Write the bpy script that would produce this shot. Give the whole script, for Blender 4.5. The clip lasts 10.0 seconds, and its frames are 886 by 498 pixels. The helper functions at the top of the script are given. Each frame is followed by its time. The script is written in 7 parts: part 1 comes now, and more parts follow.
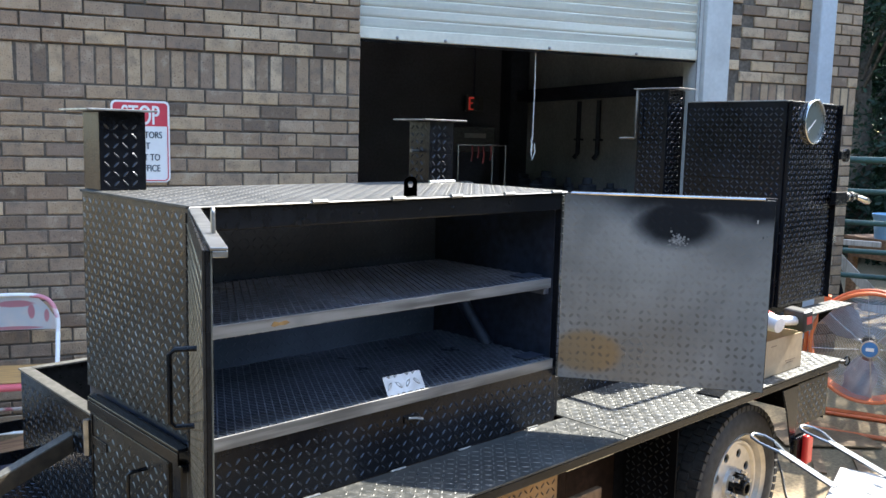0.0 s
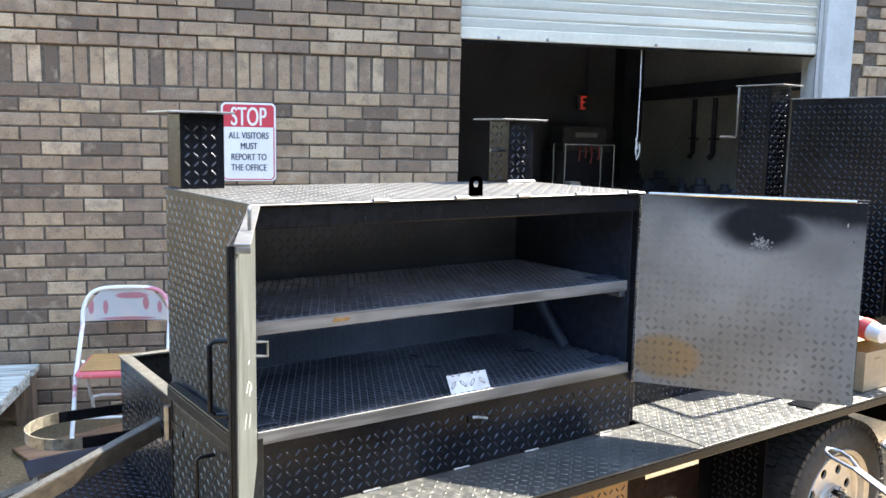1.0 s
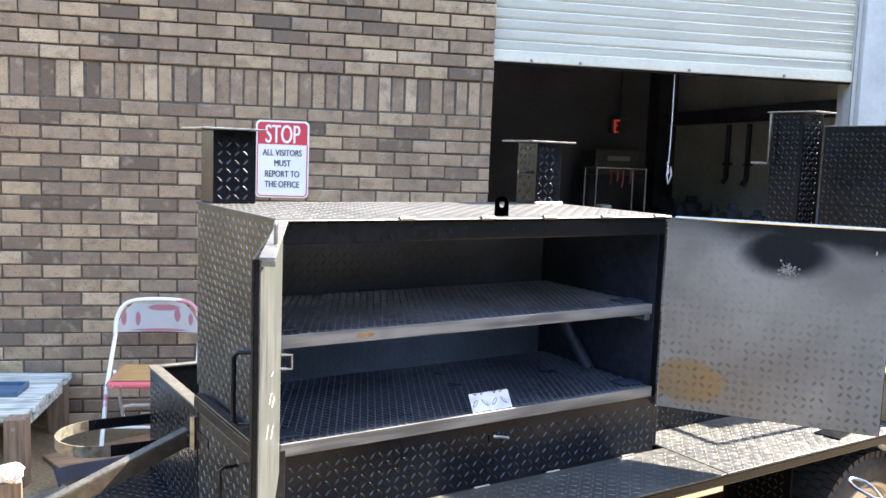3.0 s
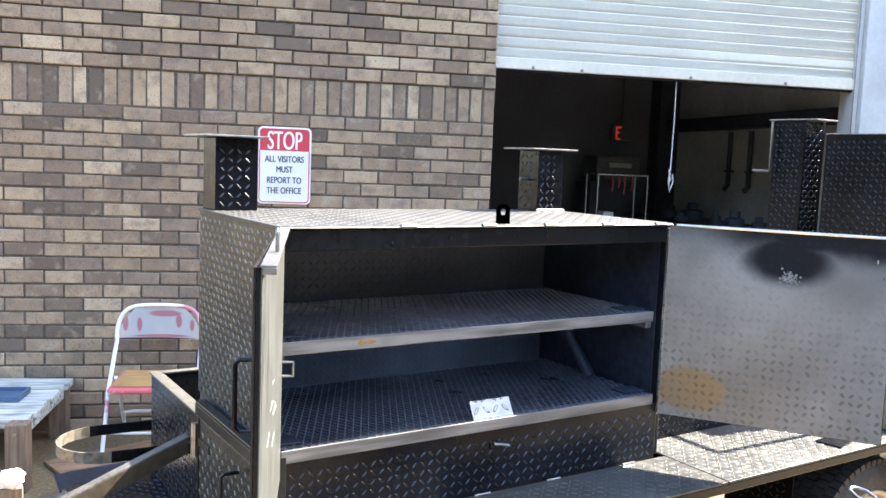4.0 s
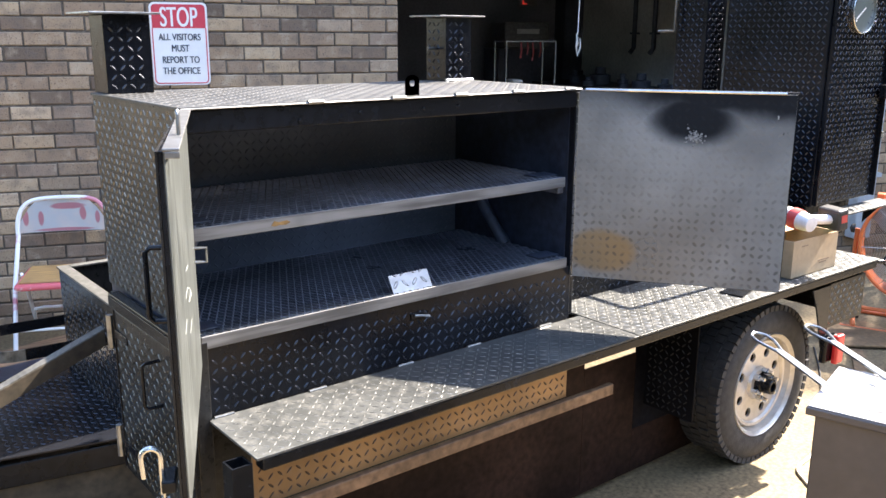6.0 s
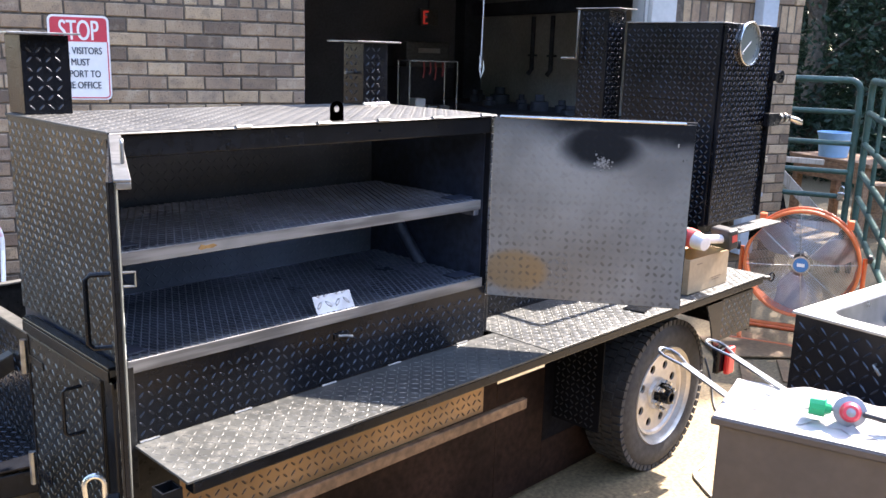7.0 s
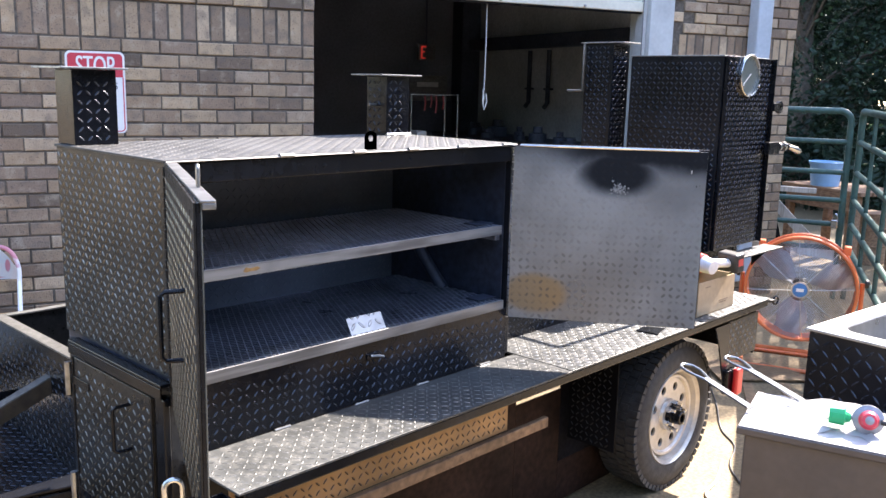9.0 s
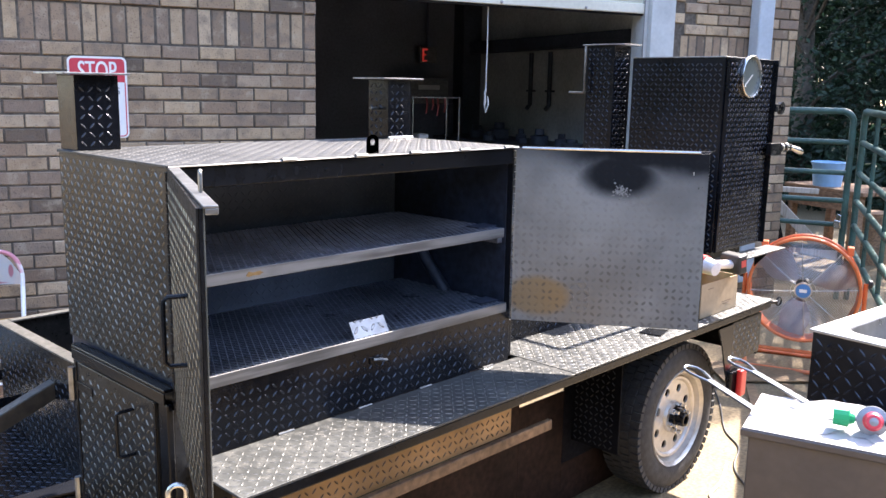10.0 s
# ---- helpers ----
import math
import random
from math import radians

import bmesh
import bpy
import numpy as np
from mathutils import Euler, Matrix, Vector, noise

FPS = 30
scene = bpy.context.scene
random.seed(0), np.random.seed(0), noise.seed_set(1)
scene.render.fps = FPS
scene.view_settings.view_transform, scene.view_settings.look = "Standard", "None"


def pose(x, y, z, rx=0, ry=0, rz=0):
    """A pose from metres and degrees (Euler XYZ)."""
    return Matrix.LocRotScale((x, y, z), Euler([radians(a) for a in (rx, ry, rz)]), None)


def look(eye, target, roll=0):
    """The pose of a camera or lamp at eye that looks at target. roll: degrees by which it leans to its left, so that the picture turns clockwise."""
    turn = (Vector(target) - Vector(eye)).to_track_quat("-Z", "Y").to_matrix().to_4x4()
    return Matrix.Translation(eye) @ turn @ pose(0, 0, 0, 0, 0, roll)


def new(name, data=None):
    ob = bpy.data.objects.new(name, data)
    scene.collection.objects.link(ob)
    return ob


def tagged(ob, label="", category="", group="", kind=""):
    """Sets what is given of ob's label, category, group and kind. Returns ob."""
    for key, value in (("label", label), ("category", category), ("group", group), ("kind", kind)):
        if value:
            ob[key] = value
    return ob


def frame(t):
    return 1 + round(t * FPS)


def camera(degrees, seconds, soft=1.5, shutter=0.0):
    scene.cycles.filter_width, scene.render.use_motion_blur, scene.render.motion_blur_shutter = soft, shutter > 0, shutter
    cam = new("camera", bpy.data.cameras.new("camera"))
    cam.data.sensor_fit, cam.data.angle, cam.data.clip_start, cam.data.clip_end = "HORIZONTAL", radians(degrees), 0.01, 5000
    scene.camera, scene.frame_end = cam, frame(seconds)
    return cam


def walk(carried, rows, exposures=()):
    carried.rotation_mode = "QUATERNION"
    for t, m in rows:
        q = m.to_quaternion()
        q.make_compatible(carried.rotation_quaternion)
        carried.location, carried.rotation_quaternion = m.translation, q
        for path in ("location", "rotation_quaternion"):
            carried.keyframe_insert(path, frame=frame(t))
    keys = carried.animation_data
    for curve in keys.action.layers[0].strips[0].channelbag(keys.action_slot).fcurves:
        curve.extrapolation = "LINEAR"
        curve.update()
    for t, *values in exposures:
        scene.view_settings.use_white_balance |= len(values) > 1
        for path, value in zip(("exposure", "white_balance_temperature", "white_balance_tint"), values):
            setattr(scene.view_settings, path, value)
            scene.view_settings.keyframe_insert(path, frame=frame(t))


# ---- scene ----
cam = camera(53.95, 10.0)
PATH = [
    (0, (-0.811, -1.630, 1.591), (0.679, -0.036, 1.310), 1.33),
    (0.5, (-0.732, -1.705, 1.595), (0.572, 0.044, 1.308), 1.09),
    (1, (-0.703, -1.723, 1.594), (0.547, 0.064, 1.306), 1.11),
    (1.5, (-0.693, -1.733, 1.593), (0.537, 0.071, 1.327), 1.56),
    (2, (-0.694, -1.736, 1.593), (0.516, 0.085, 1.341), 1.64),
    (2.5, (-0.701, -1.745, 1.592), (0.494, 0.086, 1.347), 1.91),
    (4, (-0.704, -1.754, 1.597), (0.479, 0.087, 1.373), 2.28),
    (4.5, (-0.703, -1.753, 1.596), (0.499, 0.078, 1.386), 2.33),
    (5, (-0.700, -1.740, 1.594), (0.512, 0.082, 1.376), 2.18),
    (5.5, (-0.688, -1.742, 1.581), (0.545, 0.019, 1.115), 0.79),
    (7, (-0.787, -1.741, 1.626), (0.747, -0.242, 1.135), 1.71),
    (7.5, (-0.875, -1.727, 1.619), (0.698, -0.263, 1.147), 1.69),
    (8, (-0.916, -1.726, 1.622), (0.652, -0.251, 1.166), 1.82),
    (8.5, (-0.932, -1.723, 1.624), (0.637, -0.239, 1.204), 1.73),
    (9, (-0.936, -1.738, 1.618), (0.628, -0.245, 1.209), 1.43),
    (9.5, (-0.936, -1.738, 1.621), (0.626, -0.243, 1.215), 1.15),
    (10, (-0.936, -1.738, 1.620), (0.624, -0.240, 1.217), 1.07),
]
EXPOSURES = [(0.0, 2.41, 6450, 8), (0.5, 2.75, 6700, 9), (1.0, 2.95, 6800, 10), (2.5, 2.97, 7000, 12), (4.0, 3.14, 6950, 13), (5.0, 3.03, 6950, 13), (5.5, 2.8, 6900, 13), (7.0, 2.8, 6700, 18), (10.0, 2.72, 6650, 18)]
walk(cam, [(t, look(eye, target, roll)) for t, eye, target, roll in PATH], EXPOSURES)

# ---- light ----
SUN_AZ = radians(-1.8)
SUN_EL = radians(43.0)
world = bpy.data.worlds.new("sky")
scene.world = world
world.use_nodes = True
wn = world.node_tree.nodes
sky = wn.new("ShaderNodeTexSky")
sky.sky_type = "NISHITA"
sky.sun_disc = False
sky.sun_elevation = SUN_EL
sky.sun_rotation = radians(90.0) - SUN_AZ
sky.dust_density = 1.0
sky.ozone_density = 1.0
wn["Background"].inputs["Strength"].default_value = 0.165
world.node_tree.links.new(sky.outputs[0], wn["Background"].inputs["Color"])

sun_data = bpy.data.lights.new("sun", "SUN")
sun_data.energy = 5.0
sun_data.angle = radians(0.53)
sun_data.color = (1.0, 0.94, 0.84)
sun = new("sun", sun_data)
sun_dir = Vector((math.cos(SUN_AZ) * math.cos(SUN_EL), math.sin(SUN_AZ) * math.cos(SUN_EL), math.sin(SUN_EL)))
sun.matrix_world = look(sun_dir * 30, (0, 0, 0))

# ---- frames of reference ----
WALL_TURN = radians(-20.9)
WALL_DIST = 3.191
WALL = Matrix.Rotation(WALL_TURN, 4, "Z") @ Matrix.Translation((0, WALL_DIST, 0))
I4 = Matrix.Identity(4)
HERE = I4  # the frame in which the next things are drawn


def moved(size, turn, a, b):
    """Draws at a true size: the point a goes to b, turned about the upright."""
    return Matrix.Translation(b) @ Matrix.Rotation(radians(turn), 4, "Z") @ Matrix.Scale(size, 4) @ Matrix.Translation(-Vector(a))


# ---- materials ----
def material(name, color, rough=0.5, metal=0.0, grain=0.0, grain_scale=40.0, spots=0.0, spots_scale=4.0, bump=0.0, bump_scale=120.0, spec=0.5, random_tint=0.0):
    """A plain surface with two scales of uneven colour, uneven gloss and fine relief."""
    m = bpy.data.materials.new(name)
    m.use_nodes = True
    nt = m.node_tree
    n, l = nt.nodes, nt.links
    b = n["Principled BSDF"]
    b.inputs["Roughness"].default_value = rough
    b.inputs["Metallic"].default_value = metal
    b.inputs["Specular IOR Level"].default_value = spec
    tc = n.new("ShaderNodeTexCoord")
    col = n.new("ShaderNodeRGB")
    col.outputs[0].default_value = (*color, 1)
    out = col.outputs[0]
    for amount, scale, detail in ((grain, grain_scale, 6), (spots, spots_scale, 4)):
        if amount:
            tex = n.new("ShaderNodeTexNoise")
            tex.inputs["Scale"].default_value = scale
            tex.inputs["Detail"].default_value = detail
            l.new(tc.outputs["Object"], tex.inputs["Vector"])
            mr = n.new("ShaderNodeMapRange")
            mr.inputs["From Min"].default_value = 0.3
            mr.inputs["From Max"].default_value = 0.7
            mr.inputs["To Min"].default_value = 1 - amount
            mr.inputs["To Max"].default_value = 1 + amount
            l.new(tex.outputs["Fac"], mr.inputs["Value"])
            mul = n.new("ShaderNodeVectorMath")
            mul.operation = "SCALE"
            l.new(out, mul.inputs[0])
            l.new(mr.outputs[0], mul.inputs["Scale"])
            out = mul.outputs[0]
    if random_tint:
        info = n.new("ShaderNodeObjectInfo")
        mr = n.new("ShaderNodeMapRange")
        mr.inputs["To Min"].default_value = 1 - random_tint
        mr.inputs["To Max"].default_value = 1 + random_tint
        l.new(info.outputs["Random"], mr.inputs["Value"])
        mul = n.new("ShaderNodeVectorMath")
        mul.operation = "SCALE"
        l.new(out, mul.inputs[0])
        l.new(mr.outputs[0], mul.inputs["Scale"])
        out = mul.outputs[0]
    l.new(out, b.inputs["Base Color"])
    rn = n.new("ShaderNodeTexNoise")
    rn.inputs["Scale"].default_value = 7.0
    rn.inputs["Detail"].default_value = 5
    l.new(tc.outputs["Object"], rn.inputs["Vector"])
    rr = n.new("ShaderNodeMapRange")
    rr.inputs["To Min"].default_value = max(0.03, rough * 0.75)
    rr.inputs["To Max"].default_value = min(1.0, rough * 1.25)
    l.new(rn.outputs["Fac"], rr.inputs["Value"])
    l.new(rr.outputs[0], b.inputs["Roughness"])
    if bump:
        tex = n.new("ShaderNodeTexNoise")
        tex.inputs["Scale"].default_value = bump_scale
        tex.inputs["Detail"].default_value = 5
        l.new(tc.outputs["Object"], tex.inputs["Vector"])
        bp = n.new("ShaderNodeBump")
        bp.inputs["Strength"].default_value = bump
        bp.inputs["Distance"].default_value = 0.004
        l.new(tex.outputs["Fac"], bp.inputs["Height"])
        l.new(bp.outputs[0], b.inputs["Normal"])
    return m


class Nodes:
    """Short arithmetic on node sockets."""
    def __init__(self, m):
        self.n, self.l = m.node_tree.nodes, m.node_tree.links

    def put(self, socket, value):
        if isinstance(value, (int, float)):
            socket.default_value = value
        else:
            self.l.new(value, socket)

    def f(self, op, a, b=0.0, c=0.0):
        nd = self.n.new("ShaderNodeMath")
        nd.operation = op
        self.put(nd.inputs[0], a)
        self.put(nd.inputs[1], b)
        self.put(nd.inputs[2], c)
        return nd.outputs[0]

    def ramp(self, value, lo, hi, to_lo=0.0, to_hi=1.0):
        nd = self.n.new("ShaderNodeMapRange")
        nd.interpolation_type = "SMOOTHSTEP"
        self.put(nd.inputs["Value"], value)
        nd.inputs["From Min"].default_value, nd.inputs["From Max"].default_value = lo, hi
        nd.inputs["To Min"].default_value, nd.inputs["To Max"].default_value = to_lo, to_hi
        return nd.outputs[0]

    def noise(self, vector, scale, detail=4):
        nd = self.n.new("ShaderNodeTexNoise")
        nd.inputs["Scale"].default_value = scale
        nd.inputs["Detail"].default_value = detail
        self.l.new(vector, nd.inputs["Vector"])
        return nd.outputs["Fac"]

    def mix(self, fac, a, b):
        nd = self.n.new("ShaderNodeMix")
        nd.data_type = "RGBA"
        self.put(nd.inputs["Factor"], fac)
        for s, v in ((nd.inputs[6], a), (nd.inputs[7], b)):
            if isinstance(v, tuple):
                s.default_value = (*v, 1)
            else:
                self.l.new(v, s)
        return nd.outputs[2]

    def tex(self, which):
        return self.n.new("ShaderNodeTexCoord").outputs[which]

    def xyz(self, vector):
        nd = self.n.new("ShaderNodeSeparateXYZ")
        self.l.new(vector, nd.inputs[0])
        return nd.outputs


def diamond_height(k, pitch, sharp=0.16):
    """Raised lugs of tread plate: staggered, turned left and right by turns."""
    uv = k.xyz(k.tex("UV"))
    u, v = k.f("DIVIDE", uv[0], pitch), k.f("DIVIDE", uv[1], pitch)
    par = k.f("MODULO", k.f("ADD", k.f("FLOOR", u), k.f("FLOOR", v)), 2.0)
    sign = k.f("SUBTRACT", k.f("MULTIPLY", k.f("ABSOLUTE", par), 2.0), 1.0)
    lu, lv = k.f("SUBTRACT", k.f("FRACT", u), 0.5), k.f("MULTIPLY", k.f("SUBTRACT", k.f("FRACT", v), 0.5), sign)
    a, b = k.f("ADD", lu, lv), k.f("SUBTRACT", lu, lv)
    a, b = k.f("DIVIDE", a, 0.62), k.f("DIVIDE", b, sharp * 1.35)
    r = k.f("ADD", k.f("MULTIPLY", a, a), k.f("MULTIPLY", b, b))
    return k.ramp(r, 1.0, 0.25)


def plate_material(name, color, rough, pitch=0.0245, lug=1.0, dust=0.0, metal=0.0, worn=(0.3, 0.29, 0.27), wear=0.25, coat=0.0, spec=0.36):
    m = bpy.data.materials.new(name)
    m.use_nodes = True
    k = Nodes(m)
    b = k.n["Principled BSDF"]
    pos = k.tex("Object")
    h = diamond_height(k, pitch) if lug else k.ramp(k.noise(pos, 170.0, 3), 0.5, 0.75)
    big, fine = k.noise(pos, 3.0), k.noise(pos, 45.0, 6)
    base = k.mix(k.ramp(big, 0.35, 0.7), color, tuple(c * 1.7 + 0.004 for c in color))
    base = k.mix(k.f("MULTIPLY", k.ramp(fine, 0.45, 0.75), dust), base, (0.30, 0.28, 0.24))
    base = k.mix(k.f("MULTIPLY", k.f("MULTIPLY", h, k.ramp(fine, 0.5, 0.68)), wear), base, worn)
    k.l.new(base, b.inputs["Base Color"])
    b.inputs["Metallic"].default_value = metal
    b.inputs["Specular IOR Level"].default_value = spec
    b.inputs["Coat Weight"].default_value = coat
    k.put(b.inputs["Roughness"], k.f("ADD", k.ramp(fine, 0.3, 0.7, rough * 0.8, rough * 1.25), k.f("MULTIPLY", h, -0.06)))
    bp = k.n.new("ShaderNodeBump")
    bp.inputs["Strength"].default_value = lug or 0.06
    bp.inputs["Distance"].default_value = 0.0030
    k.put(bp.inputs["Height"], k.f("ADD", h, k.f("MULTIPLY", fine, 0.12)))
    wave = k.n.new("ShaderNodeBump")
    wave.inputs["Strength"].default_value = 0.25
    wave.inputs["Distance"].default_value = 0.02
    k.put(wave.inputs["Height"], k.noise(pos, 2.2, 2))
    k.l.new(bp.outputs[0], wave.inputs["Normal"])
    k.l.new(wave.outputs[0], b.inputs["Normal"])
    return m


def brick_material():
    m = bpy.data.materials.new("brown_brick")
    m.use_nodes = True
    k = Nodes(m)
    b = k.n["Principled BSDF"]
    info = k.n.new("ShaderNodeObjectInfo")
    geo = k.n.new("ShaderNodeNewGeometry")
    rnd = k.f("FRACT", k.f("ADD", info.outputs["Random"], geo.outputs["Random Per Island"]))
    ramp = k.n.new("ShaderNodeValToRGB")
    tones = [(0.0, (0.143, 0.104, 0.073)), (0.14, (0.223, 0.156, 0.105)), (0.3, (0.368, 0.259, 0.161)), (0.48, (0.282, 0.193, 0.126)), (0.66, (0.482, 0.347, 0.210)), (0.83, (0.246, 0.174, 0.123)), (1.0, (0.577, 0.427, 0.273))]
    e = ramp.color_ramp.elements
    while len(e) < len(tones):
        e.new(0.5)
    for el, (p, c) in zip(e, tones):
        el.position, el.color = p, (*c, 1)
    k.l.new(rnd, ramp.inputs[0])
    pos = k.n.new("ShaderNodeVectorMath")
    pos.operation = "ADD"
    k.l.new(k.tex("Object"), pos.inputs[0])
    comb = k.n.new("ShaderNodeCombineXYZ")
    for i in range(3):
        k.put(comb.inputs[i], k.f("MULTIPLY", rnd, 37.0 + 11 * i))
    k.l.new(comb.outputs[0], pos.inputs[1])
    pv = pos.outputs[0]
    big, fine = k.noise(pv, 14.0, 5), k.noise(pv, 130.0, 5)
    c = k.mix(k.ramp(big, 0.48, 0.70, 0.0, 0.5), ramp.outputs[0], (0.15, 0.122, 0.098))
    c = k.mix(k.ramp(big, 0.46, 0.26, 0.0, 0.45), c, (0.50, 0.405, 0.285))
    c = k.mix(k.ramp(fine, 0.55, 0.72, 0.0, 0.7), c, (0.075, 0.06, 0.055))
    k.l.new(c, b.inputs["Base Color"])
    b.inputs["Roughness"].default_value = 0.85
    b.inputs["Specular IOR Level"].default_value = 0.25
    bp = k.n.new("ShaderNodeBump")
    bp.inputs["Strength"].default_value = 0.8
    bp.inputs["Distance"].default_value = 0.006
    k.put(bp.inputs["Height"], k.f("ADD", k.f("MULTIPLY", fine, 0.7), big))
    k.l.new(bp.outputs[0], b.inputs["Normal"])
    return m


def door_inside_material():
    """Mill-finish back of tread plate, with black overspray at the top and a rusty heat stain low by the hinge."""
    m = bpy.data.materials.new("door_inside_steel")
    m.use_nodes = True
    k = Nodes(m)
    b = k.n["Principled BSDF"]
    uv = k.xyz(k.tex("UV"))
    pos = k.tex("Object")
    n1, n2, n3 = k.noise(pos, 5.0, 4), k.noise(pos, 60.0, 6), k.noise(pos, 2.0, 3)
    base = k.mix(k.ramp(n1, 0.3, 0.7), (0.16, 0.168, 0.175), (0.25, 0.257, 0.258))
    base = k.mix(k.ramp(n2, 0.52, 0.75, 0.0, 0.35), base, (0.16, 0.155, 0.15))
    cloud = k.ramp(n3, 0.55, 0.72, 0.0, 0.35)
    base = k.mix(cloud, base, (0.14, 0.135, 0.13))
    n4 = k.noise(pos, 26.0, 2)
    warp = k.f("MULTIPLY", k.f("SUBTRACT", n1, 0.5), 0.13)
    du = k.f("DIVIDE", k.f("SUBTRACT", uv[0], 0.316), 0.132)
    dv = k.f("DIVIDE", k.f("SUBTRACT", uv[1], 0.475), 0.080)
    spot = k.ramp(k.f("ADD", k.f("ADD", k.f("MULTIPLY", du, du), k.f("MULTIPLY", dv, dv)), k.f("MULTIPLY", warp, 5.0)), 1.25, 0.35)
    strip = k.ramp(k.f("ADD", k.f("ADD", uv[1], warp), k.f("MULTIPLY", uv[0], 0.10)), 0.489, 0.564)
    strip = k.f("MULTIPLY", strip, k.ramp(uv[0], 0.02, 0.25, 0.55, 1.0))
    base = k.mix(k.f("MAXIMUM", spot, strip), base, (0.012, 0.013, 0.015))
    ru = k.f("DIVIDE", k.f("SUBTRACT", uv[0], 0.08), 0.106)
    rv = k.f("DIVIDE", k.f("SUBTRACT", uv[1], 0.085), 0.07)
    rust = k.ramp(k.f("ADD", k.f("ADD", k.f("MULTIPLY", ru, ru), k.f("MULTIPLY", rv, rv)), k.f("MULTIPLY", warp, 4.0)), 1.2, 0.5)
    base = k.mix(k.f("MULTIPLY", rust, 0.8), base, (0.22, 0.15, 0.07))
    h = diamond_height(k, 0.0225, 0.25)
    base = k.mix(k.f("MULTIPLY", k.f("MULTIPLY", h, k.ramp(n4, 0.38, 0.62, 0.05, 0.65)), k.ramp(k.f("ADD", uv[1], warp), 0.440, 0.080, 0.10, 1.0)), base, (0.07, 0.066, 0.06))
    k.l.new(base, b.inputs["Base Color"])
    b.inputs["Metallic"].default_value = 0.4
    soot = k.f("MAXIMUM", spot, strip)
    k.put(b.inputs["Roughness"], k.f("ADD", k.ramp(n1, 0.3, 0.7, 0.27, 0.40), k.f("MULTIPLY", soot, 0.12)))
    k.put(b.inputs["Specular IOR Level"], k.f("SUBTRACT", 0.5, k.f("MULTIPLY", soot, 0.42)))
    k.put(b.inputs["Metallic"], k.f("SUBTRACT", 0.45, k.f("MULTIPLY", soot, 0.45)))
    bp = k.n.new("ShaderNodeBump")
    bp.inputs["Strength"].default_value = 0.35
    bp.inputs["Distance"].default_value = 0.0015
    k.put(bp.inputs["Height"], k.f("SUBTRACT", k.f("MULTIPLY", n2, 0.3), h))
    k.l.new(bp.outputs[0], b.inputs["Normal"])
    return m


def streaked(name, light, dark, rough, along=2, scale=6.0, stretch=14.0, metal=0.0, bump=0.3):
    """Wood grain, or paint runs: noise drawn out along one axis."""
    m = bpy.data.materials.new(name)
    m.use_nodes = True
    k = Nodes(m)
    b = k.n["Principled BSDF"]
    mp = k.n.new("ShaderNodeMapping")
    s = [stretch, stretch, stretch]
    s[along] = 1.0
    mp.inputs["Scale"].default_value = s
    k.l.new(k.tex("Object"), mp.inputs["Vector"])
    g = k.noise(mp.outputs[0], scale, 8)
    big = k.noise(k.tex("Object"), 5.0, 4)
    c = k.mix(k.ramp(g, 0.35, 0.68), light, dark)
    c = k.mix(k.ramp(big, 0.5, 0.75, 0.0, 0.5), c, tuple(0.6 * x for x in dark))
    k.l.new(c, b.inputs["Base Color"])
    b.inputs["Roughness"].default_value = rough
    b.inputs["Metallic"].default_value = metal
    bp = k.n.new("ShaderNodeBump")
    bp.inputs["Strength"].default_value = bump
    bp.inputs["Distance"].default_value = 0.003
    k.put(bp.inputs["Height"], g)
    k.l.new(bp.outputs[0], b.inputs["Normal"])
    return m


def patched(name, a, b_color, scale, lo, hi, rough=0.5, third=None, metal=0.0):
    """Paint of one colour with ragged patches of another."""
    m = bpy.data.materials.new(name)
    m.use_nodes = True
    k = Nodes(m)
    b = k.n["Principled BSDF"]
    pos = k.tex("Object")
    c = k.mix(k.ramp(k.noise(pos, scale, 3), lo, hi), a, b_color)
    if third:
        c = k.mix(k.ramp(k.noise(pos, scale * 1.7 + 3, 4), 0.58, 0.66), c, third)
    k.l.new(c, b.inputs["Base Color"])
    b.inputs["Roughness"].default_value = rough
    b.inputs["Metallic"].default_value = metal
    return m


BLACK_PLATE = plate_material("black_tread_plate", (0.0034, 0.0039, 0.0055), 0.22, lug=0.0, wear=0.03, dust=0.003, spec=0.21)
SIDE_PLATE = plate_material("satin_black_tread_plate", (0.011, 0.0105, 0.0095), 0.33, lug=0.0, wear=0.10, dust=0.03, spec=0.26)
DECK_PLATE = plate_material("dusty_black_tread_plate", (0.046, 0.048, 0.046), 0.42, lug=0.0, wear=0.3, dust=0.10, metal=0.25, worn=(0.5, 0.48, 0.45))
RUSTY_PLATE = plate_material("unpainted_rusty_tread_plate", (0.20, 0.115, 0.048), 0.45, lug=0.0, wear=0.4, dust=0.1, metal=0.35, worn=(0.10, 0.055, 0.025))
RUST_STEEL = material("rusty_brown_steel", (0.16, 0.095, 0.052), 0.55, metal=0.3, grain=0.4, spots=0.4)
# lighter, bluer copy of the black plate: sky fill inside is in its colour
INNER_PLATE = plate_material("sky_lifted_inner_plate", (0.070, 0.080, 0.100), 0.38, lug=0.0, wear=0.1, dust=0.04)
BARE_PLATE = plate_material("bare_aluminium_tread_plate", (0.26, 0.26, 0.255), 0.42, pitch=0.03, metal=0.8, wear=0.0)
BLACK_PAINT = material("black_paint", (0.005, 0.0058, 0.0075), 0.26, grain=0.4, spots=0.4, bump=0.08, spec=0.22)
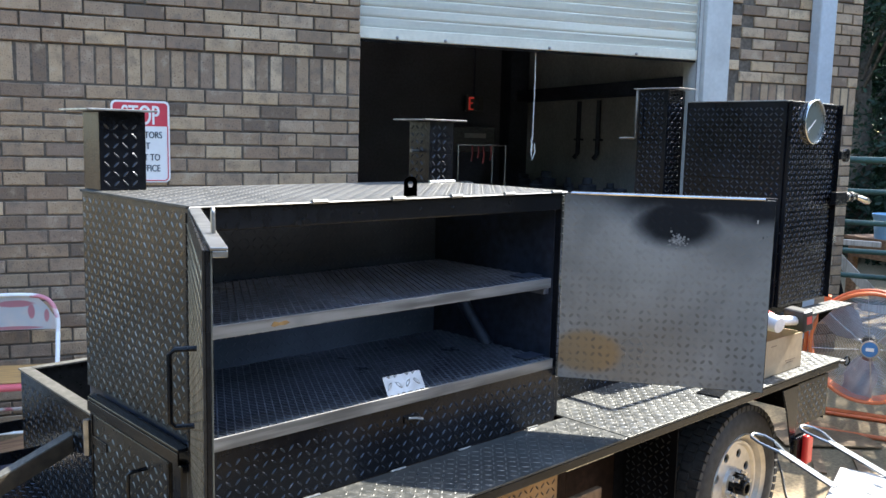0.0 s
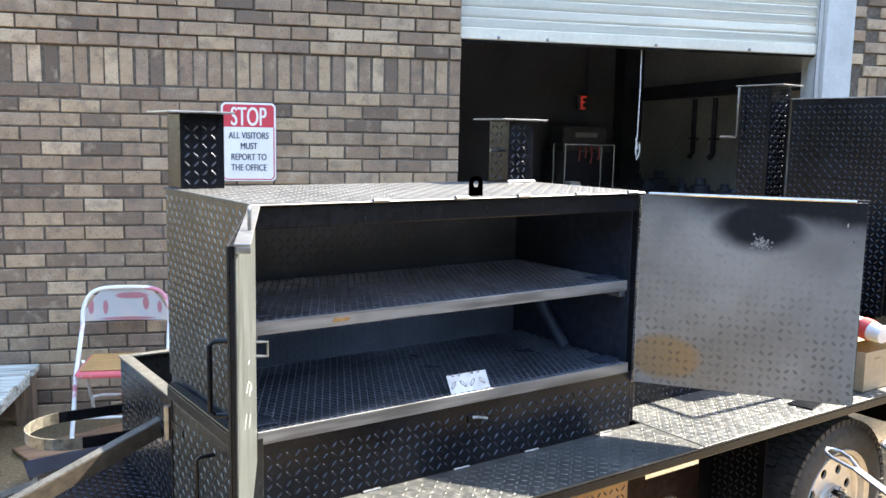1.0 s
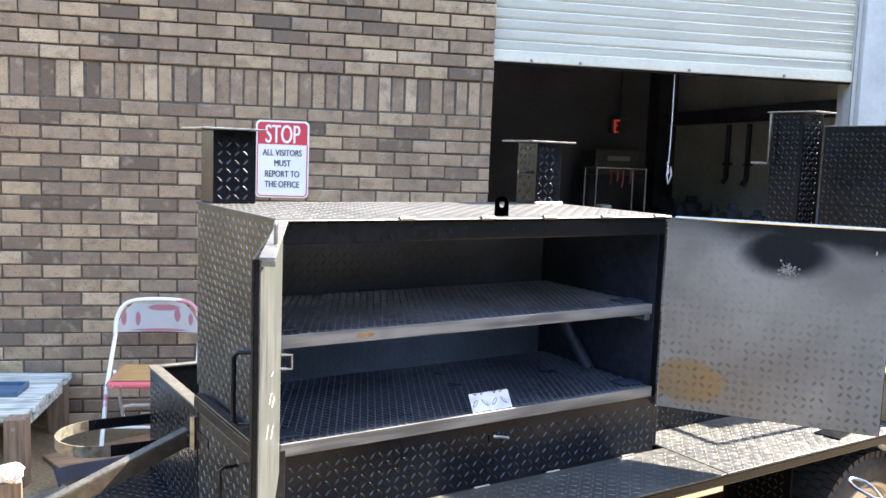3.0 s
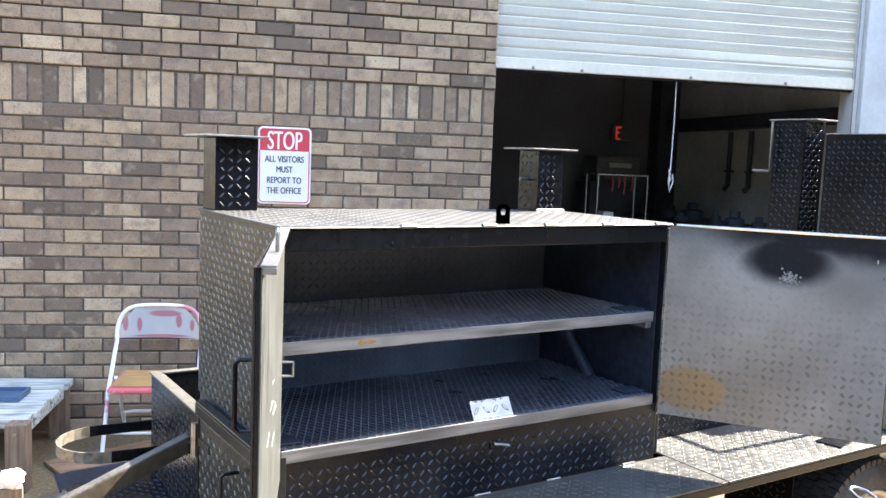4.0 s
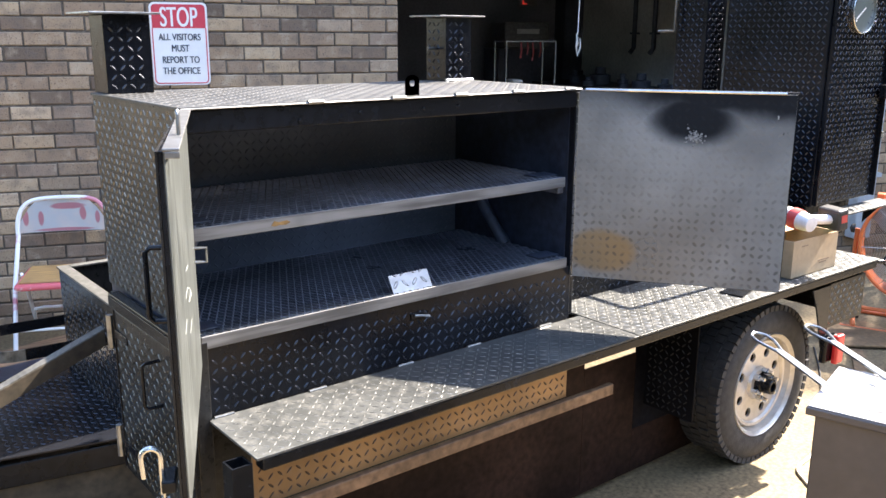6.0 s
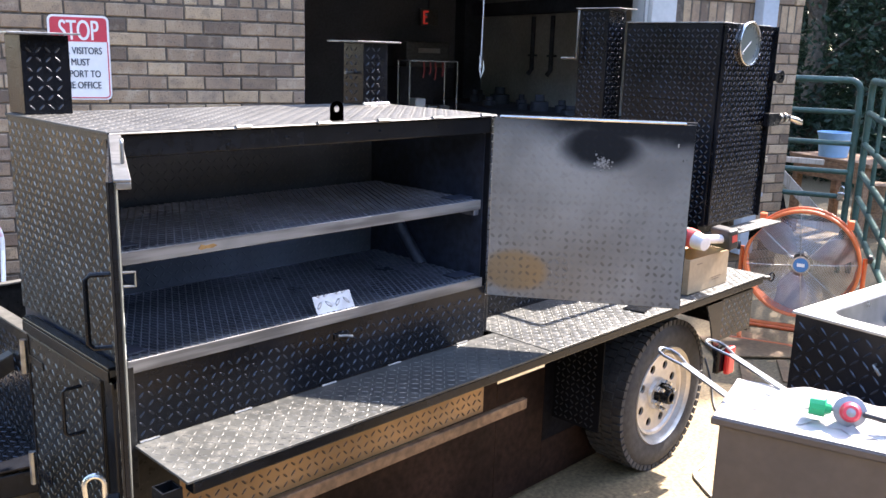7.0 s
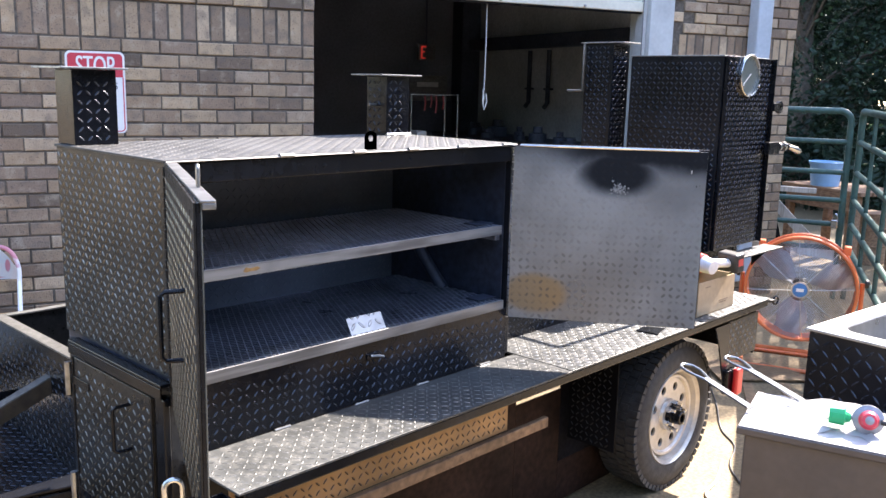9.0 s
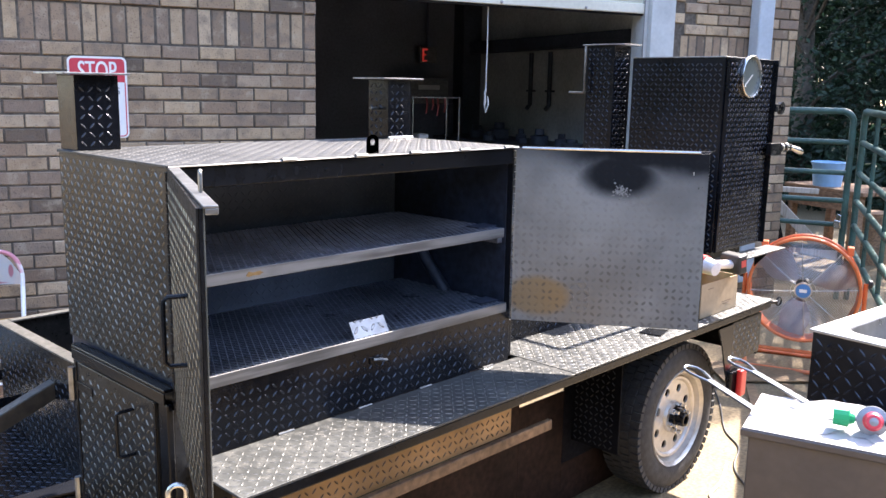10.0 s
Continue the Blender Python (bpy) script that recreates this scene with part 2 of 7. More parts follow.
MATT_BLACK = material("matt_black_inside", (0.019, 0.025, 0.040), 0.45, grain=0.5, spots=0.5, bump=0.15)
GRATE_STEEL = material("dark_grate_steel", (0.170, 0.190, 0.235), 0.30, metal=0.5, grain=0.4, spots=0.4)
RAW_STEEL = material("raw_steel", (0.30, 0.295, 0.28), 0.38, metal=0.85, grain=0.3, spots=0.35, bump=0.1)
BRIGHT_STEEL = material("bright_steel", (0.62, 0.62, 0.61), 0.25, metal=1.0, grain=0.15, spots=0.15)
DOOR_INSIDE = door_inside_material()
PALE_STEEL = streaked("pale_mill_steel", (0.170, 0.182, 0.170), (0.055, 0.060, 0.056), 0.36, along=2, scale=5.0, metal=0.5, bump=0.06)
BRICK = brick_material()
MORTAR = material("grey_mortar", (0.105, 0.085, 0.064), 0.95, grain=0.35, spots=0.25, bump=0.6, bump_scale=200)
WHITE_SLAT = material("white_door_paint", (0.96, 0.93, 0.80), 0.40, grain=0.03, spots=0.04, spots_scale=2.0)
CREAM_PAINT = material("cream_bar_paint", (0.66, 0.62, 0.50), 0.45, grain=0.06, spots=0.08)
WHITE_PAINT = material("white_steel_paint", (0.50, 0.51, 0.49), 0.45, grain=0.06, spots=0.12)
CONCRETE = material("pale_concrete", (0.170, 0.124, 0.064), 0.9, grain=0.45, grain_scale=60, spots=0.12, spots_scale=0.7, bump=0.5, bump_scale=160)
UNSEEN_GROUND = material("dark_unseen_ground", (0.040, 0.039, 0.038), 0.85, grain=0.4, grain_scale=80, spots=0.25, spots_scale=0.8, bump=0.5, bump_scale=160)
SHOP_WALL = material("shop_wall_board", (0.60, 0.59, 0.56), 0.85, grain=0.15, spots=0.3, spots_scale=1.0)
# darker copy of the wall board, with the shade deep in the shop painted in
SHOP_BACK = material("shaded_shop_board", (0.17, 0.17, 0.19), 0.85, grain=0.15, spots=0.3, spots_scale=1.0)
SHOP_DARK = material("shop_dark_steel", (0.046, 0.052, 0.072), 0.6, grain=0.3, spots=0.3)
SHOP_FLOOR = material("shop_floor", (0.10, 0.095, 0.085), 0.7, grain=0.3, spots=0.4)
RED_PAINT = material("red_sign_paint", (0.62, 0.055, 0.075), 0.4, grain=0.05, spots=0.08)
SIGN_WHITE = material("white_sign_face", (0.84, 0.82, 0.78), 0.35, grain=0.02, spots=0.06)
INK = material("dark_ink", (0.03, 0.04, 0.06), 0.5)
BLACK_LUG = material("rubbed_black_lug", (0.034, 0.039, 0.049), 0.28, metal=0.55, grain=0.3, grain_scale=90, spots=0.35, spots_scale=6.0)
DECK_LUG = material("dusty_worn_lug", (0.145, 0.147, 0.142), 0.29, metal=0.6, grain=0.35, grain_scale=90, spots=0.35, spots_scale=5.0)
SIDE_LUG = material("rubbed_satin_lug", (0.150, 0.138, 0.116), 0.30, metal=0.85, grain=0.3, grain_scale=90, spots=0.35, spots_scale=6.0)
TOP_PLATE = plate_material("sunbleached_tread_plate", (0.034, 0.0345, 0.033), 0.48, lug=0.0, wear=0.3, dust=0.12, metal=0.2, worn=(0.36, 0.35, 0.32), spec=0.3)
TOP_LUG = material("pale_worn_lug", (0.060, 0.060, 0.058), 0.55, metal=0.2, grain=0.3, grain_scale=90, spots=0.25, spots_scale=5.0)
LUG_OF = {BLACK_PLATE: BLACK_LUG, DECK_PLATE: DECK_LUG, SIDE_PLATE: SIDE_LUG, TOP_PLATE: TOP_LUG}

# ---- building helpers ----
PLACED = {}


def thing(name, m=I4, label="", category="", group="", kind=""):
    """An Empty at m, to hold the parts of one thing."""
    ob = new(name)
    ob.empty_display_size = 0.1
    place, turn, _ = (HERE @ m).decompose()
    ob.matrix_world = Matrix.LocRotScale(place, turn, None)
    PLACED[ob] = ob.matrix_world.copy()
    return tagged(ob, label, category, group, kind)


def uv_box(bm):
    """Metres as UV, each face seen along its main axis."""
    lay = bm.loops.layers.uv.verify()
    for f in bm.faces:
        n = f.normal
        ax = max(range(3), key=lambda i: abs(n[i]))
        a, b = ((1, 2), (0, 2), (0, 1))[ax]
        for lp in f.loops:
            lp[lay].uv = (lp.vert.co[a], lp.vert.co[b])


def part(name, bm, mat, parent=None, label="", m=I4, smooth=False, kind=""):
    """Links a bmesh, drawn in the frame m of the world, as one mesh object under parent. mat: one material or several."""
    bm.normal_update()
    uv_box(bm)
    inv = PLACED[parent].inverted() if parent else I4
    bm.transform(inv @ HERE @ m)
    me = bpy.data.meshes.new(name)
    bm.to_mesh(me)
    bm.free()
    for x in mat if isinstance(mat, (list, tuple)) else (mat,):
        me.materials.append(x)
        if x in LUG_OF:
            me.materials.append(LUG_OF[x])
    if smooth:
        me.shade_smooth()
        me.set_sharp_from_angle(angle=radians(38))
    ob = new(name, me)
    if parent:
        ob.parent = parent
        PLACED[ob] = PLACED[parent]
    else:
        PLACED[ob] = I4
    return tagged(ob, label, kind=kind)


def box(bm, lo, hi, bevel=0.0, index=0, m=None):
    vs = [bm.verts.new((x, y, z)) for x in (lo[0], hi[0]) for y in (lo[1], hi[1]) for z in (lo[2], hi[2])]
    fs = [bm.faces.new([vs[i] for i in q]) for q in ((0, 1, 3, 2), (4, 6, 7, 5), (0, 4, 5, 1), (2, 3, 7, 6), (0, 2, 6, 4), (1, 5, 7, 3))]
    for f in fs:
        f.material_index = index
    if m is not None:
        bmesh.ops.transform(bm, matrix=m, verts=vs)
    if bevel:
        es = list({e for f in fs for e in f.edges})
        bmesh.ops.bevel(bm, geom=es, offset=bevel, segments=2, profile=0.5, affect="EDGES")
    return bm


def boxed(lo, hi, bevel=0.0):
    return box(bmesh.new(), lo, hi, bevel)


def ring_frame(d):
    d = d.normalized()
    a = d.cross(Vector((0, 0, 1)))
    if a.length < 1e-3:
        a = d.cross(Vector((1, 0, 0)))
    a.normalize()
    return a, d.cross(a)


def tube(bm, pts, r, seg=10, closed=False, cap=True):
    """A round bar along a line of points."""
    pts = [Vector(p) for p in pts]
    rings = []
    n = len(pts)
    a = b = None
    for i, p in enumerate(pts):
        if closed:
            d = pts[(i + 1) % n] - pts[i - 1]
        else:
            d = pts[min(i + 1, n - 1)] - pts[max(i - 1, 0)]
        if a is None:
            a, b = ring_frame(d)
        else:
            d.normalize()
            a = (a - d * a.dot(d)).normalized()
            b = d.cross(a)
        rings.append([bm.verts.new(p + (a * math.cos(t) + b * math.sin(t)) * r) for t in (2 * math.pi * j / seg for j in range(seg))])
    for i in range(n if closed else n - 1):
        p, q = rings[i], rings[(i + 1) % n]
        for j in range(seg):
            bm.faces.new((p[j], p[(j + 1) % seg], q[(j + 1) % seg], q[j]))
    if cap and not closed:
        bm.faces.new(rings[0][::-1])
        bm.faces.new(rings[-1])
    return bm


def lathe(bm, profile, origin, axis, seg=32, index=0):
    """Turns (distance along axis, radius) points round an axis."""
    axis = Vector(axis).normalized()
    a, b = ring_frame(axis)
    rings = []
    for h, r in profile:
        c = Vector(origin) + axis * h
        if r < 1e-5:
            rings.append([bm.verts.new(c)])
        else:
            rings.append([bm.verts.new(c + (a * math.cos(t) + b * math.sin(t)) * r) for t in (2 * math.pi * j / seg for j in range(seg))])
    for p, q in zip(rings, rings[1:]):
        for j in range(seg):
            k = (j + 1) % seg
            vs = [p[j % len(p)], p[k % len(p)], q[k % len(q)], q[j % len(q)]]
            vs = list(dict.fromkeys(vs))
            if len(vs) > 2:
                bm.faces.new(vs).material_index = index
    return bm


def arc(c, r, t0, t1, n, ax=(1, 0, 0), ay=(0, 0, 1)):
    c, ax, ay = Vector(c), Vector(ax), Vector(ay)
    return [c + ax * (r * math.cos(t)) + ay * (r * math.sin(t)) for t in (t0 + (t1 - t0) * i / n for i in range(n + 1))]


def outline_plate(bm, pts, thick, ax=(1, 0, 0), ay=(0, 0, 1), origin=(0, 0, 0), bevel=0.0):
    """A plate of the outline pts (in the plane ax, ay), thick along ax x ay."""
    ax, ay, o = Vector(ax), Vector(ay), Vector(origin)
    nrm = ax.cross(ay) * thick
    lo = [bm.verts.new(o + ax * x + ay * y) for x, y in pts]
    hi = [bm.verts.new(v.co + nrm) for v in lo]
    bm.faces.new(lo[::-1])
    bm.faces.new(hi)
    for i in range(len(pts)):
        j = (i + 1) % len(pts)
        bm.faces.new((lo[i], lo[j], hi[j], hi[i]))
    return bm


def rounded(w, h, r, n=6):
    pts = []
    for cx, cy, t in ((w - r, h - r, 0), (r, h - r, 90), (r, r, 180), (w - r, r, 270)):
        pts += [(cx + r * math.cos(radians(t + 90 * i / n)), cy + r * math.sin(radians(t + 90 * i / n))) for i in range(n + 1)]
    return pts


def letters(text, size, m, mat, parent, name, thick=0.0006, align="CENTER", stretch=1.0, weight=0.022):
    cu = bpy.data.curves.new(name, "FONT")
    cu.body, cu.size, cu.extrude, cu.align_x = text, size, thick, align
    ob = bpy.data.objects.new("tmp_text", cu)
    scene.collection.objects.link(ob)
    dg = bpy.context.evaluated_depsgraph_get()
    me = bpy.data.meshes.new_from_object(ob.evaluated_get(dg))
    bpy.data.objects.remove(ob)
    bm = bmesh.new()
    for i, dx in enumerate((-weight, 0.0, weight)):
        me.transform(Matrix.Translation((dx * size, 0, 0.00012 * i)))
        bm.from_mesh(me)
        me.transform(Matrix.Translation((-dx * size, 0, -0.00012 * i)))
    bm.transform(Matrix.Diagonal((stretch, 1, 1, 1)))
    return part(name, bm, mat, parent, m=m)


PITCH = 0.0228


def lugs(bm, o, ax, ay, w, h, pitch=PITCH, long=0.0100, half=0.0026, rise=0.0018, index=1):
    """Raised tread lugs over a w by h field at o, turned left and right by turns."""
    o, ax, ay = Vector(o), Vector(ax), Vector(ay)
    n = ax.cross(ay)
    for i in range(int(w / pitch)):
        for j in range(int(h / pitch)):
            c = o + ax * ((i + 0.5) * pitch) + ay * ((j + 0.5) * pitch)
            sg = 1 if (i + j) % 2 else -1
            d = (ax + ay * sg) * 0.7071
            s = n.cross(d)
            p = [bm.verts.new(q) for q in (c - d * long, c - d * long * 0.45 + s * half, c + d * long * 0.45 + s * half, c + d * long, c + d * long * 0.45 - s * half, c - d * long * 0.45 - s * half, c - d * long * 0.55 + n * rise, c + d * long * 0.55 + n * rise)]
            for q in ((0, 6, 1), (1, 6, 7, 2), (2, 7, 3), (3, 7, 4), (4, 7, 6, 5), (5, 6, 0)):
                bm.faces.new([p[k] for k in reversed(q)]).material_index = index
    return bm


def tread(lo, hi, faces, bevel=0.001, bm=None, rise=0.0019, index=1):
    """A sheet with tread lugs on the faces named."""
    bm = box(bm or bmesh.new(), lo, hi, bevel)
    x0, y0, z0 = lo
    x1, y1, z1 = hi
    e = 0.006
    for f in faces.split():
        if f == "+z":
            lugs(bm, (x0 + e, y0 + e, z1), (1, 0, 0), (0, 1, 0), x1 - x0 - 2 * e, y1 - y0 - 2 * e, rise=rise, index=index)
        elif f == "-y":
            lugs(bm, (x0 + e, y0, z0 + e), (1, 0, 0), (0, 0, 1), x1 - x0 - 2 * e, z1 - z0 - 2 * e, rise=rise, index=index)
        elif f == "-x":
            lugs(bm, (x0, y1 - e, z0 + e), (0, -1, 0), (0, 0, 1), y1 - y0 - 2 * e, z1 - z0 - 2 * e, rise=rise, index=index)
        elif f == "+x":
            lugs(bm, (x1, y0 + e, z0 + e), (0, 1, 0), (0, 0, 1), y1 - y0 - 2 * e, z1 - z0 - 2 * e, rise=rise, index=index)
    return bm


def curve_points(pts, n=8):
    out = []
    p = [Vector(pts[0])] + [Vector(q) for q in pts] + [Vector(pts[-1])]
    for i in range(1, len(p) - 2):
        for k in range(n):
            t = k / n
            a, b, c, d = p[i - 1], p[i], p[i + 1], p[i + 2]
            out.append(0.5 * ((2 * b) + (c - a) * t + (2 * a - 5 * b + 4 * c - d) * t * t + (3 * b - a - 3 * c + d) * t ** 3))
    return out + [p[-2]]

# ---- ground, building ----
OPEN_L, OPEN_R, POST_R, WALL_R = 1.3085, 3.770, 3.985, 5.190
SHUT_Z, OPEN_Z, WALL_H = 2.150, 2.95, 3.65
COURSE, BRICK_L, JOINT = 0.0762, 0.2032, 0.0095
SOLDIER_LO, SOLDIER_HI = 1.826, 2.029

bm = bmesh.new()
bmesh.ops.create_grid(bm, x_segments=8, y_segments=8, size=150)
ground = tagged(part("ground", bm, CONCRETE), "pale worn concrete yard around the trailer", "ground", kind="structure")

# out of view: dark ground added to dull reflections and warm bounce
bm = bmesh.new()
for x0, x1, y0, y1 in ((-60, 60, -60, -3.4), (-60, -2.6, -3.4, 1.0)):
    bm.faces.new([bm.verts.new((x, y, 0.004)) for x, y in ((x0, y0), (x1, y0), (x1, y1), (x0, y1))])
road = tagged(part("road", bm, UNSEEN_GROUND), "dark ground added out of view beyond the concrete yard", "road", kind="structure")

wall = thing("wall_brick", WALL, "brown-grey brick wall with a soldier course", "wall", kind="structure")
T = 0.22
bm = bmesh.new()
box(bm, (-2.47, 0.007, 0), (OPEN_L - 0.004, T, WALL_H))
box(bm, (POST_R, 0.007, 0), (WALL_R - 0.004, T, WALL_H))
box(bm, (OPEN_L - 0.004, 0.007, OPEN_Z), (POST_R, T, WALL_H))
part("mortar", bm, MORTAR, wall, m=WALL)
bm = bmesh.new()
box(bm, (WALL_R - 0.10, T, 0), (WALL_R - 0.004, 6.0, WALL_H))
part("side_wall", bm, MORTAR, wall, m=WALL)
part("side_wall", boxed((-2.47, T, 0), (-2.35, 6.0, WALL_H)), MORTAR, wall, m=WALL)

# the shop behind the door
SHOP = WALL @ Matrix.Translation((0.279, 0, 0.048)) @ Matrix.Diagonal((0.944, 0.856, 0.962, 1))
R_IN, L_IN, DEPTH = 4.35, -1.6, 4.7
shop = thing("shop_room", WALL, "dim workshop room behind the raised door", "room", kind="structure")
part("shop_floor", boxed((L_IN, T, -0.10), (R_IN, DEPTH, 0.012)), SHOP_FLOOR, shop, m=SHOP)
part("shop_wall_right", boxed((R_IN, 0.26, -0.05), (R_IN + 0.12, DEPTH, 3.68)), SHOP_WALL, shop, m=SHOP)
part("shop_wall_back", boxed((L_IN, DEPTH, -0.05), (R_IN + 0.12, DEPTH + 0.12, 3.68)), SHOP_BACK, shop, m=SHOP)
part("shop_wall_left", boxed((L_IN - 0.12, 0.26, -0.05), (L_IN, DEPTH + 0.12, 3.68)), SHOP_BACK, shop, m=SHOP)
ceiling = tagged(part("ceiling", boxed((-2.51, 0.0, WALL_H), (WALL_R + 0.05, 6.2, WALL_H + 0.15)), SHOP_DARK, m=WALL), "dark flat roof deck over the workshop", "ceiling", kind="structure")
part("column", boxed((R_IN - 0.24, DEPTH - 0.30, 0.012), (R_IN, DEPTH, 3.68), 0.01), SHOP_DARK, shop, "dark steel column", m=SHOP)
part("column", boxed((1.35, DEPTH - 0.25, 0.012), (1.57, DEPTH, 3.68), 0.01), SHOP_DARK, shop, "dark steel column", m=SHOP)
part("beam", boxed((R_IN - 0.16, T + 0.1, 2.02), (R_IN, DEPTH - 0.30, 2.15), 0.008), SHOP_DARK, shop, "dark steel wall beam", m=SHOP)

# roll-up door, its bar, guides and cord
shutter = thing("roll_up_door", WALL, "white ribbed roll-up door, raised part way", "door", kind="structure")
SLAT = 0.062
z = SHUT_Z + 0.075
i = 0
while z < OPEN_Z + 0.25:
    bm = bmesh.new()
    prof = [(0.037, 0.0), (0.033, 0.004), (0.030, 0.014), (0.030, 0.050), (0.032, 0.057), (0.037, SLAT - 0.001)]
    for x in (OPEN_L - 0.02, OPEN_R + 0.02):
        for y, h in prof:
            bm.verts.new((x, y + 0.02, z + h))
    bm.verts.ensure_lookup_table()
    k = len(prof)
    for j in range(k - 1):
        bm.faces.new((bm.verts[j], bm.verts[k + j], bm.verts[k + j + 1], bm.verts[j + 1]))
    bmesh.ops.solidify(bm, geom=bm.faces[:], thickness=-0.004)
    part("slat", bm, WHITE_SLAT, shutter, m=WALL)
    z += SLAT
bm = boxed((OPEN_L - 0.02, 0.030, SHUT_Z + 0.006), (OPEN_R + 0.02, 0.085, SHUT_Z + 0.075), 0.006)
part("bottom_bar", bm, CREAM_PAINT, shutter, "cream bottom bar with small bolts", m=WALL)
part("seal", boxed((OPEN_L, 0.045, SHUT_Z - 0.008), (OPEN_R, 0.070, SHUT_Z + 0.006), 0.003), BLACK_PAINT, shutter, m=WALL)
for u in (1.55, 1.86, 2.58, 3.24):
    bm = lathe(bmesh.new(), [(0, 0.0), (0, 0.011), (-0.006, 0.009), (-0.009, 0.0)], (u, 0.030, SHUT_Z + 0.022), (0, 1, 0), 10)
    part("bolt", bm, RAW_STEEL, shutter, m=WALL)
frame_r = thing("door_post", WALL, "white painted steel door post", "door post", kind="structure")
part("post", boxed((OPEN_R, -0.012, 0), (POST_R - 0.003, T, OPEN_Z), 0.006), WHITE_PAINT, frame_r, m=WALL)
part("guide", boxed((OPEN_R - 0.035, 0.025, 0), (OPEN_R - 0.003, 0.11, OPEN_Z), 0.003), WHITE_PAINT, frame_r, "painted guide rail", m=WALL)
part("guide_strip", boxed((OPEN_R - 0.040, 0.020, 0), (OPEN_R - 0.0355, 0.0245, OPEN_Z)), RAW_STEEL, frame_r, m=WALL)

CORD = material("pale_cord", (0.55, 0.54, 0.50), 0.8, grain=0.2)
cord = thing("pull_cord", WALL, "pale pull cord with knotted looped end hanging from the door", "cord")
bm = tube(bmesh.new(), [(2.518, 0.10, SHUT_Z + 0.01), (2.520, 0.10, 1.9), (2.516, 0.10, 1.585)], 0.0036, 6)
part("cord", bm, CORD, cord, m=WALL)
bm = tube(bmesh.new(), [(2.516, 0.10, 1.515), (2.530, 0.095, 1.565), (2.533, 0.09, 1.51), (2.513, 0.09, 1.455), (2.506, 0.095, 1.51), (2.514, 0.10, 1.565), (2.508, 0.10, 1.595)], 0.0055, 6, closed=True)
part("loop", bm, CORD, cord, m=WALL, smooth=True)

# downpipe on the pier
PIPE_PAINT = material("pale_blue_downpipe", (0.43, 0.47, 0.50), 0.45, grain=0.06, spots=0.1)
pipe = thing("downpipe", WALL, "pale painted square metal downpipe on the brick pier", "downpipe", kind="structure")
part("pipe", boxed((4.690, -0.108, 0.15), (4.835, -0.006, WALL_H), 0.012), PIPE_PAINT, pipe, m=WALL)
for h in (0.6, 2.75):
    part("strap", boxed((4.655, -0.112, h), (4.870, -0.001, h + 0.03), 0.002), PIPE_PAINT, pipe, m=WALL)

# the notice on the wall
SX, SZ, SW, SH = -0.064, 1.309, 0.300, 0.438
sign = thing("stop_sign", WALL @ Matrix.Translation((SX, -0.01, SZ)), "white and red metal notice sign on the brick wall", "sign")
bm = outline_plate(bmesh.new(), rounded(SW, SH, 0.028), 0.003, ax=(1, 0, 0), ay=(0, 0, 1), origin=(SX, -0.004, SZ))
part("plate", bm, SIGN_WHITE, sign, m=WALL)
inner = rounded(SW - 0.022, SH - 0.022, 0.020)
bm = bmesh.new()
top = rounded(SW - 0.022, 0.124, 0.020)[:14] + [(0, 0), (SW - 0.022, 0)]
outline_plate(bm, top, 0.0008, ax=(1, 0, 0), ay=(0, 0, 1), origin=(SX + 0.011, -0.0075, SZ + SH - 0.135))
part("red_band", bm, RED_PAINT, sign, m=WALL)
bm = bmesh.new()
ring = [Vector((SX + 0.011 + x, -0.0078, SZ + 0.011 + y)) for x, y in inner]
low = [p for p in ring if p.z < SZ + SH - 0.14]
tube(bm, [Vector((SX + 0.011, -0.0078, SZ + SH - 0.135))] + low[: len(low)] + [Vector((SX + SW - 0.011, -0.0078, SZ + SH - 0.135))], 0.0030, 6)
part("red_border", bm, RED_PAINT, sign, m=WALL)
FACE = WALL @ Matrix.Translation((SX + SW / 2, -0.0085, SZ)) @ Matrix.Rotation(radians(90), 4, "X")
letters("STOP", 0.146, FACE @ Matrix.Translation((0, SH - 0.126, 0)), SIGN_WHITE, sign, "word", stretch=0.56)
for text, h in (("ALL VISITORS", 0.239), ("MUST", 0.180), ("REPORT TO", 0.119), ("THE OFFICE", 0.060)):
    letters(text, 0.051, FACE @ Matrix.Translation((0, h, 0)), INK, sign, "word", stretch=0.72)

# ---- the smoker trailer ----
DECK = 0.746
BOX_L, BOX_D, BOX_T = 1.190, 0.545, 1.437
SHELF_LO, SHELF_HI = 0.944, 1.184
FRONT = -0.238
DECK_END, DECK_BACK = 2.690, 0.620

RUBBER = material("tyre_rubber", (0.035, 0.034, 0.033), 0.75, grain=0.3, spots=0.3, bump=0.3)
RIM_PAINT = material("silver_rim", (0.56, 0.52, 0.46), 0.35, metal=0.5, grain=0.1, spots=0.2)
RED_LENS = material("red_lens", (0.6, 0.03, 0.03), 0.2)

trailer = thing("smoker_trailer", Matrix.Translation((1.4, 0.5, 0)), "black steel utility trailer with tread-plate deck and single wheel", "trailer")
bm = tread((0.022, FRONT, DECK - 0.006), (1.235, -0.002, DECK), "+z", rise=0.0010)
part("deck_plate", bm, DECK_PLATE, trailer, "dusty black tread-plate deck")
bm = box(bmesh.new(), (1.239, FRONT, DECK - 0.006), (DECK_END, DECK_BACK, DECK + 0.0005), 0.001)
lugs(bm, (1.245, FRONT + 0.006, DECK + 0.0005), (1, 0, 0), (0, 1, 0), 1.44, 0.75, rise=0.0013)
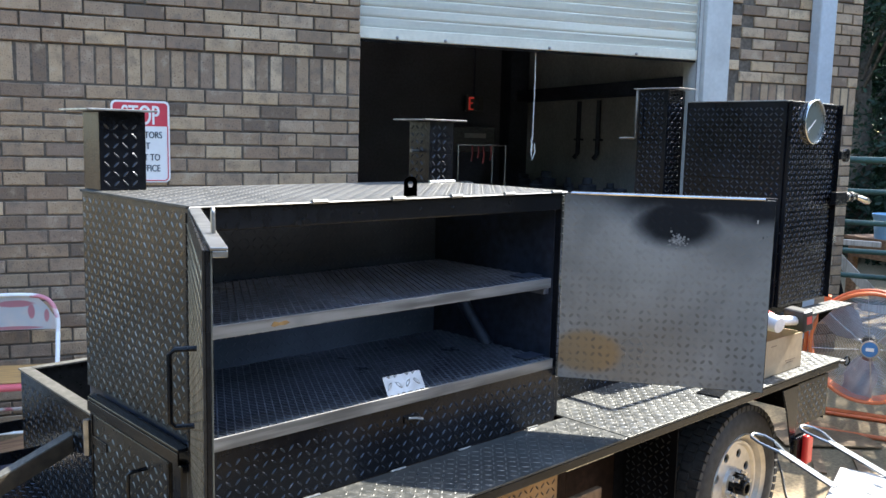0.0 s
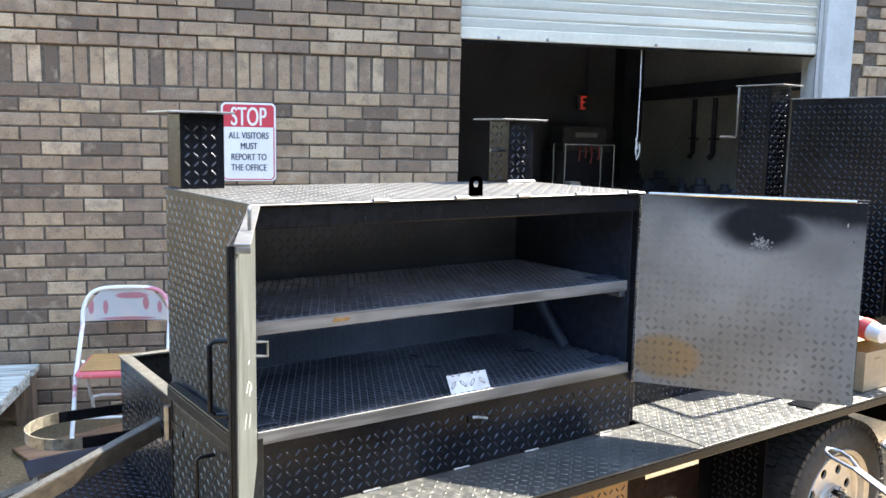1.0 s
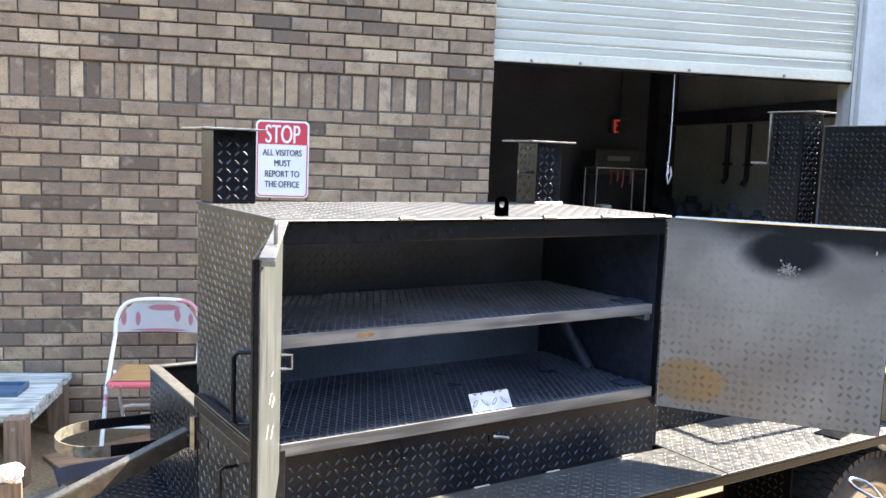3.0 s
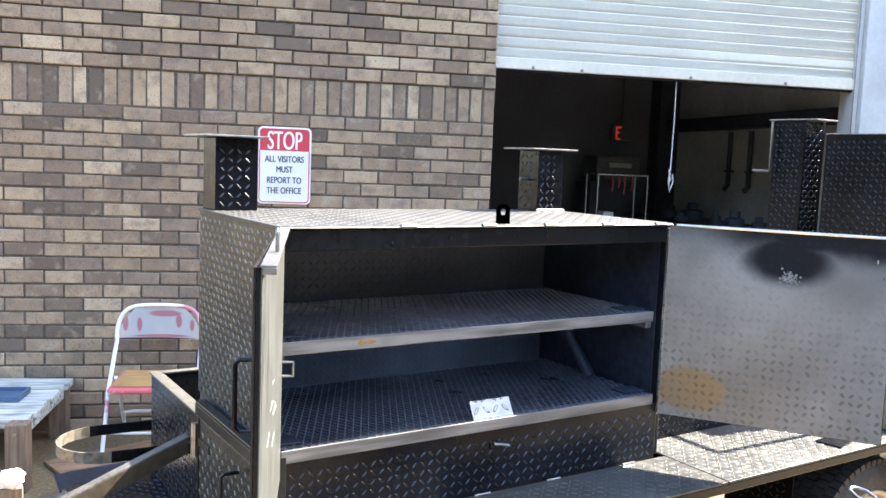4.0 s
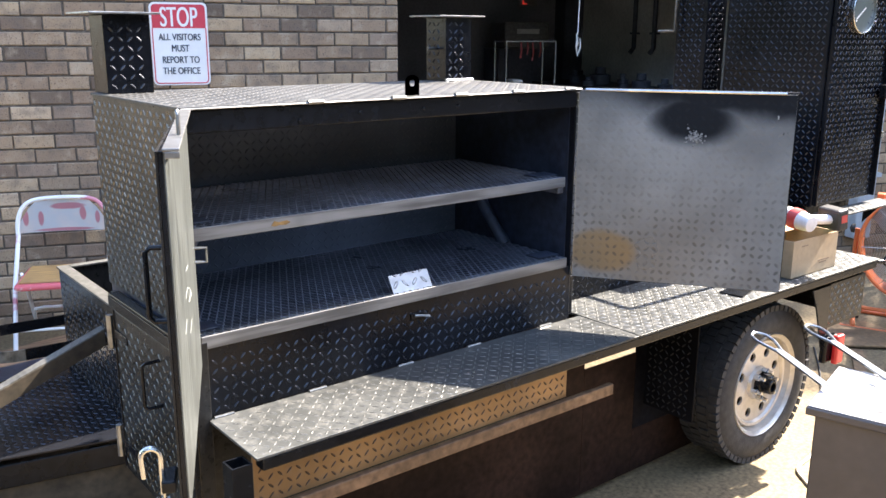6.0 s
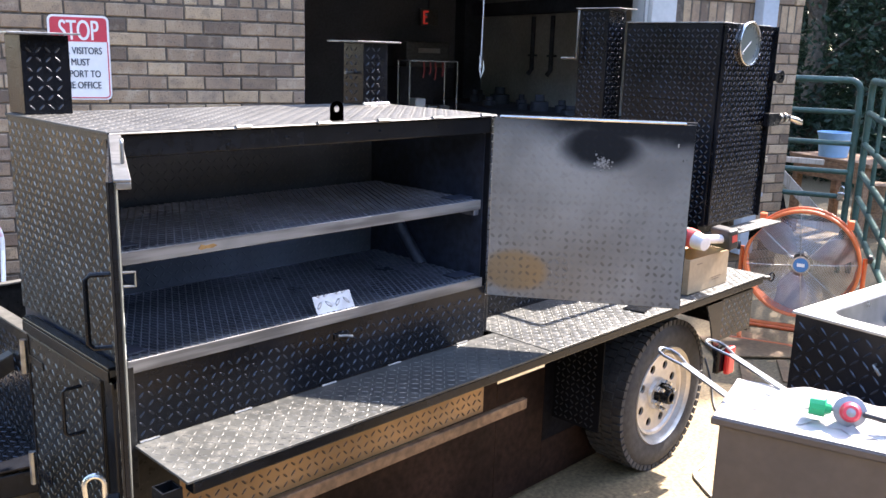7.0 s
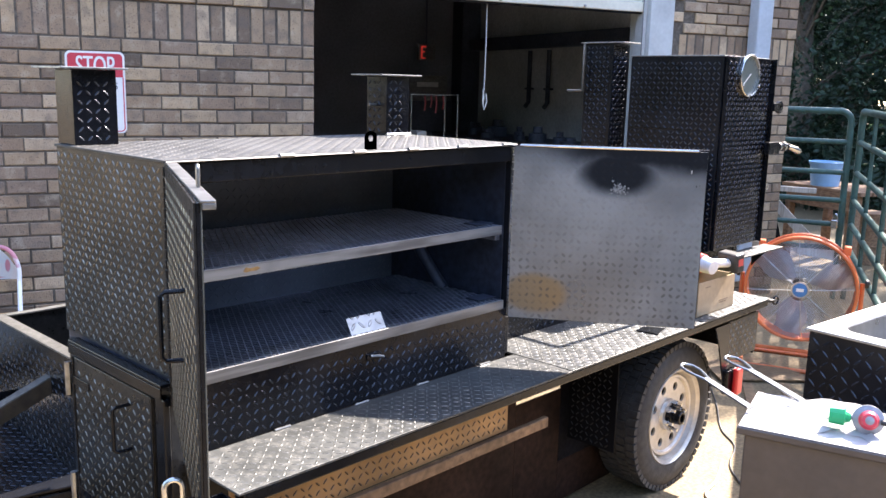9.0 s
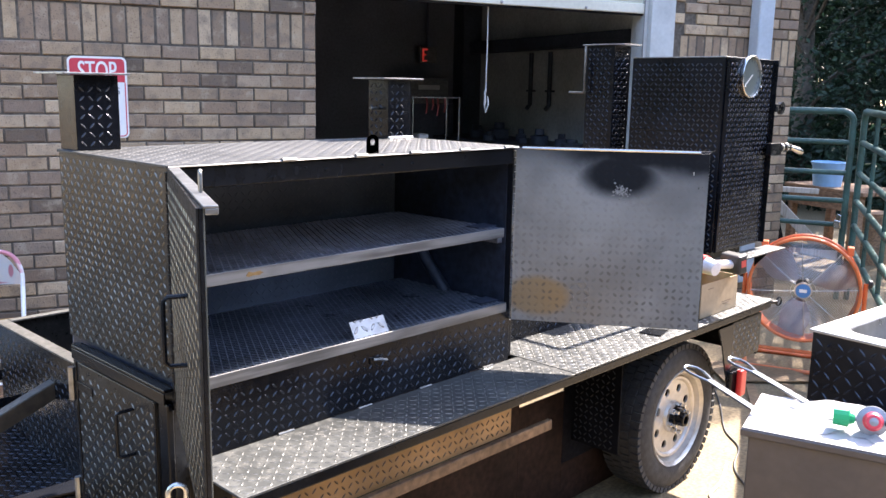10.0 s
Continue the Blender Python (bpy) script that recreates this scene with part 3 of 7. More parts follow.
part("deck_plate", bm, DECK_PLATE, trailer, "dusty black tread-plate deck")
bm = boxed((0.037, FRONT + 0.004, DECK - 0.036), (DECK_END - 0.01, FRONT + 0.040, DECK - 0.007), 0.004)
part("side_rail", bm, BLACK_PAINT, trailer)
part("side_rail", boxed((1.245, DECK_BACK - 0.05, DECK - 0.056), (DECK_END - 0.01, DECK_BACK - 0.005, DECK - 0.007), 0.004), BLACK_PAINT, trailer)
part("end_rail", boxed((DECK_END - 0.055, FRONT + 0.045, DECK - 0.056), (DECK_END - 0.01, DECK_BACK - 0.051, DECK - 0.007), 0.004), BLACK_PAINT, trailer)
for x in (1.29, 1.75, 2.22):
    part("cross_member", boxed((x, FRONT + 0.045, DECK - 0.053), (x + 0.045, DECK_BACK - 0.051, DECK - 0.007), 0.004), BLACK_PAINT, trailer)
# open-topped square tube at the front corner
TX0, TX1, TY0, TY1 = -0.026, 0.020, -0.222, -0.176
bm = bmesh.new()
for lo, hi in (((TX0, TY0, 0.35), (TX1, TY0 + 0.004, 0.730)), ((TX0, TY1 - 0.004, 0.35), (TX1, TY1, 0.730)), ((TX0, TY0 + 0.004, 0.35), (TX0 + 0.004, TY1 - 0.004, 0.730)), ((TX1 - 0.004, TY0 + 0.004, 0.35), (TX1, TY1 - 0.004, 0.730))):
    box(bm, lo, hi, 0.0008)
part("leg_tube", bm, BLACK_PAINT, trailer, "open-topped square tube leg")
# a small cast shadow, laid on the deck as a thin black sheet
bm = outline_plate(bmesh.new(), [(1.785, -0.128), (1.799, -0.210), (1.895, -0.187), (1.854, -0.119)], 0.003, ax=(1, 0, 0), ay=(0, 1, 0), origin=(0, 0, DECK + 0.0028))
part("deck_shadow", bm, BLACK_PAINT, trailer, "small cast shadow drawn as a thin black sheet on the deck")
# weld beads along the box foot
WELD = material("weld_bead", (0.22, 0.215, 0.20), 0.35, metal=0.7, grain=0.3)
for x in (0.035, 0.28, 0.545, 0.78, 1.06):
    bm = tube(bmesh.new(), [(x + 0.012 * i, -0.006 + 0.001 * (i % 2), DECK + 0.002) for i in range(5)], 0.0032, 6)
    part("weld", bm, WELD, trailer, smooth=True)
# apron under the deck and its foot flange
RUST_LUG = material("dark_rusty_lug", (0.055, 0.030, 0.014), 0.45, metal=0.3, grain=0.4)
part("apron", tread((0.05, -0.160, 0.588), (1.020, -0.152, 0.739), "-y", index=1), (RUSTY_PLATE, RUST_LUG), trailer, "tread-plate apron")
part("apron_end", boxed((1.010, -0.151, 0.588), (1.020, 0.44, 0.739), 0.001), SIDE_PLATE, trailer)
part("foot_flange", boxed((0.05, -0.178, 0.552), (1.205, -0.160, 0.586), 0.003), RUST_STEEL, trailer)
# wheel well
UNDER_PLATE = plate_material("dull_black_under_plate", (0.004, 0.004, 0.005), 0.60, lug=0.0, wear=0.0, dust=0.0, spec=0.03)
# colour of the ground's deep shade under the deck
UNDER_SHADE = material("under_deck_shade_sheet", (0.020, 0.011, 0.008), 0.7, grain=0.4, spots=0.5, spec=0.1)
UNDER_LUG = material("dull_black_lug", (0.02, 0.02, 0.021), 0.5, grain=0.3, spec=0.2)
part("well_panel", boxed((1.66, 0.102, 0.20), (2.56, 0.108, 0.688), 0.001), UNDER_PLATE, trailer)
# added dark sheets that stand for the shaded ground under the deck
part("under_shade_panel", boxed((1.391, 0.102, 0.03), (1.659, 0.108, 0.4955), 0.001), UNDER_SHADE, trailer)
part("under_shade_panel", boxed((0.30, 0.102, 0.03), (1.390, 0.108, 0.735), 0.001), UNDER_SHADE, trailer)
part("under_shade_panel", boxed((1.66, 0.102, 0.03), (2.05, 0.108, 0.199), 0.001), UNDER_SHADE, trailer)
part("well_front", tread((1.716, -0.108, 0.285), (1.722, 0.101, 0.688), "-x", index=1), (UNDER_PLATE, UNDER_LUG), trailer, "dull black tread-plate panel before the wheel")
bm = outline_plate(bmesh.new(), [(0.0, 0.0), (0.13, 0.0), (0.13, -0.18), (0.10, -0.24), (0.045, -0.09)], 0.006, origin=(2.25, FRONT + 0.03, 0.688))
part("well_bracket", bm, BLACK_PAINT, trailer)
part("rear_skirt", tread((2.385, -0.206, 0.515), (2.655, -0.200, 0.688), "-y"), SIDE_PLATE, trailer, "brownish black tread-plate skirt")
part("rear_skirt_end", boxed((2.649, -0.199, 0.500), (2.655, 0.56, 0.688), 0.001), BLACK_PLATE, trailer)
# hidden blocks, added to keep sun and sky off the ground below the deck
part("rear_light_stop", boxed((2.40, 0.14, 0.14), (2.640, 0.555, 0.680), 0.004), BLACK_PAINT, trailer)
part("far_light_stop", boxed((1.25, 0.600, 0.30), (1.56, 0.606, 0.688), 0.001), BLACK_PAINT, trailer)
part("far_light_stop", boxed((2.40, 0.600, 0.30), (2.66, 0.606, 0.688), 0.001), BLACK_PAINT, trailer)
part("axle", tube(bmesh.new(), [(2.195, 0.06, 0.31), (2.195, 1.20, 0.31)], 0.030, 12), BLACK_PAINT, trailer)
# latch pin at the deck's end
bm = tube(bmesh.new(), [(DECK_END, -0.19, 0.724), (DECK_END + 0.06, -0.21, 0.718), (DECK_END + 0.085, -0.217, 0.716)], 0.008, 8)
tube(bm, arc((DECK_END + 0.102, -0.219, 0.716), 0.018, 0, 2 * math.pi, 12, (1, -0.2, 0), (0, 0, 1))[:-1], 0.004, 6, closed=True)
part("hitch_pin", bm, BLACK_PAINT, trailer, smooth=True)
tail = part("tail_light", boxed((2.352, -0.232, 0.385), (2.440, -0.206, 0.490), 0.008), BLACK_PAINT, trailer, "red marker lamp in a dark housing")
PLACED[tail] = PLACED[trailer]
part("lens", boxed((2.392, -0.257, 0.380), (2.446, -0.233, 0.494), 0.008), RED_LENS, tail, "red plastic lens")

# wheel: tyre with tread lugs, pierced rim, hub
WX, WY, WZ = 2.180, -0.104, 0.304
RIM = Matrix.Translation((WX, WY, WZ)) @ Matrix.Diagonal((0.885, 0.80, 0.885, 1)) @ Matrix.Translation((-WX, -WY, -WZ))
wheel = part("wheel", lathe(bmesh.new(), [(0.06, 0.0), (0.06, 0.09), (0.16, 0.09), (0.16, 0.0)], (WX, WY, WZ), (0, 1, 0), 24), BLACK_PAINT, trailer)
prof = [(0.016, 0.197), (0.003, 0.203), (-0.003, 0.222), (-0.005, 0.246), (-0.001, 0.274), (0.010, 0.297), (0.021, 0.305), (0.088, 0.308), (0.155, 0.305), (0.166, 0.297), (0.177, 0.274), (0.179, 0.246), (0.172, 0.205), (0.16, 0.193)]
bm = lathe(bmesh.new(), prof, (WX, WY, WZ), (0, 1, 0), 72)
part("tyre", bm, RUBBER, wheel, "black rubber tyre with blocky tread", smooth=True)
bm = bmesh.new()
for j in range(58):
    t = 2 * math.pi * j / 58
    for row, (y0, y1, dt) in enumerate(((0.003, 0.040, 0.0), (0.046, 0.084, 0.5), (0.090, 0.128, 0.0), (0.134, 0.171, 0.5))):
        a = t + dt * 2 * math.pi / 58
        rm = Matrix.Translation((WX, WY, WZ)) @ Matrix.Rotation(a, 4, "Y")
        r0, r1 = (0.290, 0.311) if row in (0, 3) else (0.298, 0.314)
        box(bm, (-0.0120, y0, r0), (0.0120, y1, r1), 0, m=rm)
part("tread", bm, RUBBER, wheel, kind="stuff")


def pierced_disc(bm, origin, r_in, r_out, holes, hole_r, hole_at, y, thick):
    """A ring in the x-z plane with round holes cut through it."""
    o = Vector(origin)
    step = 2 * math.pi / holes
    n = 8

    def rim(t, r):
        return o + Vector((math.cos(t) * r, y, math.sin(t) * r))
    for s in range(holes):
        t0 = s * step
        mid = t0 + step / 2
        c = rim(mid, hole_at)
        rad, tan = Vector((math.cos(mid), 0, math.sin(mid))), Vector((-math.sin(mid), 0, math.cos(mid)))
        border = [rim(t0 + step * i / n, r_out) for i in range(n + 1)] + [rim(t0 + step, r_out + (r_in - r_out) * i / n) for i in range(1, n)]
        border += [rim(t0 + step - step * i / n, r_in) for i in range(n + 1)] + [rim(t0, r_in + (r_out - r_in) * i / n) for i in range(1, n)]
        outer = [bm.verts.new(p) for p in border]
        loop = []
        for p in border:
            d = p - c
            a = math.atan2(d.dot(tan), d.dot(rad))
            loop.append(bm.verts.new(c + rad * (math.cos(a) * hole_r) + tan * (math.sin(a) * hole_r)))
        deep = [bm.verts.new(v.co + Vector((0, thick, 0))) for v in loop]
        for i in range(len(outer)):
            k = (i + 1) % len(outer)
            bm.faces.new((outer[i], outer[k], loop[k], loop[i]))
            bm.faces.new((loop[i], loop[k], deep[k], deep[i]))
    bmesh.ops.remove_doubles(bm, verts=bm.verts[:], dist=1e-5)
    bmesh.ops.recalc_face_normals(bm, faces=bm.faces[:])


bm = bmesh.new()
pierced_disc(bm, (WX, WY, WZ), 0.075, 0.172, 8, 0.020, 0.135, 0.045, 0.012)
lathe(bm, [(0.045, 0.172), (0.032, 0.180), (0.030, 0.190), (0.050, 0.196), (0.030, 0.205), (0.012, 0.210), (0.004, 0.222), (-0.002, 0.226), (0.004, 0.229), (0.016, 0.228)], (WX, WY, WZ), (0, 1, 0), 56)
lathe(bm, [(0.045, 0.075), (0.030, 0.068), (0.030, 0.048)], (WX, WY, WZ), (0, 1, 0), 40)
part("rim", bm, RIM_PAINT, wheel, "silver steel rim with round holes", m=RIM, smooth=True)
part("rim_back", lathe(bmesh.new(), [(0.075, 0.0), (0.075, 0.19), (0.10, 0.195)], (WX, WY, WZ), (0, 1, 0), 32), BLACK_PAINT, wheel, m=RIM)
bm = lathe(bmesh.new(), [(0.030, 0.048), (0.006, 0.042), (0.002, 0.034), (-0.034, 0.032), (-0.038, 0.028), (-0.038, 0.020), (-0.022, 0.018), (-0.022, 0.0)], (WX, WY, WZ), (0, 1, 0), 28)
part("hub", bm, BLACK_PAINT, wheel, "open dark steel hub", m=RIM, smooth=True)
for j in range(6):
    a = 2 * math.pi * j / 6 + 0.3
    bm = lathe(bmesh.new(), [(0.03, 0.013), (0.005, 0.013), (0.0, 0.009), (-0.022, 0.008), (-0.022, 0.0)], (WX + 0.060 * math.cos(a), WY, WZ + 0.060 * math.sin(a)), (0, 1, 0), 6)
    part("lug_nut", bm, BRIGHT_STEEL, wheel, m=RIM)

# the wheel on the far side
far_wheel = part("wheel", lathe(bmesh.new(), [(0.0, 0.0), (0.0, 0.09), (0.10, 0.09), (0.10, 0.0)], (WX, 1.18, WZ), (0, 1, 0), 24), BLACK_PAINT, trailer)
part("tyre", lathe(bmesh.new(), [(h, min(r + 0.006, 0.309)) for h, r in prof], (WX, 1.15, WZ), (0, 1, 0), 72), RUBBER, far_wheel, "black rubber tyre", smooth=True)
part("rim", lathe(bmesh.new(), [(0.03, 0.0), (0.03, 0.17), (0.012, 0.197)], (WX, 1.15, WZ), (0, 1, 0), 40), RIM_PAINT, far_wheel, smooth=True)

# ---- smoker box ----
smoker = thing("smoker_box", Matrix.Translation((0.65, 0.3, DECK)), "black tread-plate smoker with both doors swung open", "smoker")
TP = 0.006
bm = box(bmesh.new(), (0.0, -0.012, 0.948), (TP, BOX_D, BOX_T), 0.001)
lugs(bm, (0.0, BOX_D - 0.004, 0.952), (0, -1, 0), (0, 0, 1), BOX_D + 0.004, BOX_T - 0.956, pitch=0.0190, long=0.0098, half=0.0028, rise=0.0018)
part("left_side", bm, SIDE_PLATE, smoker, "worn satin black tread-plate side")
part("right_side", boxed((BOX_L - TP, 0.0, DECK), (BOX_L, BOX_D, BOX_T), 0.001), BLACK_PLATE, smoker)
part("back", tread((TP, BOX_D - TP, DECK), (BOX_L - TP, BOX_D, BOX_T), "-y"), INNER_PLATE, smoker)
part("inner_left", boxed((TP, 0.02, DECK + 0.1), (TP + 0.004, BOX_D - TP, BOX_T - 0.002)), MATT_BLACK, smoker)
part("inner_right", boxed((BOX_L - TP - 0.004, 0.02, DECK + 0.1), (BOX_L - TP, BOX_D - TP, BOX_T - 0.002)), MATT_BLACK, smoker)
part("top", tread((-0.004, -0.014, BOX_T), (BOX_L + 0.004, BOX_D + 0.004, BOX_T + 0.006), "+z", rise=0.0010), TOP_PLATE, smoker, "sunlit dusty tread-plate top")
part("front_panel", tread((TP, 0.0, DECK), (BOX_L - TP, TP, 0.914), "-y"), BLACK_PLATE, smoker, "glossy black tread-plate front panel")
part("floor_plate", boxed((TP, TP, 0.765), (BOX_L - TP, BOX_D - TP, 0.771)), MATT_BLACK, smoker)
part("header", boxed((TP, -0.004, 1.386), (BOX_L - TP, 0.034, BOX_T - 0.001), 0.004), BLACK_PAINT, smoker, "black steel header bar with weld spots")
part("top_edge", tube(bmesh.new(), [(0.0, -0.016, BOX_T + 0.002), (BOX_L, -0.016, BOX_T + 0.002)], 0.0022, 6), RAW_STEEL, smoker)
for x in (0.295, 0.525, 0.72, 0.92, 1.12):
    bm = tube(bmesh.new(), [(x + 0.008 * i, -0.017 + 0.001 * (i % 2), BOX_T + 0.004) for i in range(6)], 0.0055, 6)
    part("weld", bm, WELD, smoker, smooth=True)
for x in (0.28, 0.44, 0.63, 0.74):
    part("tack", lathe(bmesh.new(), [(0, 0.006), (-0.003, 0.004), (-0.004, 0.0)], (x, -0.004, 1.400 + 0.01 * (x > 0.4)), (0, 1, 0), 8), BLACK_PAINT, smoker)
part("smoke_pipe", tube(bmesh.new(), curve_points([(1.152, 0.25, 0.935), (1.147, 0.30, 0.99), (1.141, 0.355, 1.06), (1.136, 0.39, 1.13)], 5), 0.021, 12), MATT_BLACK, smoker, smooth=True)


def grate(bm, x0, x1, y0, y1, z, lw=0.040, sw=0.0105, w=0.0026, t=0.0024):
    """Expanded metal: strands zigzag from front to back between bonds."""
    nx = int((x1 - x0) / sw)
    ny = int((y1 - y0) / lw)
    for r in range(nx + 1):
        for i in range(ny):
            for h in range(2):
                ya = y0 + (i + h * 0.5) * lw
                yb = ya + lw * 0.5
                flip = (h + r) % 2
                xa, xb = (x0 + r * sw + (-0.44 if flip else 0.44) * sw, x0 + r * sw + (0.44 if flip else -0.44) * sw)
                a, b = Vector((xa, ya, z)), Vector((xb, yb, z))
                d = (b - a).normalized()
                n = Vector((-d.y, d.x, 0)) * (w / 2)
                lo = [bm.verts.new(p) for p in (a - n, b - n, b + n, a + n)]
                hi = [bm.verts.new(v.co + Vector((0, 0, t)) + n * 0.6) for v in lo]
                bm.faces.new(hi)
                for j in range(4):
                    k = (j + 1) % 4
                    bm.faces.new((lo[j], lo[k], hi[k], hi[j]))
    return bm


SHELF_EDGE = streaked("grey_angle_iron", (0.27, 0.265, 0.255), (0.13, 0.126, 0.12), 0.45, along=0, scale=4.0, metal=0.5, bump=0.06)
for z, front, hgt in ((SHELF_HI, 0.010, 0.030), (SHELF_LO, -0.008, 0.030)):
    shelf = part("shelf", boxed((0.016, front, z - hgt), (BOX_L - 0.026, front + 0.005, z), 0.0015), SHELF_EDGE, smoker, "expanded-metal shelf in an angle-iron frame")
    part("front_flange", boxed((0.016, front + 0.005, z - 0.006), (BOX_L - 0.026, front + 0.030, z - 0.002)), SHELF_EDGE, shelf)
    part("rear_angle", boxed((0.016, BOX_D - 0.05, z - hgt), (BOX_L - 0.026, BOX_D - 0.045, z - 0.004)), GRATE_STEEL, shelf)
    for x in (0.016, BOX_L - 0.031):
        part("end_angle", boxed((x, front + 0.031, z - hgt), (x + 0.005, BOX_D - 0.051, z - 0.004)), GRATE_STEEL, shelf)
    part("grate", grate(bmesh.new(), 0.022, BOX_L - 0.03, front + 0.008, BOX_D - 0.04, z - 0.002), GRATE_STEEL, shelf, "dark expanded-metal mesh", kind="stuff")
    for x, w in ((0.02, 0.055), (BOX_L - 0.115, 0.085)):
        part("corner_plate", boxed((x, front + 0.03, z + 0.002), (x + w, front + 0.085, z + 0.006), 0.001), MATT_BLACK, shelf)
    part("runner", boxed((0.012, 0.030, z - 0.052), (0.035, BOX_D - 0.05, z - hgt - 0.002), 0.002), GRATE_STEEL, smoker)
    part("runner", boxed((BOX_L - 0.035, 0.030, z - 0.052), (BOX_L - 0.012, BOX_D - 0.05, z - hgt - 0.002), 0.002), GRATE_STEEL, smoker)
RUST = material("orange_rust", (0.34, 0.19, 0.06), 0.8, grain=0.5)
bm = outline_plate(bmesh.new(), [(0, 0.004), (0.008, 0.001), (0.022, 0.003), (0.038, 0.002), (0.05, 0.007), (0.04, 0.012), (0.02, 0.010), (0.008, 0.014)], 0.0006, origin=(0.205, 0.0098, SHELF_HI - 0.022))
part("rust_spot", bm, RUST, smoker, "orange rust spot")

# loose tread-plate tab standing on the lower shelf's edge
tab = thing("hinged_tab", Matrix.Translation((0.59, 0.0, SHELF_LO)), "small bare tread-plate tab leaning on the shelf edge", "metal tab")
M = Matrix.Translation((0.538, -0.009, SHELF_LO - 0.020)) @ Matrix.Rotation(radians(-30), 4, "X")
part("plate", boxed((0, 0.0, 0.012), (0.126, 0.003, 0.072), 0.001), BARE_PLATE, tab, m=M)
for x in (0.010, 0.090):
    part("foot", boxed((x, -0.0005, 0.002), (x + 0.020, 0.0035, 0.0118), 0.001), RAW_STEEL, tab, m=M)
# draw latch on the front panel
M = Matrix.Translation((0.615, -0.001, 0.872))
latch = part("draw_latch", boxed((-0.026, -0.004, -0.010), (0.020, 0, 0.010), 0.002), BLACK_PAINT, smoker, "small dark steel draw latch", m=M)
part("lever", tube(bmesh.new(), [(-0.016, -0.006, 0.004), (0.006, -0.012, 0.002), (0.026, -0.014, -0.003)], 0.0042, 8), RAW_STEEL, latch, m=M, smooth=True)
# lifting eye on the top front edge
bm = bmesh.new()
pts = [(-0.022, 0.0), (0.022, 0.0), (0.022, 0.034)] + [(0.022 * math.cos(t), 0.034 + 0.016 * math.sin(t)) for t in (math.pi * i / 10 for i in range(1, 10))] + [(-0.022, 0.034)]
outer = [bm.verts.new((x, 0, y)) for x, y in pts]
hole = [bm.verts.new((0.008 * math.cos(t), 0, 0.030 + 0.009 * math.sin(t))) for t in (math.atan2(y - 0.030, x) for x, y in pts)]
for i in range(len(pts)):
    k = (i + 1) % len(pts)
    bm.faces.new((outer[i], outer[k], hole[k], hole[i]))
bmesh.ops.solidify(bm, geom=bm.faces[:], thickness=0.008)
part("lifting_eye", bm, BLACK_PAINT, smoker, "black steel lifting eye", m=Matrix.Translation((0.598, 0.0, BOX_T + 0.006)))


def chimney(x0, x1, y0, y1, z0, z1, cap, parent, faces="-x -y"):
    st = part("chimney", tread((x0, y0, z0), (x1, y1, z1), faces, 0.002), BLACK_PLATE, parent, "square tread-plate smoke stack with a flat cap plate")
    part("cap", boxed(cap[0], cap[1], 0.001), RAW_STEEL, st, "thin bare steel cap plate")
    return st


chimney(0.012, 0.127, 0.458, 0.560, BOX_T + 0.006, 1.633, ((-0.030, 0.42, 1.634), (0.142, 0.60, 1.639)), smoker, "-y")
chimney(1.062, 1.165, 0.446, 0.548, BOX_T + 0.006, 1.640, ((1.015, 0.42, 1.641), (1.200, 0.575, 1.646)), smoker)
part("weld", tube(bmesh.new(), [(1.060 + 0.018 * i, 0.442, BOX_T + 0.010) for i in range(7)], 0.006, 6), BRIGHT_STEEL, smoker)
part("damper_rod", tube(bmesh.new(), [(1.062, 0.50, 1.545), (1.03, 0.50, 1.545)], 0.005, 6), RAW_STEEL, smoker)
bm = tube(bmesh.new(), [(1.16, 0.52, 1.545), (1.20, 0.52, 1.545), (1.205, 0.52, 1.54), (1.205, 0.52, 1.45)], 0.004, 6)
part("damper_rod", bm, RAW_STEEL, smoker)

# doors: drawn with the hinge at x = 0, the inside at y = 0
DOOR_W, DOOR_LO = 0.588, 0.883
DH = BOX_T - DOOR_LO


def door_leaf(m, side, name, label, inside, thick=0.004, wide=0.588):
    """side: the sign of y on the outer side. The inner sheet lies thick away from the outer skin."""
    lo, hi = sorted((0.0, -side * thick))
    leaf = part(name, boxed((0.004, lo, 0.0), (wide, hi, DH), 0.0008), BLACK_PAINT, smoker, label, m=m)
    a, b = sorted((-side * (thick + 0.0005), -side * (thick + 0.003)))
    part("inner_sheet", boxed((0.002, a, 0.002), (wide - 0.002, b, DH - 0.002), 0.0006), inside, leaf, label.split(",")[-1].strip() + " face", m=m)
    bm = box(bmesh.new(), (0.004, side * 0.0005 if side > 0 else -0.004, 0.0), (wide, side * 0.004 if side > 0 else -0.0005, DH), 0.0006)
    if side < 0:
        lugs(bm, (0.01, -0.004, 0.006), (1, 0, 0), (0, 0, 1), wide - 0.02, DH - 0.012, rise=0.0011)
    part("skin", bm, SIDE_PLATE, leaf, "black tread-plate outer skin", m=m)
    return leaf


def knuckles(m, parent, side):
    for i in range(24):
        z = 0.006 + i * (DH - 0.012) / 24
        bm = tube(bmesh.new(), [(0.0, side * 0.002, z), (0.0, side * 0.002, z + 0.020)], 0.008, 8)
        part("hinge_knuckle", bm, BRIGHT_STEEL if side > 0 else BLACK_PAINT, parent, m=m)


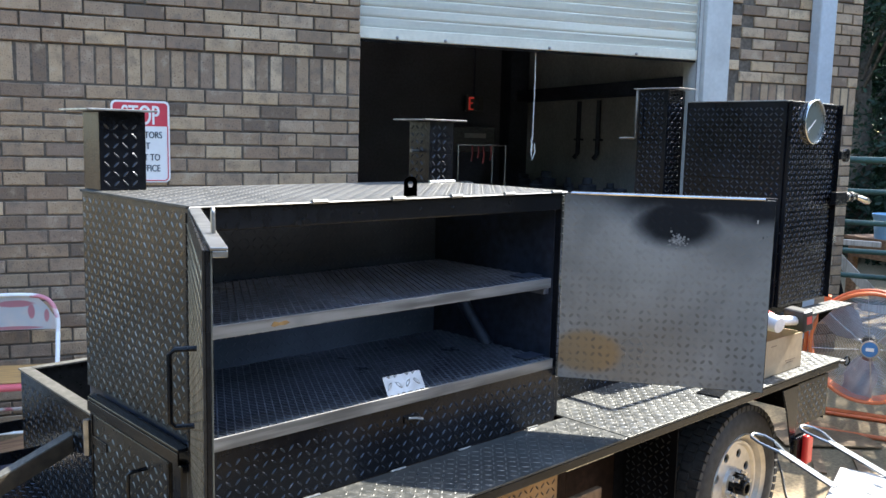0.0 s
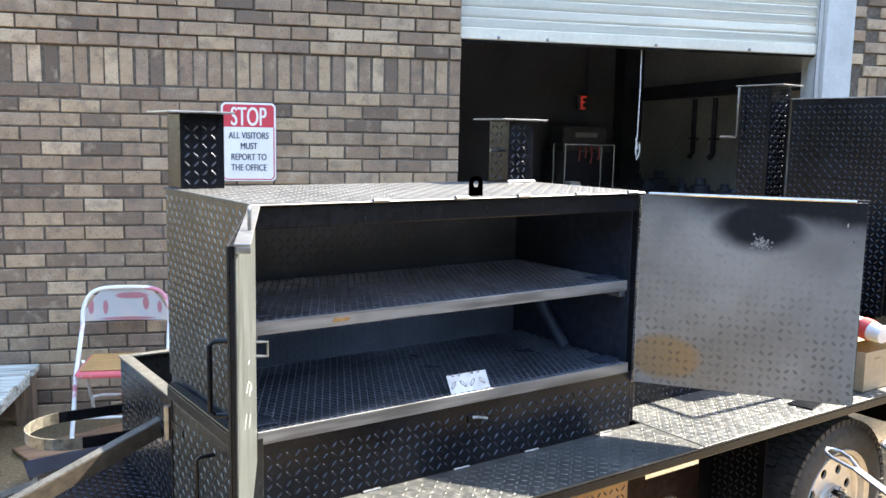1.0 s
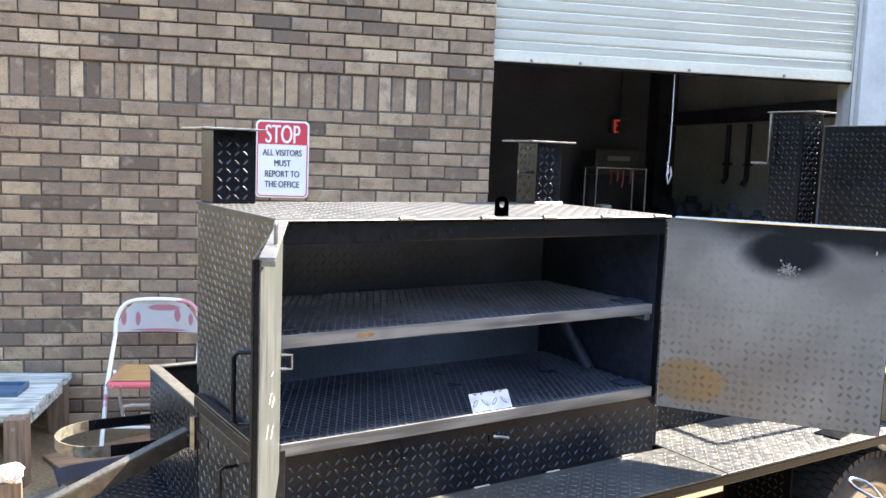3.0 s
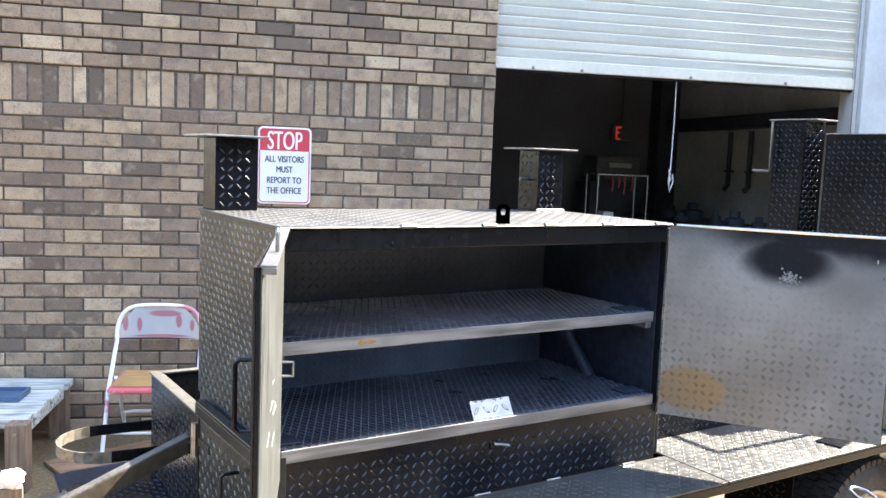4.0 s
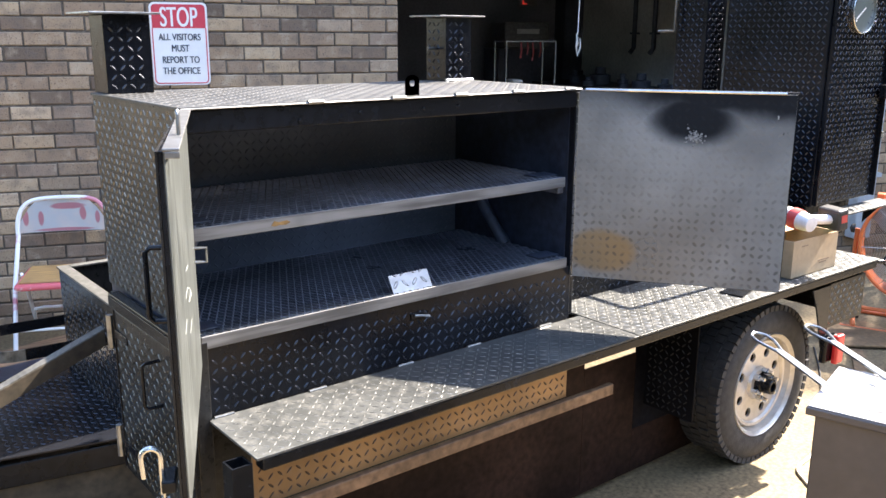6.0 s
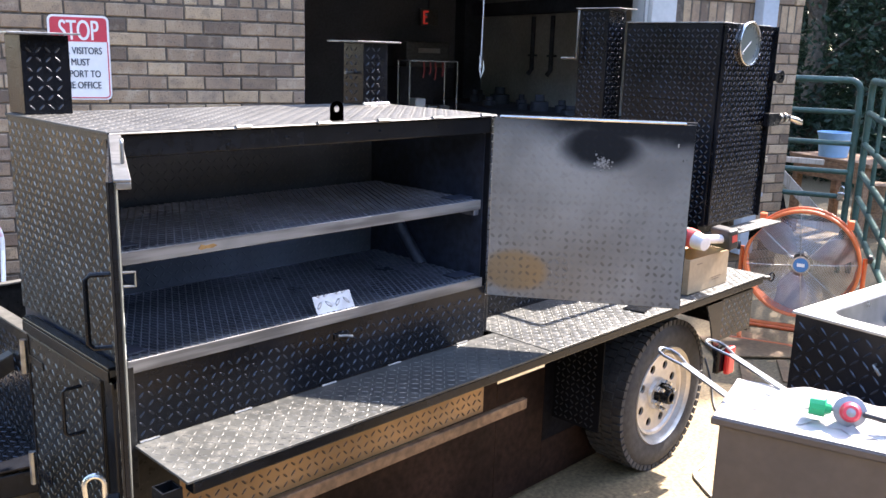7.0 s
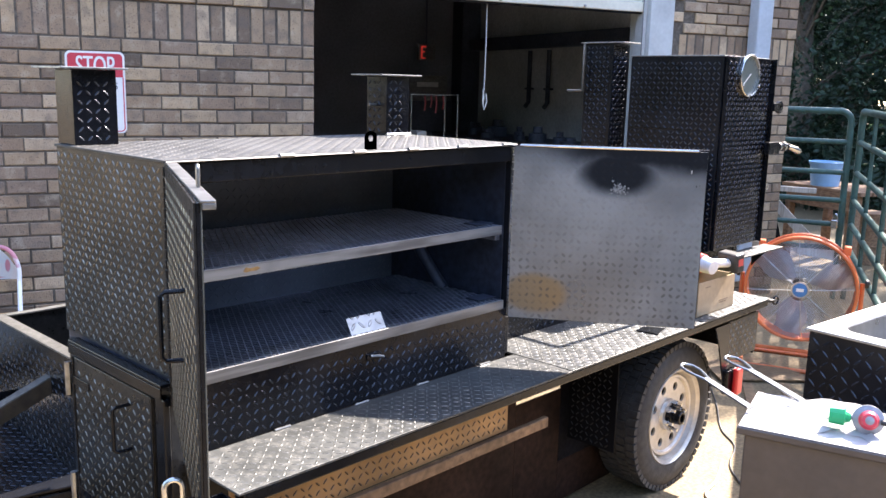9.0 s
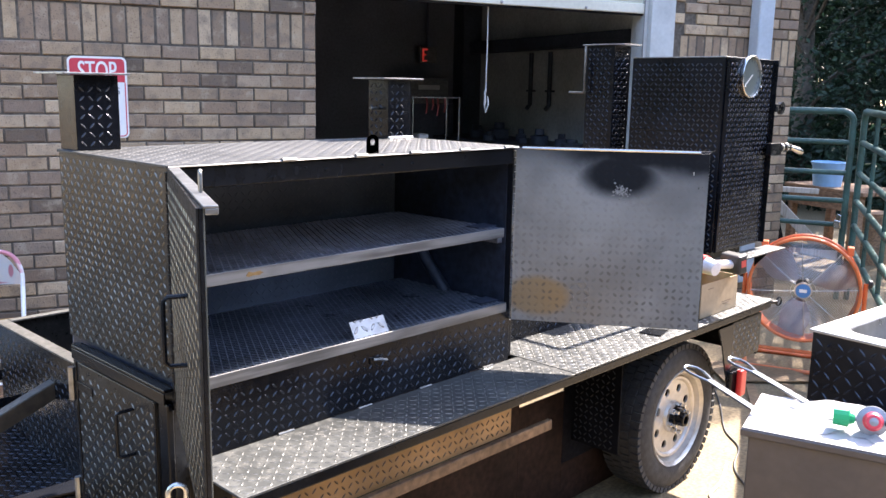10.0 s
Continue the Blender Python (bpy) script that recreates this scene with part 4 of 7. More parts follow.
ML = Matrix.Translation((0.002, -0.014, DOOR_LO)) @ Matrix.Rotation(radians(245.0), 4, "Z")
ML_LIP = Matrix.Translation((0.002, -0.014, DOOR_LO)) @ Matrix.Rotation(radians(245.8), 4, "Z")
MR = Matrix.Translation((BOX_L, -0.006, DOOR_LO)) @ Matrix.Rotation(radians(-55.1), 4, "Z")
LEFT_W = 0.640
ld = door_leaf(ML, -1, "left_door", "open steel door, pale mill finish inside", PALE_STEEL, 0.006, LEFT_W)
knuckles(ML, ld, -1)
part("top_lip", boxed((0.03, -0.003, DH), (LEFT_W + 0.006, 0.020, DH + 0.004), 0.001), RAW_STEEL, ld, "bare steel lip along the door top", m=ML_LIP)
part("lip_drop", boxed((LEFT_W + 0.002, 0.0, DH - 0.010), (LEFT_W + 0.006, 0.020, DH - 0.0005), 0.001), RAW_STEEL, ld, m=ML_LIP)
bm = tube(bmesh.new(), [(0.47, 0.013, DH + 0.002), (0.47, 0.013, DH + 0.034)] + arc((0.476, 0.013, DH + 0.034), 0.006, math.pi, 0, 6) + [(0.482, 0.013, DH + 0.002)], 0.0032, 8)
part("lip_eye", bm, RAW_STEEL, ld, "small bent steel eye", m=ML_LIP, smooth=True)
bm = tube(bmesh.new(), [(0.450, -0.010, 0.254), (0.450, -0.038, 0.254), (0.450, -0.046, 0.262), (0.450, -0.046, 0.369), (0.450, -0.038, 0.377), (0.450, -0.005, 0.377)], 0.0045, 8)
part("handle", bm, BLACK_PAINT, ld, "bent round-bar handle", m=ML, smooth=True)
bm = tube(bmesh.new(), [(0.045, 0.010, 0.246), (0.045, 0.034, 0.246), (0.045, 0.034, 0.276), (0.045, 0.010, 0.276)], 0.0032, 6)
part("catch", bm, RAW_STEEL, ld, "bent wire catch", m=ML)
SCRAWL = material("chalk_scrawl", (0.27, 0.28, 0.265), 0.8)
rng = random.Random(5)
for i in range(9):
    x, z = 0.300 + rng.uniform(-0.09, 0.09), 0.31 - 0.015 * i
    bm = boxed((x, 0.0092, z), (x + rng.uniform(0.015, 0.07), 0.0096, z + 0.0016))
    part("mark", bm, SCRAWL, ld, m=ML @ Matrix.Rotation(radians(rng.uniform(-9, 9)), 4, "Y"))

rd = door_leaf(MR, 1, "right_door", "open steel door, sooty grey inside", DOOR_INSIDE)
knuckles(MR, rd, 1)
part("top_lip", boxed((0.02, 0.0, DH), (DOOR_W + 0.004, 0.035, DH + 0.004), 0.001), BLACK_PAINT, rd, m=MR)
part("top_rod", tube(bmesh.new(), [(0.02, -0.009, DH + 0.001), (DOOR_W - 0.03, -0.009, DH + 0.001)], 0.004, 6), BRIGHT_STEEL, rd, "bright rod along the top edge", m=MR)
rng = random.Random(8)
bm = bmesh.new()
for i in range(70):
    x, z, s = 0.328 + rng.gauss(0, 0.008) * (1 + i % 3 * 0.4), 0.428 + rng.gauss(0, 0.008) * (1 + i % 4 * 0.4), rng.uniform(0.0008, 0.0042)
    lathe(bm, [(0, s), (-0.0008, s * 0.8), (-0.0012, 0)], (x, -0.007, z), (0, 1, 0), 7)
SCAR = material("dull_weld_scar", (0.20, 0.195, 0.185), 0.6, metal=0.3, grain=0.5, grain_scale=150)
part("burn_mark", bm, SCAR, rd, "ragged pale weld scar", m=MR)
bm = boxed((DOOR_W - 0.048, -0.009, DH - 0.068), (DOOR_W - 0.0445, -0.0072, DH - 0.058))
part("nick", bm, RAW_STEEL, rd, m=MR)
# gasket angle behind the right door
part("gasket", boxed((BOX_L + 0.001, 0.002, DECK + 0.01), (BOX_L + 0.016, 0.05, 0.880), 0.002), BLACK_PAINT, smoker)

# ---- firebox in the left end ----
part("firebox", tread((-0.006, -0.010, 0.42), (0.028, 0.520, 0.930), "-x"), SIDE_PLATE, smoker, "black tread-plate firebox end")
part("firebox_body", boxed((0.030, 0.02, 0.42), (1.00, 0.52, 0.737), 0.003), SIDE_PLATE, smoker)
part("ledge", boxed((-0.030, -0.012, 0.934), (-0.001, 0.470, 0.942), 0.002), BLACK_PAINT, smoker, "black angle ledge over the firebox")
part("ledge_lip", boxed((-0.031, -0.012, 0.906), (-0.026, 0.470, 0.9335), 0.001), BLACK_PAINT, smoker)
part("jamb", boxed((-0.023, -0.012, 0.43), (-0.0065, 0.030, 0.905), 0.003), BLACK_PAINT, smoker)
fd = part("firebox_door", tread((-0.019, 0.050, 0.45), (-0.0065, 0.475, 0.893), "-x", 0.002), SIDE_PLATE, smoker, "closed tread-plate firebox door")
for y in (0.048, 0.467):
    part("door_edge", boxed((-0.0225, y, 0.45), (-0.0192, y + 0.010, 0.893), 0.001), BLACK_PAINT, fd)
bm = tube(bmesh.new(), [(-0.019, 0.16, 0.735), (-0.055, 0.16, 0.735), (-0.061, 0.164, 0.741), (-0.061, 0.164, 0.842), (-0.055, 0.16, 0.848), (-0.019, 0.16, 0.848)], 0.0045, 8)
part("handle", bm, BLACK_PAINT, fd, "bent round-bar handle", smooth=True)
for z in (0.52, 0.83):
    part("hinge", tube(bmesh.new(), [(-0.026, 0.490, z - 0.045), (-0.026, 0.490, z + 0.045)], 0.009, 8), RAW_STEEL, fd)
    part("hinge_strap", boxed((-0.0225, 0.38, z - 0.011), (-0.0195, 0.465, z + 0.011), 0.001), BLACK_PAINT, fd)
# spring latch at the free edge of the left door
latch2 = part("spring_latch", boxed((LEFT_W - 0.055, -0.030, 0.045), (LEFT_W - 0.005, -0.009, 0.065), 0.003), BLACK_PAINT, ld, "spring latch with a chromed hook", m=ML)
bm = tube(bmesh.new(), [(LEFT_W - 0.03, -0.030, 0.02), (LEFT_W - 0.03, -0.030, 0.09)] + arc((LEFT_W - 0.03, -0.044, 0.095), 0.014, 0, math.pi, 8, (0, 1, 0), (0, 0, 1)) + [(LEFT_W - 0.03, -0.056, 0.062)], 0.0044, 8)
part("hook", bm, BRIGHT_STEEL, latch2, "chromed bent hook", m=ML, smooth=True)
bm = tube(bmesh.new(), [(LEFT_W - 0.03 + 0.009 * math.cos(t), -0.030 + 0.009 * math.sin(t), -0.065 + 0.095 * t / 44) for t in (0.4 * i for i in range(111))], 0.0024, 5)
part("spring", bm, RAW_STEEL, latch2, m=ML, smooth=True)

# ---- storage bin and drawbar at the trailer's front ----
bin_ = thing("storage_bin", Matrix.Translation((0.45, 0.95, 0.45)), "open-topped tread-plate storage bin on the trailer", "storage bin")
BX0, BX1, BY0, BY1, BZ0, BZ1 = 0.052, 0.95, 0.655, 1.245, 0.45, 0.826
for lo, hi in (((BX1 - 0.006, BY0, BZ0), (BX1, BY1, BZ1)), ((BX0 + 0.006, BY0, BZ0), (BX1 - 0.006, BY0 + 0.006, BZ1)), ((BX0 + 0.006, BY1 - 0.006, BZ0), (BX1 - 0.006, BY1, BZ1))):
    part("side", boxed(lo, hi, 0.001), SIDE_PLATE, bin_)
part("side", tread((BX0, BY0, BZ0), (BX0 + 0.006, BY1, BZ1), "-x"), BLACK_PLATE, bin_)
part("bottom", boxed((BX0 + 0.006, BY0 + 0.006, BZ0), (BX1 - 0.006, BY1 - 0.006, BZ0 + 0.006)), MATT_BLACK, bin_)
RIM_STEEL = material("scuffed_angle_steel", (0.135, 0.132, 0.118), 0.42, metal=0.5, grain=0.35, grain_scale=90, spots=0.3, spots_scale=9.0)
for lo, hi in (((BX0 - 0.006, BY0 - 0.006, BZ1), (BX0 + 0.032, BY1 + 0.006, BZ1 + 0.006)), ((BX1 - 0.045, BY0 - 0.006, BZ1), (BX1 + 0.006, BY1 + 0.006, BZ1 + 0.006)), ((BX0 + 0.033, BY0 - 0.006, BZ1), (BX1 - 0.046, BY0 + 0.032, BZ1 + 0.006)), ((BX0 + 0.033, BY1 - 0.024, BZ1), (BX1 - 0.046, BY1 + 0.006, BZ1 + 0.006))):
    part("rim", boxed(lo, hi, 0.001), RIM_STEEL, bin_, "scuffed bare angle rim")
HERE = moved(0.917, -3.3, (0.400, 1.114, 0.450), (0.500, 1.140, 0.434))
HOOP_STEEL = material("pale_bent_flat_bar", (0.20, 0.185, 0.150), 0.34, metal=0.5, grain=0.5, spots=0.6, spots_scale=6.0)
bm = bmesh.new()
line = [(-0.051 - 0.035 * i, 1.36) for i in range(6)] + [(-0.26 - 0.16 * math.sin(t), 1.20 + 0.16 * math.cos(t)) for t in (math.pi * i / 16 for i in range(17))] + [(-0.226 + 0.035 * i, 1.04) for i in range(6)]
for z0, z1, o0, o1 in ((0.61, 0.65, 0.0, 0.006),):
    rings = []
    for i, (x, y) in enumerate(line):
        p, q = line[max(0, i - 1)], line[min(len(line) - 1, i + 1)]
        n = Vector((q[1] - p[1], p[0] - q[0], 0)).normalized()
        rings.append([bm.verts.new(Vector((x, y, z)) + n * o) for o, z in ((o0, z0), (o1, z0), (o1, z1), (o0, z1))])
    for p, q in zip(rings, rings[1:]):
        for k in range(4):
            bm.faces.new((p[k], p[(k + 1) % 4], q[(k + 1) % 4], q[k])).material_index = int(abs(p[0].co.x + 0.42) < 0.13)
    bm.faces.new(rings[0])
    bm.faces.new(rings[-1][::-1])
bmesh.ops.recalc_face_normals(bm, faces=bm.faces[:])
part("hoop", bm, (BLACK_PAINT, HOOP_STEEL), bin_, "bent flat-bar hoop, black with a paler bend")

HERE = moved(0.926, -4.1, (-0.700, 0.660, 0.0), (-0.534, 0.802, 0.0))
DULL_BROWN = material("dull_brown_sheet", (0.055, 0.043, 0.028), 0.7, grain=0.4, spots=0.4)
drawbar = thing("drawbar", Matrix.Translation((-0.5, 0.6, 0.45)), "black steel drawbar with tread-plate floor and bare angle strut", "drawbar")


def bar(a, b, w, h, mat, parent, name, label=""):
    """A rectangular bar from a to b, w wide and h high."""
    a, b = Vector(a), Vector(b)
    d = b - a
    side = d.cross(Vector((0, 0, 1))).normalized()
    up = side.cross(d).normalized()
    m = Matrix((( d.x / d.length, side.x, up.x, a.x), (d.y / d.length, side.y, up.y, a.y), (d.z / d.length, side.z, up.z, a.z), (0, 0, 0, 1)))
    return part(name, boxed((0, -w / 2, -h / 2), (d.length, w / 2, h / 2), min(w, h) * 0.08), mat, parent, label, m=m)


bar((-0.03, 0.74, 0.802), (-1.15, 0.50, 0.43), 0.036, 0.006, RIM_STEEL, drawbar, "strut_top", "bare steel angle strut")
bar((-0.03, 0.722, 0.774), (-1.15, 0.482, 0.402), 0.006, 0.05, DULL_BROWN, drawbar, "strut_web")
bar((0.02, 0.47, 0.47), (-1.25, 0.68, 0.44), 0.05, 0.075, BLACK_PAINT, drawbar, "rail")
bar((0.02, 1.30, 0.47), (-1.25, 0.76, 0.44), 0.05, 0.075, RIM_STEEL, drawbar, "rail", "scuffed bare steel rail")
# added black plate that hides sunlit ground between the rails
bm = outline_plate(bmesh.new(), [(-0.50, 0.57), (-0.50, 1.06), (-0.86, 0.90), (-0.86, 0.63)], 0.005, ax=(1, 0, 0), ay=(0, 1, 0), origin=(0, 0, 0.425))
part("tongue_cover", bm, BLACK_PAINT, drawbar)
bm = outline_plate(bmesh.new(), [(-0.04, 0.452), (-0.04, 1.28), (-0.40, 1.12), (-0.45, 0.518)], 0.005, ax=(1, 0, 0), ay=(0, 1, 0), origin=(0, 0, 0.515))
lugs(bm, (-0.41, 0.54, 0.520), (1, 0, 0), (0, 1, 0), 0.36, 0.55)
part("floor_plate", bm, BLACK_PLATE, drawbar, "black tread-plate floor")
bar((-0.452, 0.54, 0.52), (-0.412, 1.09, 0.52), 0.012, 0.012, RIM_STEEL, drawbar, "floor_edge")
part("jack_post", tube(bmesh.new(), [(-1.22, 0.72, 0.0), (-1.22, 0.72, 0.62)], 0.028, 14), RAW_STEEL, drawbar)
# added sheet, dark as the shaded ground that it covers below the rail
bar((0.02, 0.478, 0.350), (-1.25, 0.688, 0.320), 0.006, 0.16, DULL_BROWN, drawbar, "rail_shade_sheet", "dark brown sheet added under the rail for the shaded ground")
# black plate put in for the shadow on the ground beside the strut
bm = outline_plate(bmesh.new(), [(-0.62, 0.62), (-0.62, 0.90), (-0.19, 0.80), (-0.17, 0.72)], 0.005, ax=(1, 0, 0), ay=(0, 1, 0), origin=(0, 0, 0.468))
part("ground_shade_plate", bm, BLACK_PAINT, drawbar)
# chain heap on the rail
CHAIN = material("galvanised_chain", (0.6, 0.6, 0.58), 0.35, metal=0.9, grain=0.2)
for i in range(7):
    c = Vector((-0.66 - 0.028 * i, 0.565 + 0.006 * (i % 3), 0.53))
    ax = Vector((1, 0.1, 0)).normalized()
    ay = Vector((0, 0.6, 0.8)) if i % 2 else Vector((0, 0.9, -0.4))
    pts = [c + ax * (0.019 * math.cos(t)) + ay.normalized() * (0.011 * math.sin(t)) for t in (2 * math.pi * j / 12 for j in range(12))]
    part("chain_link", tube(bmesh.new(), pts, 0.004, 6, closed=True), CHAIN, drawbar, smooth=True)

HERE = Matrix.Translation((-0.0365, 0.0088, -0.035)) @ Matrix.Diagonal((0.966, 0.964, 0.951, 1))
# ---- upright smoker on the trailer's rear ----
cab = thing("upright_smoker", Matrix.Translation((2.98, 0.25, 0.822)), "tall glossy black tread-plate smoker cabinet with round gauge", "smoker cabinet")
CX0, CX1, CY0, CY1, CZ0, CZ1 = 2.750, 3.190, 0.022, 0.494, 1.000, 1.893
part("body", tread((CX0, CY0, CZ0), (CX1, CY1, CZ1), "-x", 0.002), BLACK_PLATE, cab)
part("top_sheet", boxed((CX0 - 0.004, CY0 - 0.004, CZ1 + 0.0005), (CX1 + 0.004, CY1 + 0.004, CZ1 + 0.005), 0.001), RAW_STEEL, cab, "bare steel top edge")
part("stand", boxed((CX0 + 0.05, CY0 + 0.05, 0.823), (CX1 - 0.04, CY1, CZ0 - 0.001), 0.003), BLACK_PAINT, cab)
seam = boxed((CX0 - 0.0015, CY0 + 0.01, 1.555), (CX0, CY1 - 0.01, 1.560))
part("seam", seam, BLACK_PAINT, cab)
cd = part("door", tread((CX0 + 0.012, CY0 - 0.016, CZ0 + 0.004), (CX1 + 0.030, CY0 - 0.001, CZ1 + 0.002), "-y", 0.002), BLACK_PLATE, cab, "black tread-plate cabinet door")
part("door_edge", boxed((CX1 + 0.031, CY0 - 0.034, CZ0 + 0.004), (CX1 + 0.037, CY0 + 0.01, CZ1 + 0.002), 0.001), BLACK_PAINT, cd)
GLASS = bpy.data.materials.new("gauge_glass")
GLASS.use_nodes = True
gb = GLASS.node_tree.nodes["Principled BSDF"]
gb.inputs["Transmission Weight"].default_value = 1.0
gb.inputs["Roughness"].default_value = 0.03
gb.inputs["Base Color"].default_value = (0.95, 1.0, 0.98, 1)
GAUGE_FACE = material("pale_gauge_face", (0.105, 0.125, 0.112), 0.35, grain=0.05, spots=0.25)
GX, GZ, GR, GY = 2.962, 1.812, 0.097, CY0 - 0.018
gauge = part("gauge", lathe(bmesh.new(), [(0.0, GR), (-0.012, GR), (-0.014, GR - 0.002), (-0.012, GR - 0.008), (-0.004, GR - 0.008)], (GX, GY, GZ), (0, 1, 0), 40), BRIGHT_STEEL, cab, "round dial gauge with steel bezel", smooth=True)
part("dial", lathe(bmesh.new(), [(-0.004, 0.0), (-0.004, GR - 0.005)], (GX, GY, GZ), (0, 1, 0), 40), GAUGE_FACE, gauge)
for i in range(13):
    a = radians(225 - 22.5 * i)
    mt = Matrix.Translation((GX, GY - 0.005, GZ)) @ Matrix.Rotation(-a, 4, "Y")
    part("tick", boxed((GR - 0.030, -0.0006, -0.0015), (GR - 0.016, 0, 0.0015)), INK, gauge, m=mt)
mt = Matrix.Translation((GX, GY - 0.0065, GZ)) @ Matrix.Rotation(radians(-215), 4, "Y")
part("needle", boxed((-0.015, -0.001, -0.003), (GR - 0.030, 0, 0.003)), SIGN_WHITE, gauge, m=mt)
for a in (90, 210, 330):
    part("screw", lathe(bmesh.new(), [(-0.020, 0.005), (-0.023, 0.004), (-0.024, 0.0)], (GX + (GR - 0.004) * math.cos(radians(a)), GY, GZ + (GR - 0.004) * math.sin(radians(a))), (0, 1, 0), 8), BRIGHT_STEEL, gauge)
# latches, handle, foot shelf
bm = boxed((CX1 + 0.010, CY0 - 0.052, 1.648), (CX1 + 0.062, CY0 - 0.036, 1.688), 0.004)
lathe(bm, [(-0.008, 0.012), (-0.008, 0.030), (0.008, 0.030), (0.008, 0.012), (-0.008, 0.012)], (CX1 + 0.078, CY0 - 0.044, 1.668), (0, 1, 0), 24)
part("padlock_eye", bm, BLACK_PAINT, cab, "black steel padlock eye")
lt = part("door_latch", boxed((CX1 - 0.035, CY0 - 0.064, 1.440), (CX1 + 0.085, CY0 - 0.035, 1.500), 0.004), BLACK_PAINT, cab, "bolt latch with chromed lever")
for x in (CX1 + 0.094, CX1 + 0.152):
    part("latch_collar", lathe(bmesh.new(), [(-0.010, 0.012), (-0.010, 0.024), (0.010, 0.024), (0.010, 0.012)], (x, CY0 - 0.048, 1.474), (1, 0, 0), 16), BRIGHT_STEEL, lt, "chromed collar", smooth=True)
part("latch_bolt", tube(bmesh.new(), [(CX1 + 0.08, CY0 - 0.048, 1.476), (CX1 + 0.22, CY0 - 0.048, 1.472)], 0.017, 12), BLACK_PAINT, lt, smooth=True)
bm = lathe(bmesh.new(), [(0.0, 0.008), (0.03, 0.014), (0.075, 0.017), (0.10, 0.012), (0.105, 0.0)], (CX1 + 0.20, CY0 - 0.055, 1.474), (1, -0.25, -0.30), 14)
part("lever", bm, BRIGHT_STEEL, lt, smooth=True)
part("hinge", tube(bmesh.new(), [(CX1 + 0.055, CY0 - 0.03, 1.26), (CX1 + 0.055, CY0 - 0.03, 1.29)], 0.009, 8), BRIGHT_STEEL, cab)
part("foot_shelf", tread((CX0 + 0.02, CY0 - 0.10, 0.965), (CX1 + 0.15, CY0 - 0.001, 0.972), "+z", rise=0.0018), DECK_PLATE, cab, "tread-plate shelf under the door")
for x in (CX0 + 0.10, CX1 + 0.02):
    bm = outline_plate(bmesh.new(), [(0.0, 0.0), (-0.075, 0.0), (0.0, -0.09)], 0.005, ax=(0, 1, 0), ay=(0, 0, 1), origin=(x, CY0 - 0.002, 0.9645))
    part("shelf_bracket", bm, BLACK_PAINT, cab)
chimney(2.715, 2.858, 0.575, 0.735, 0.823, 1.955, ((2.70, 0.51, 1.956), (2.85, 0.755, 1.961)), cab)
bm = tube(bmesh.new(), [(2.683, 0.722, 1.95), (2.683, 0.722, 1.73), (2.683, 0.726, 1.724), (2.683, 0.81, 1.724)], 0.006, 8)
part("rod_handle", bm, RAW_STEEL, cab, smooth=True)

# ---- box and drill on the deck ----
CARTON_Z = 0.775
HERE = moved(0.878, 0, (2.473, -0.145, 0.775), (2.280, -0.135, 0.7475))
CARD = material("brown_cardboard", (0.40, 0.285, 0.165), 0.85, grain=0.1, spots=0.12, bump=0.1)
TAPE = material("faded_print", (0.22, 0.15, 0.09), 0.8)
carton = thing("cardboard_box", Matrix.Translation((2.5, -0.12, CARTON_Z)), "open brown cardboard box of drinks cans on the deck", "cardboard box")
KX0, KX1, KY0, KY1, KZ = 2.30, 2.648, -0.205, 0.03, 0.155
for lo, hi in (((KX0, KY0, 0.001), (KX1, KY0 + 0.004, KZ)), ((KX0, KY1 - 0.004, 0.001), (KX1, KY1, KZ)), ((KX0, KY0 + 0.004, 0.001), (KX0 + 0.004, KY1 - 0.004, KZ)), ((KX1 - 0.004, KY0 + 0.004, 0.001), (KX1, KY1 - 0.004, KZ)), ((KX0, KY0, 0.0005), (KX1, KY1, 0.003))):
    part("panel", boxed(lo, hi), CARD, carton, m=Matrix.Translation((0, 0, CARTON_Z)))
bm = boxed((0, -0.085, 0), (KX1 - KX0, 0.0, 0.003))
part("flap", bm, CARD, carton, m=Matrix.Translation((KX0, KY1, CARTON_Z + KZ + 0.001)) @ Matrix.Rotation(radians(8), 4, "X"))
for x, z, w in ((0.20, 0.045, 0.09), (0.21, 0.035, 0.06), (0.06, 0.125, 0.05)):
    part("print_bar", boxed((KX0 + x, KY0 - 0.0008, CARTON_Z + z), (KX0 + x + w, KY0 - 0.0002, CARTON_Z + z + 0.005)), TAPE, carton)
CANS = material("can_lids", (0.20, 0.30, 0.10), 0.4, metal=0.3, grain=0.2)
for i in range(5):
    bm = lathe(bmesh.new(), [(0, 0.030), (0.10, 0.031), (0.112, 0.027), (0.112, 0.024), (0.108, 0.022), (0.108, 0)], (KX0 + 0.05 + 0.062 * i, KY0 + 0.05, CARTON_Z + 0.004), (0, 0, 1), 16)
    tagged(part("can", bm, CANS, None, smooth=True), "small green drinks can standing in the cardboard box", "can", group="cans in the box")

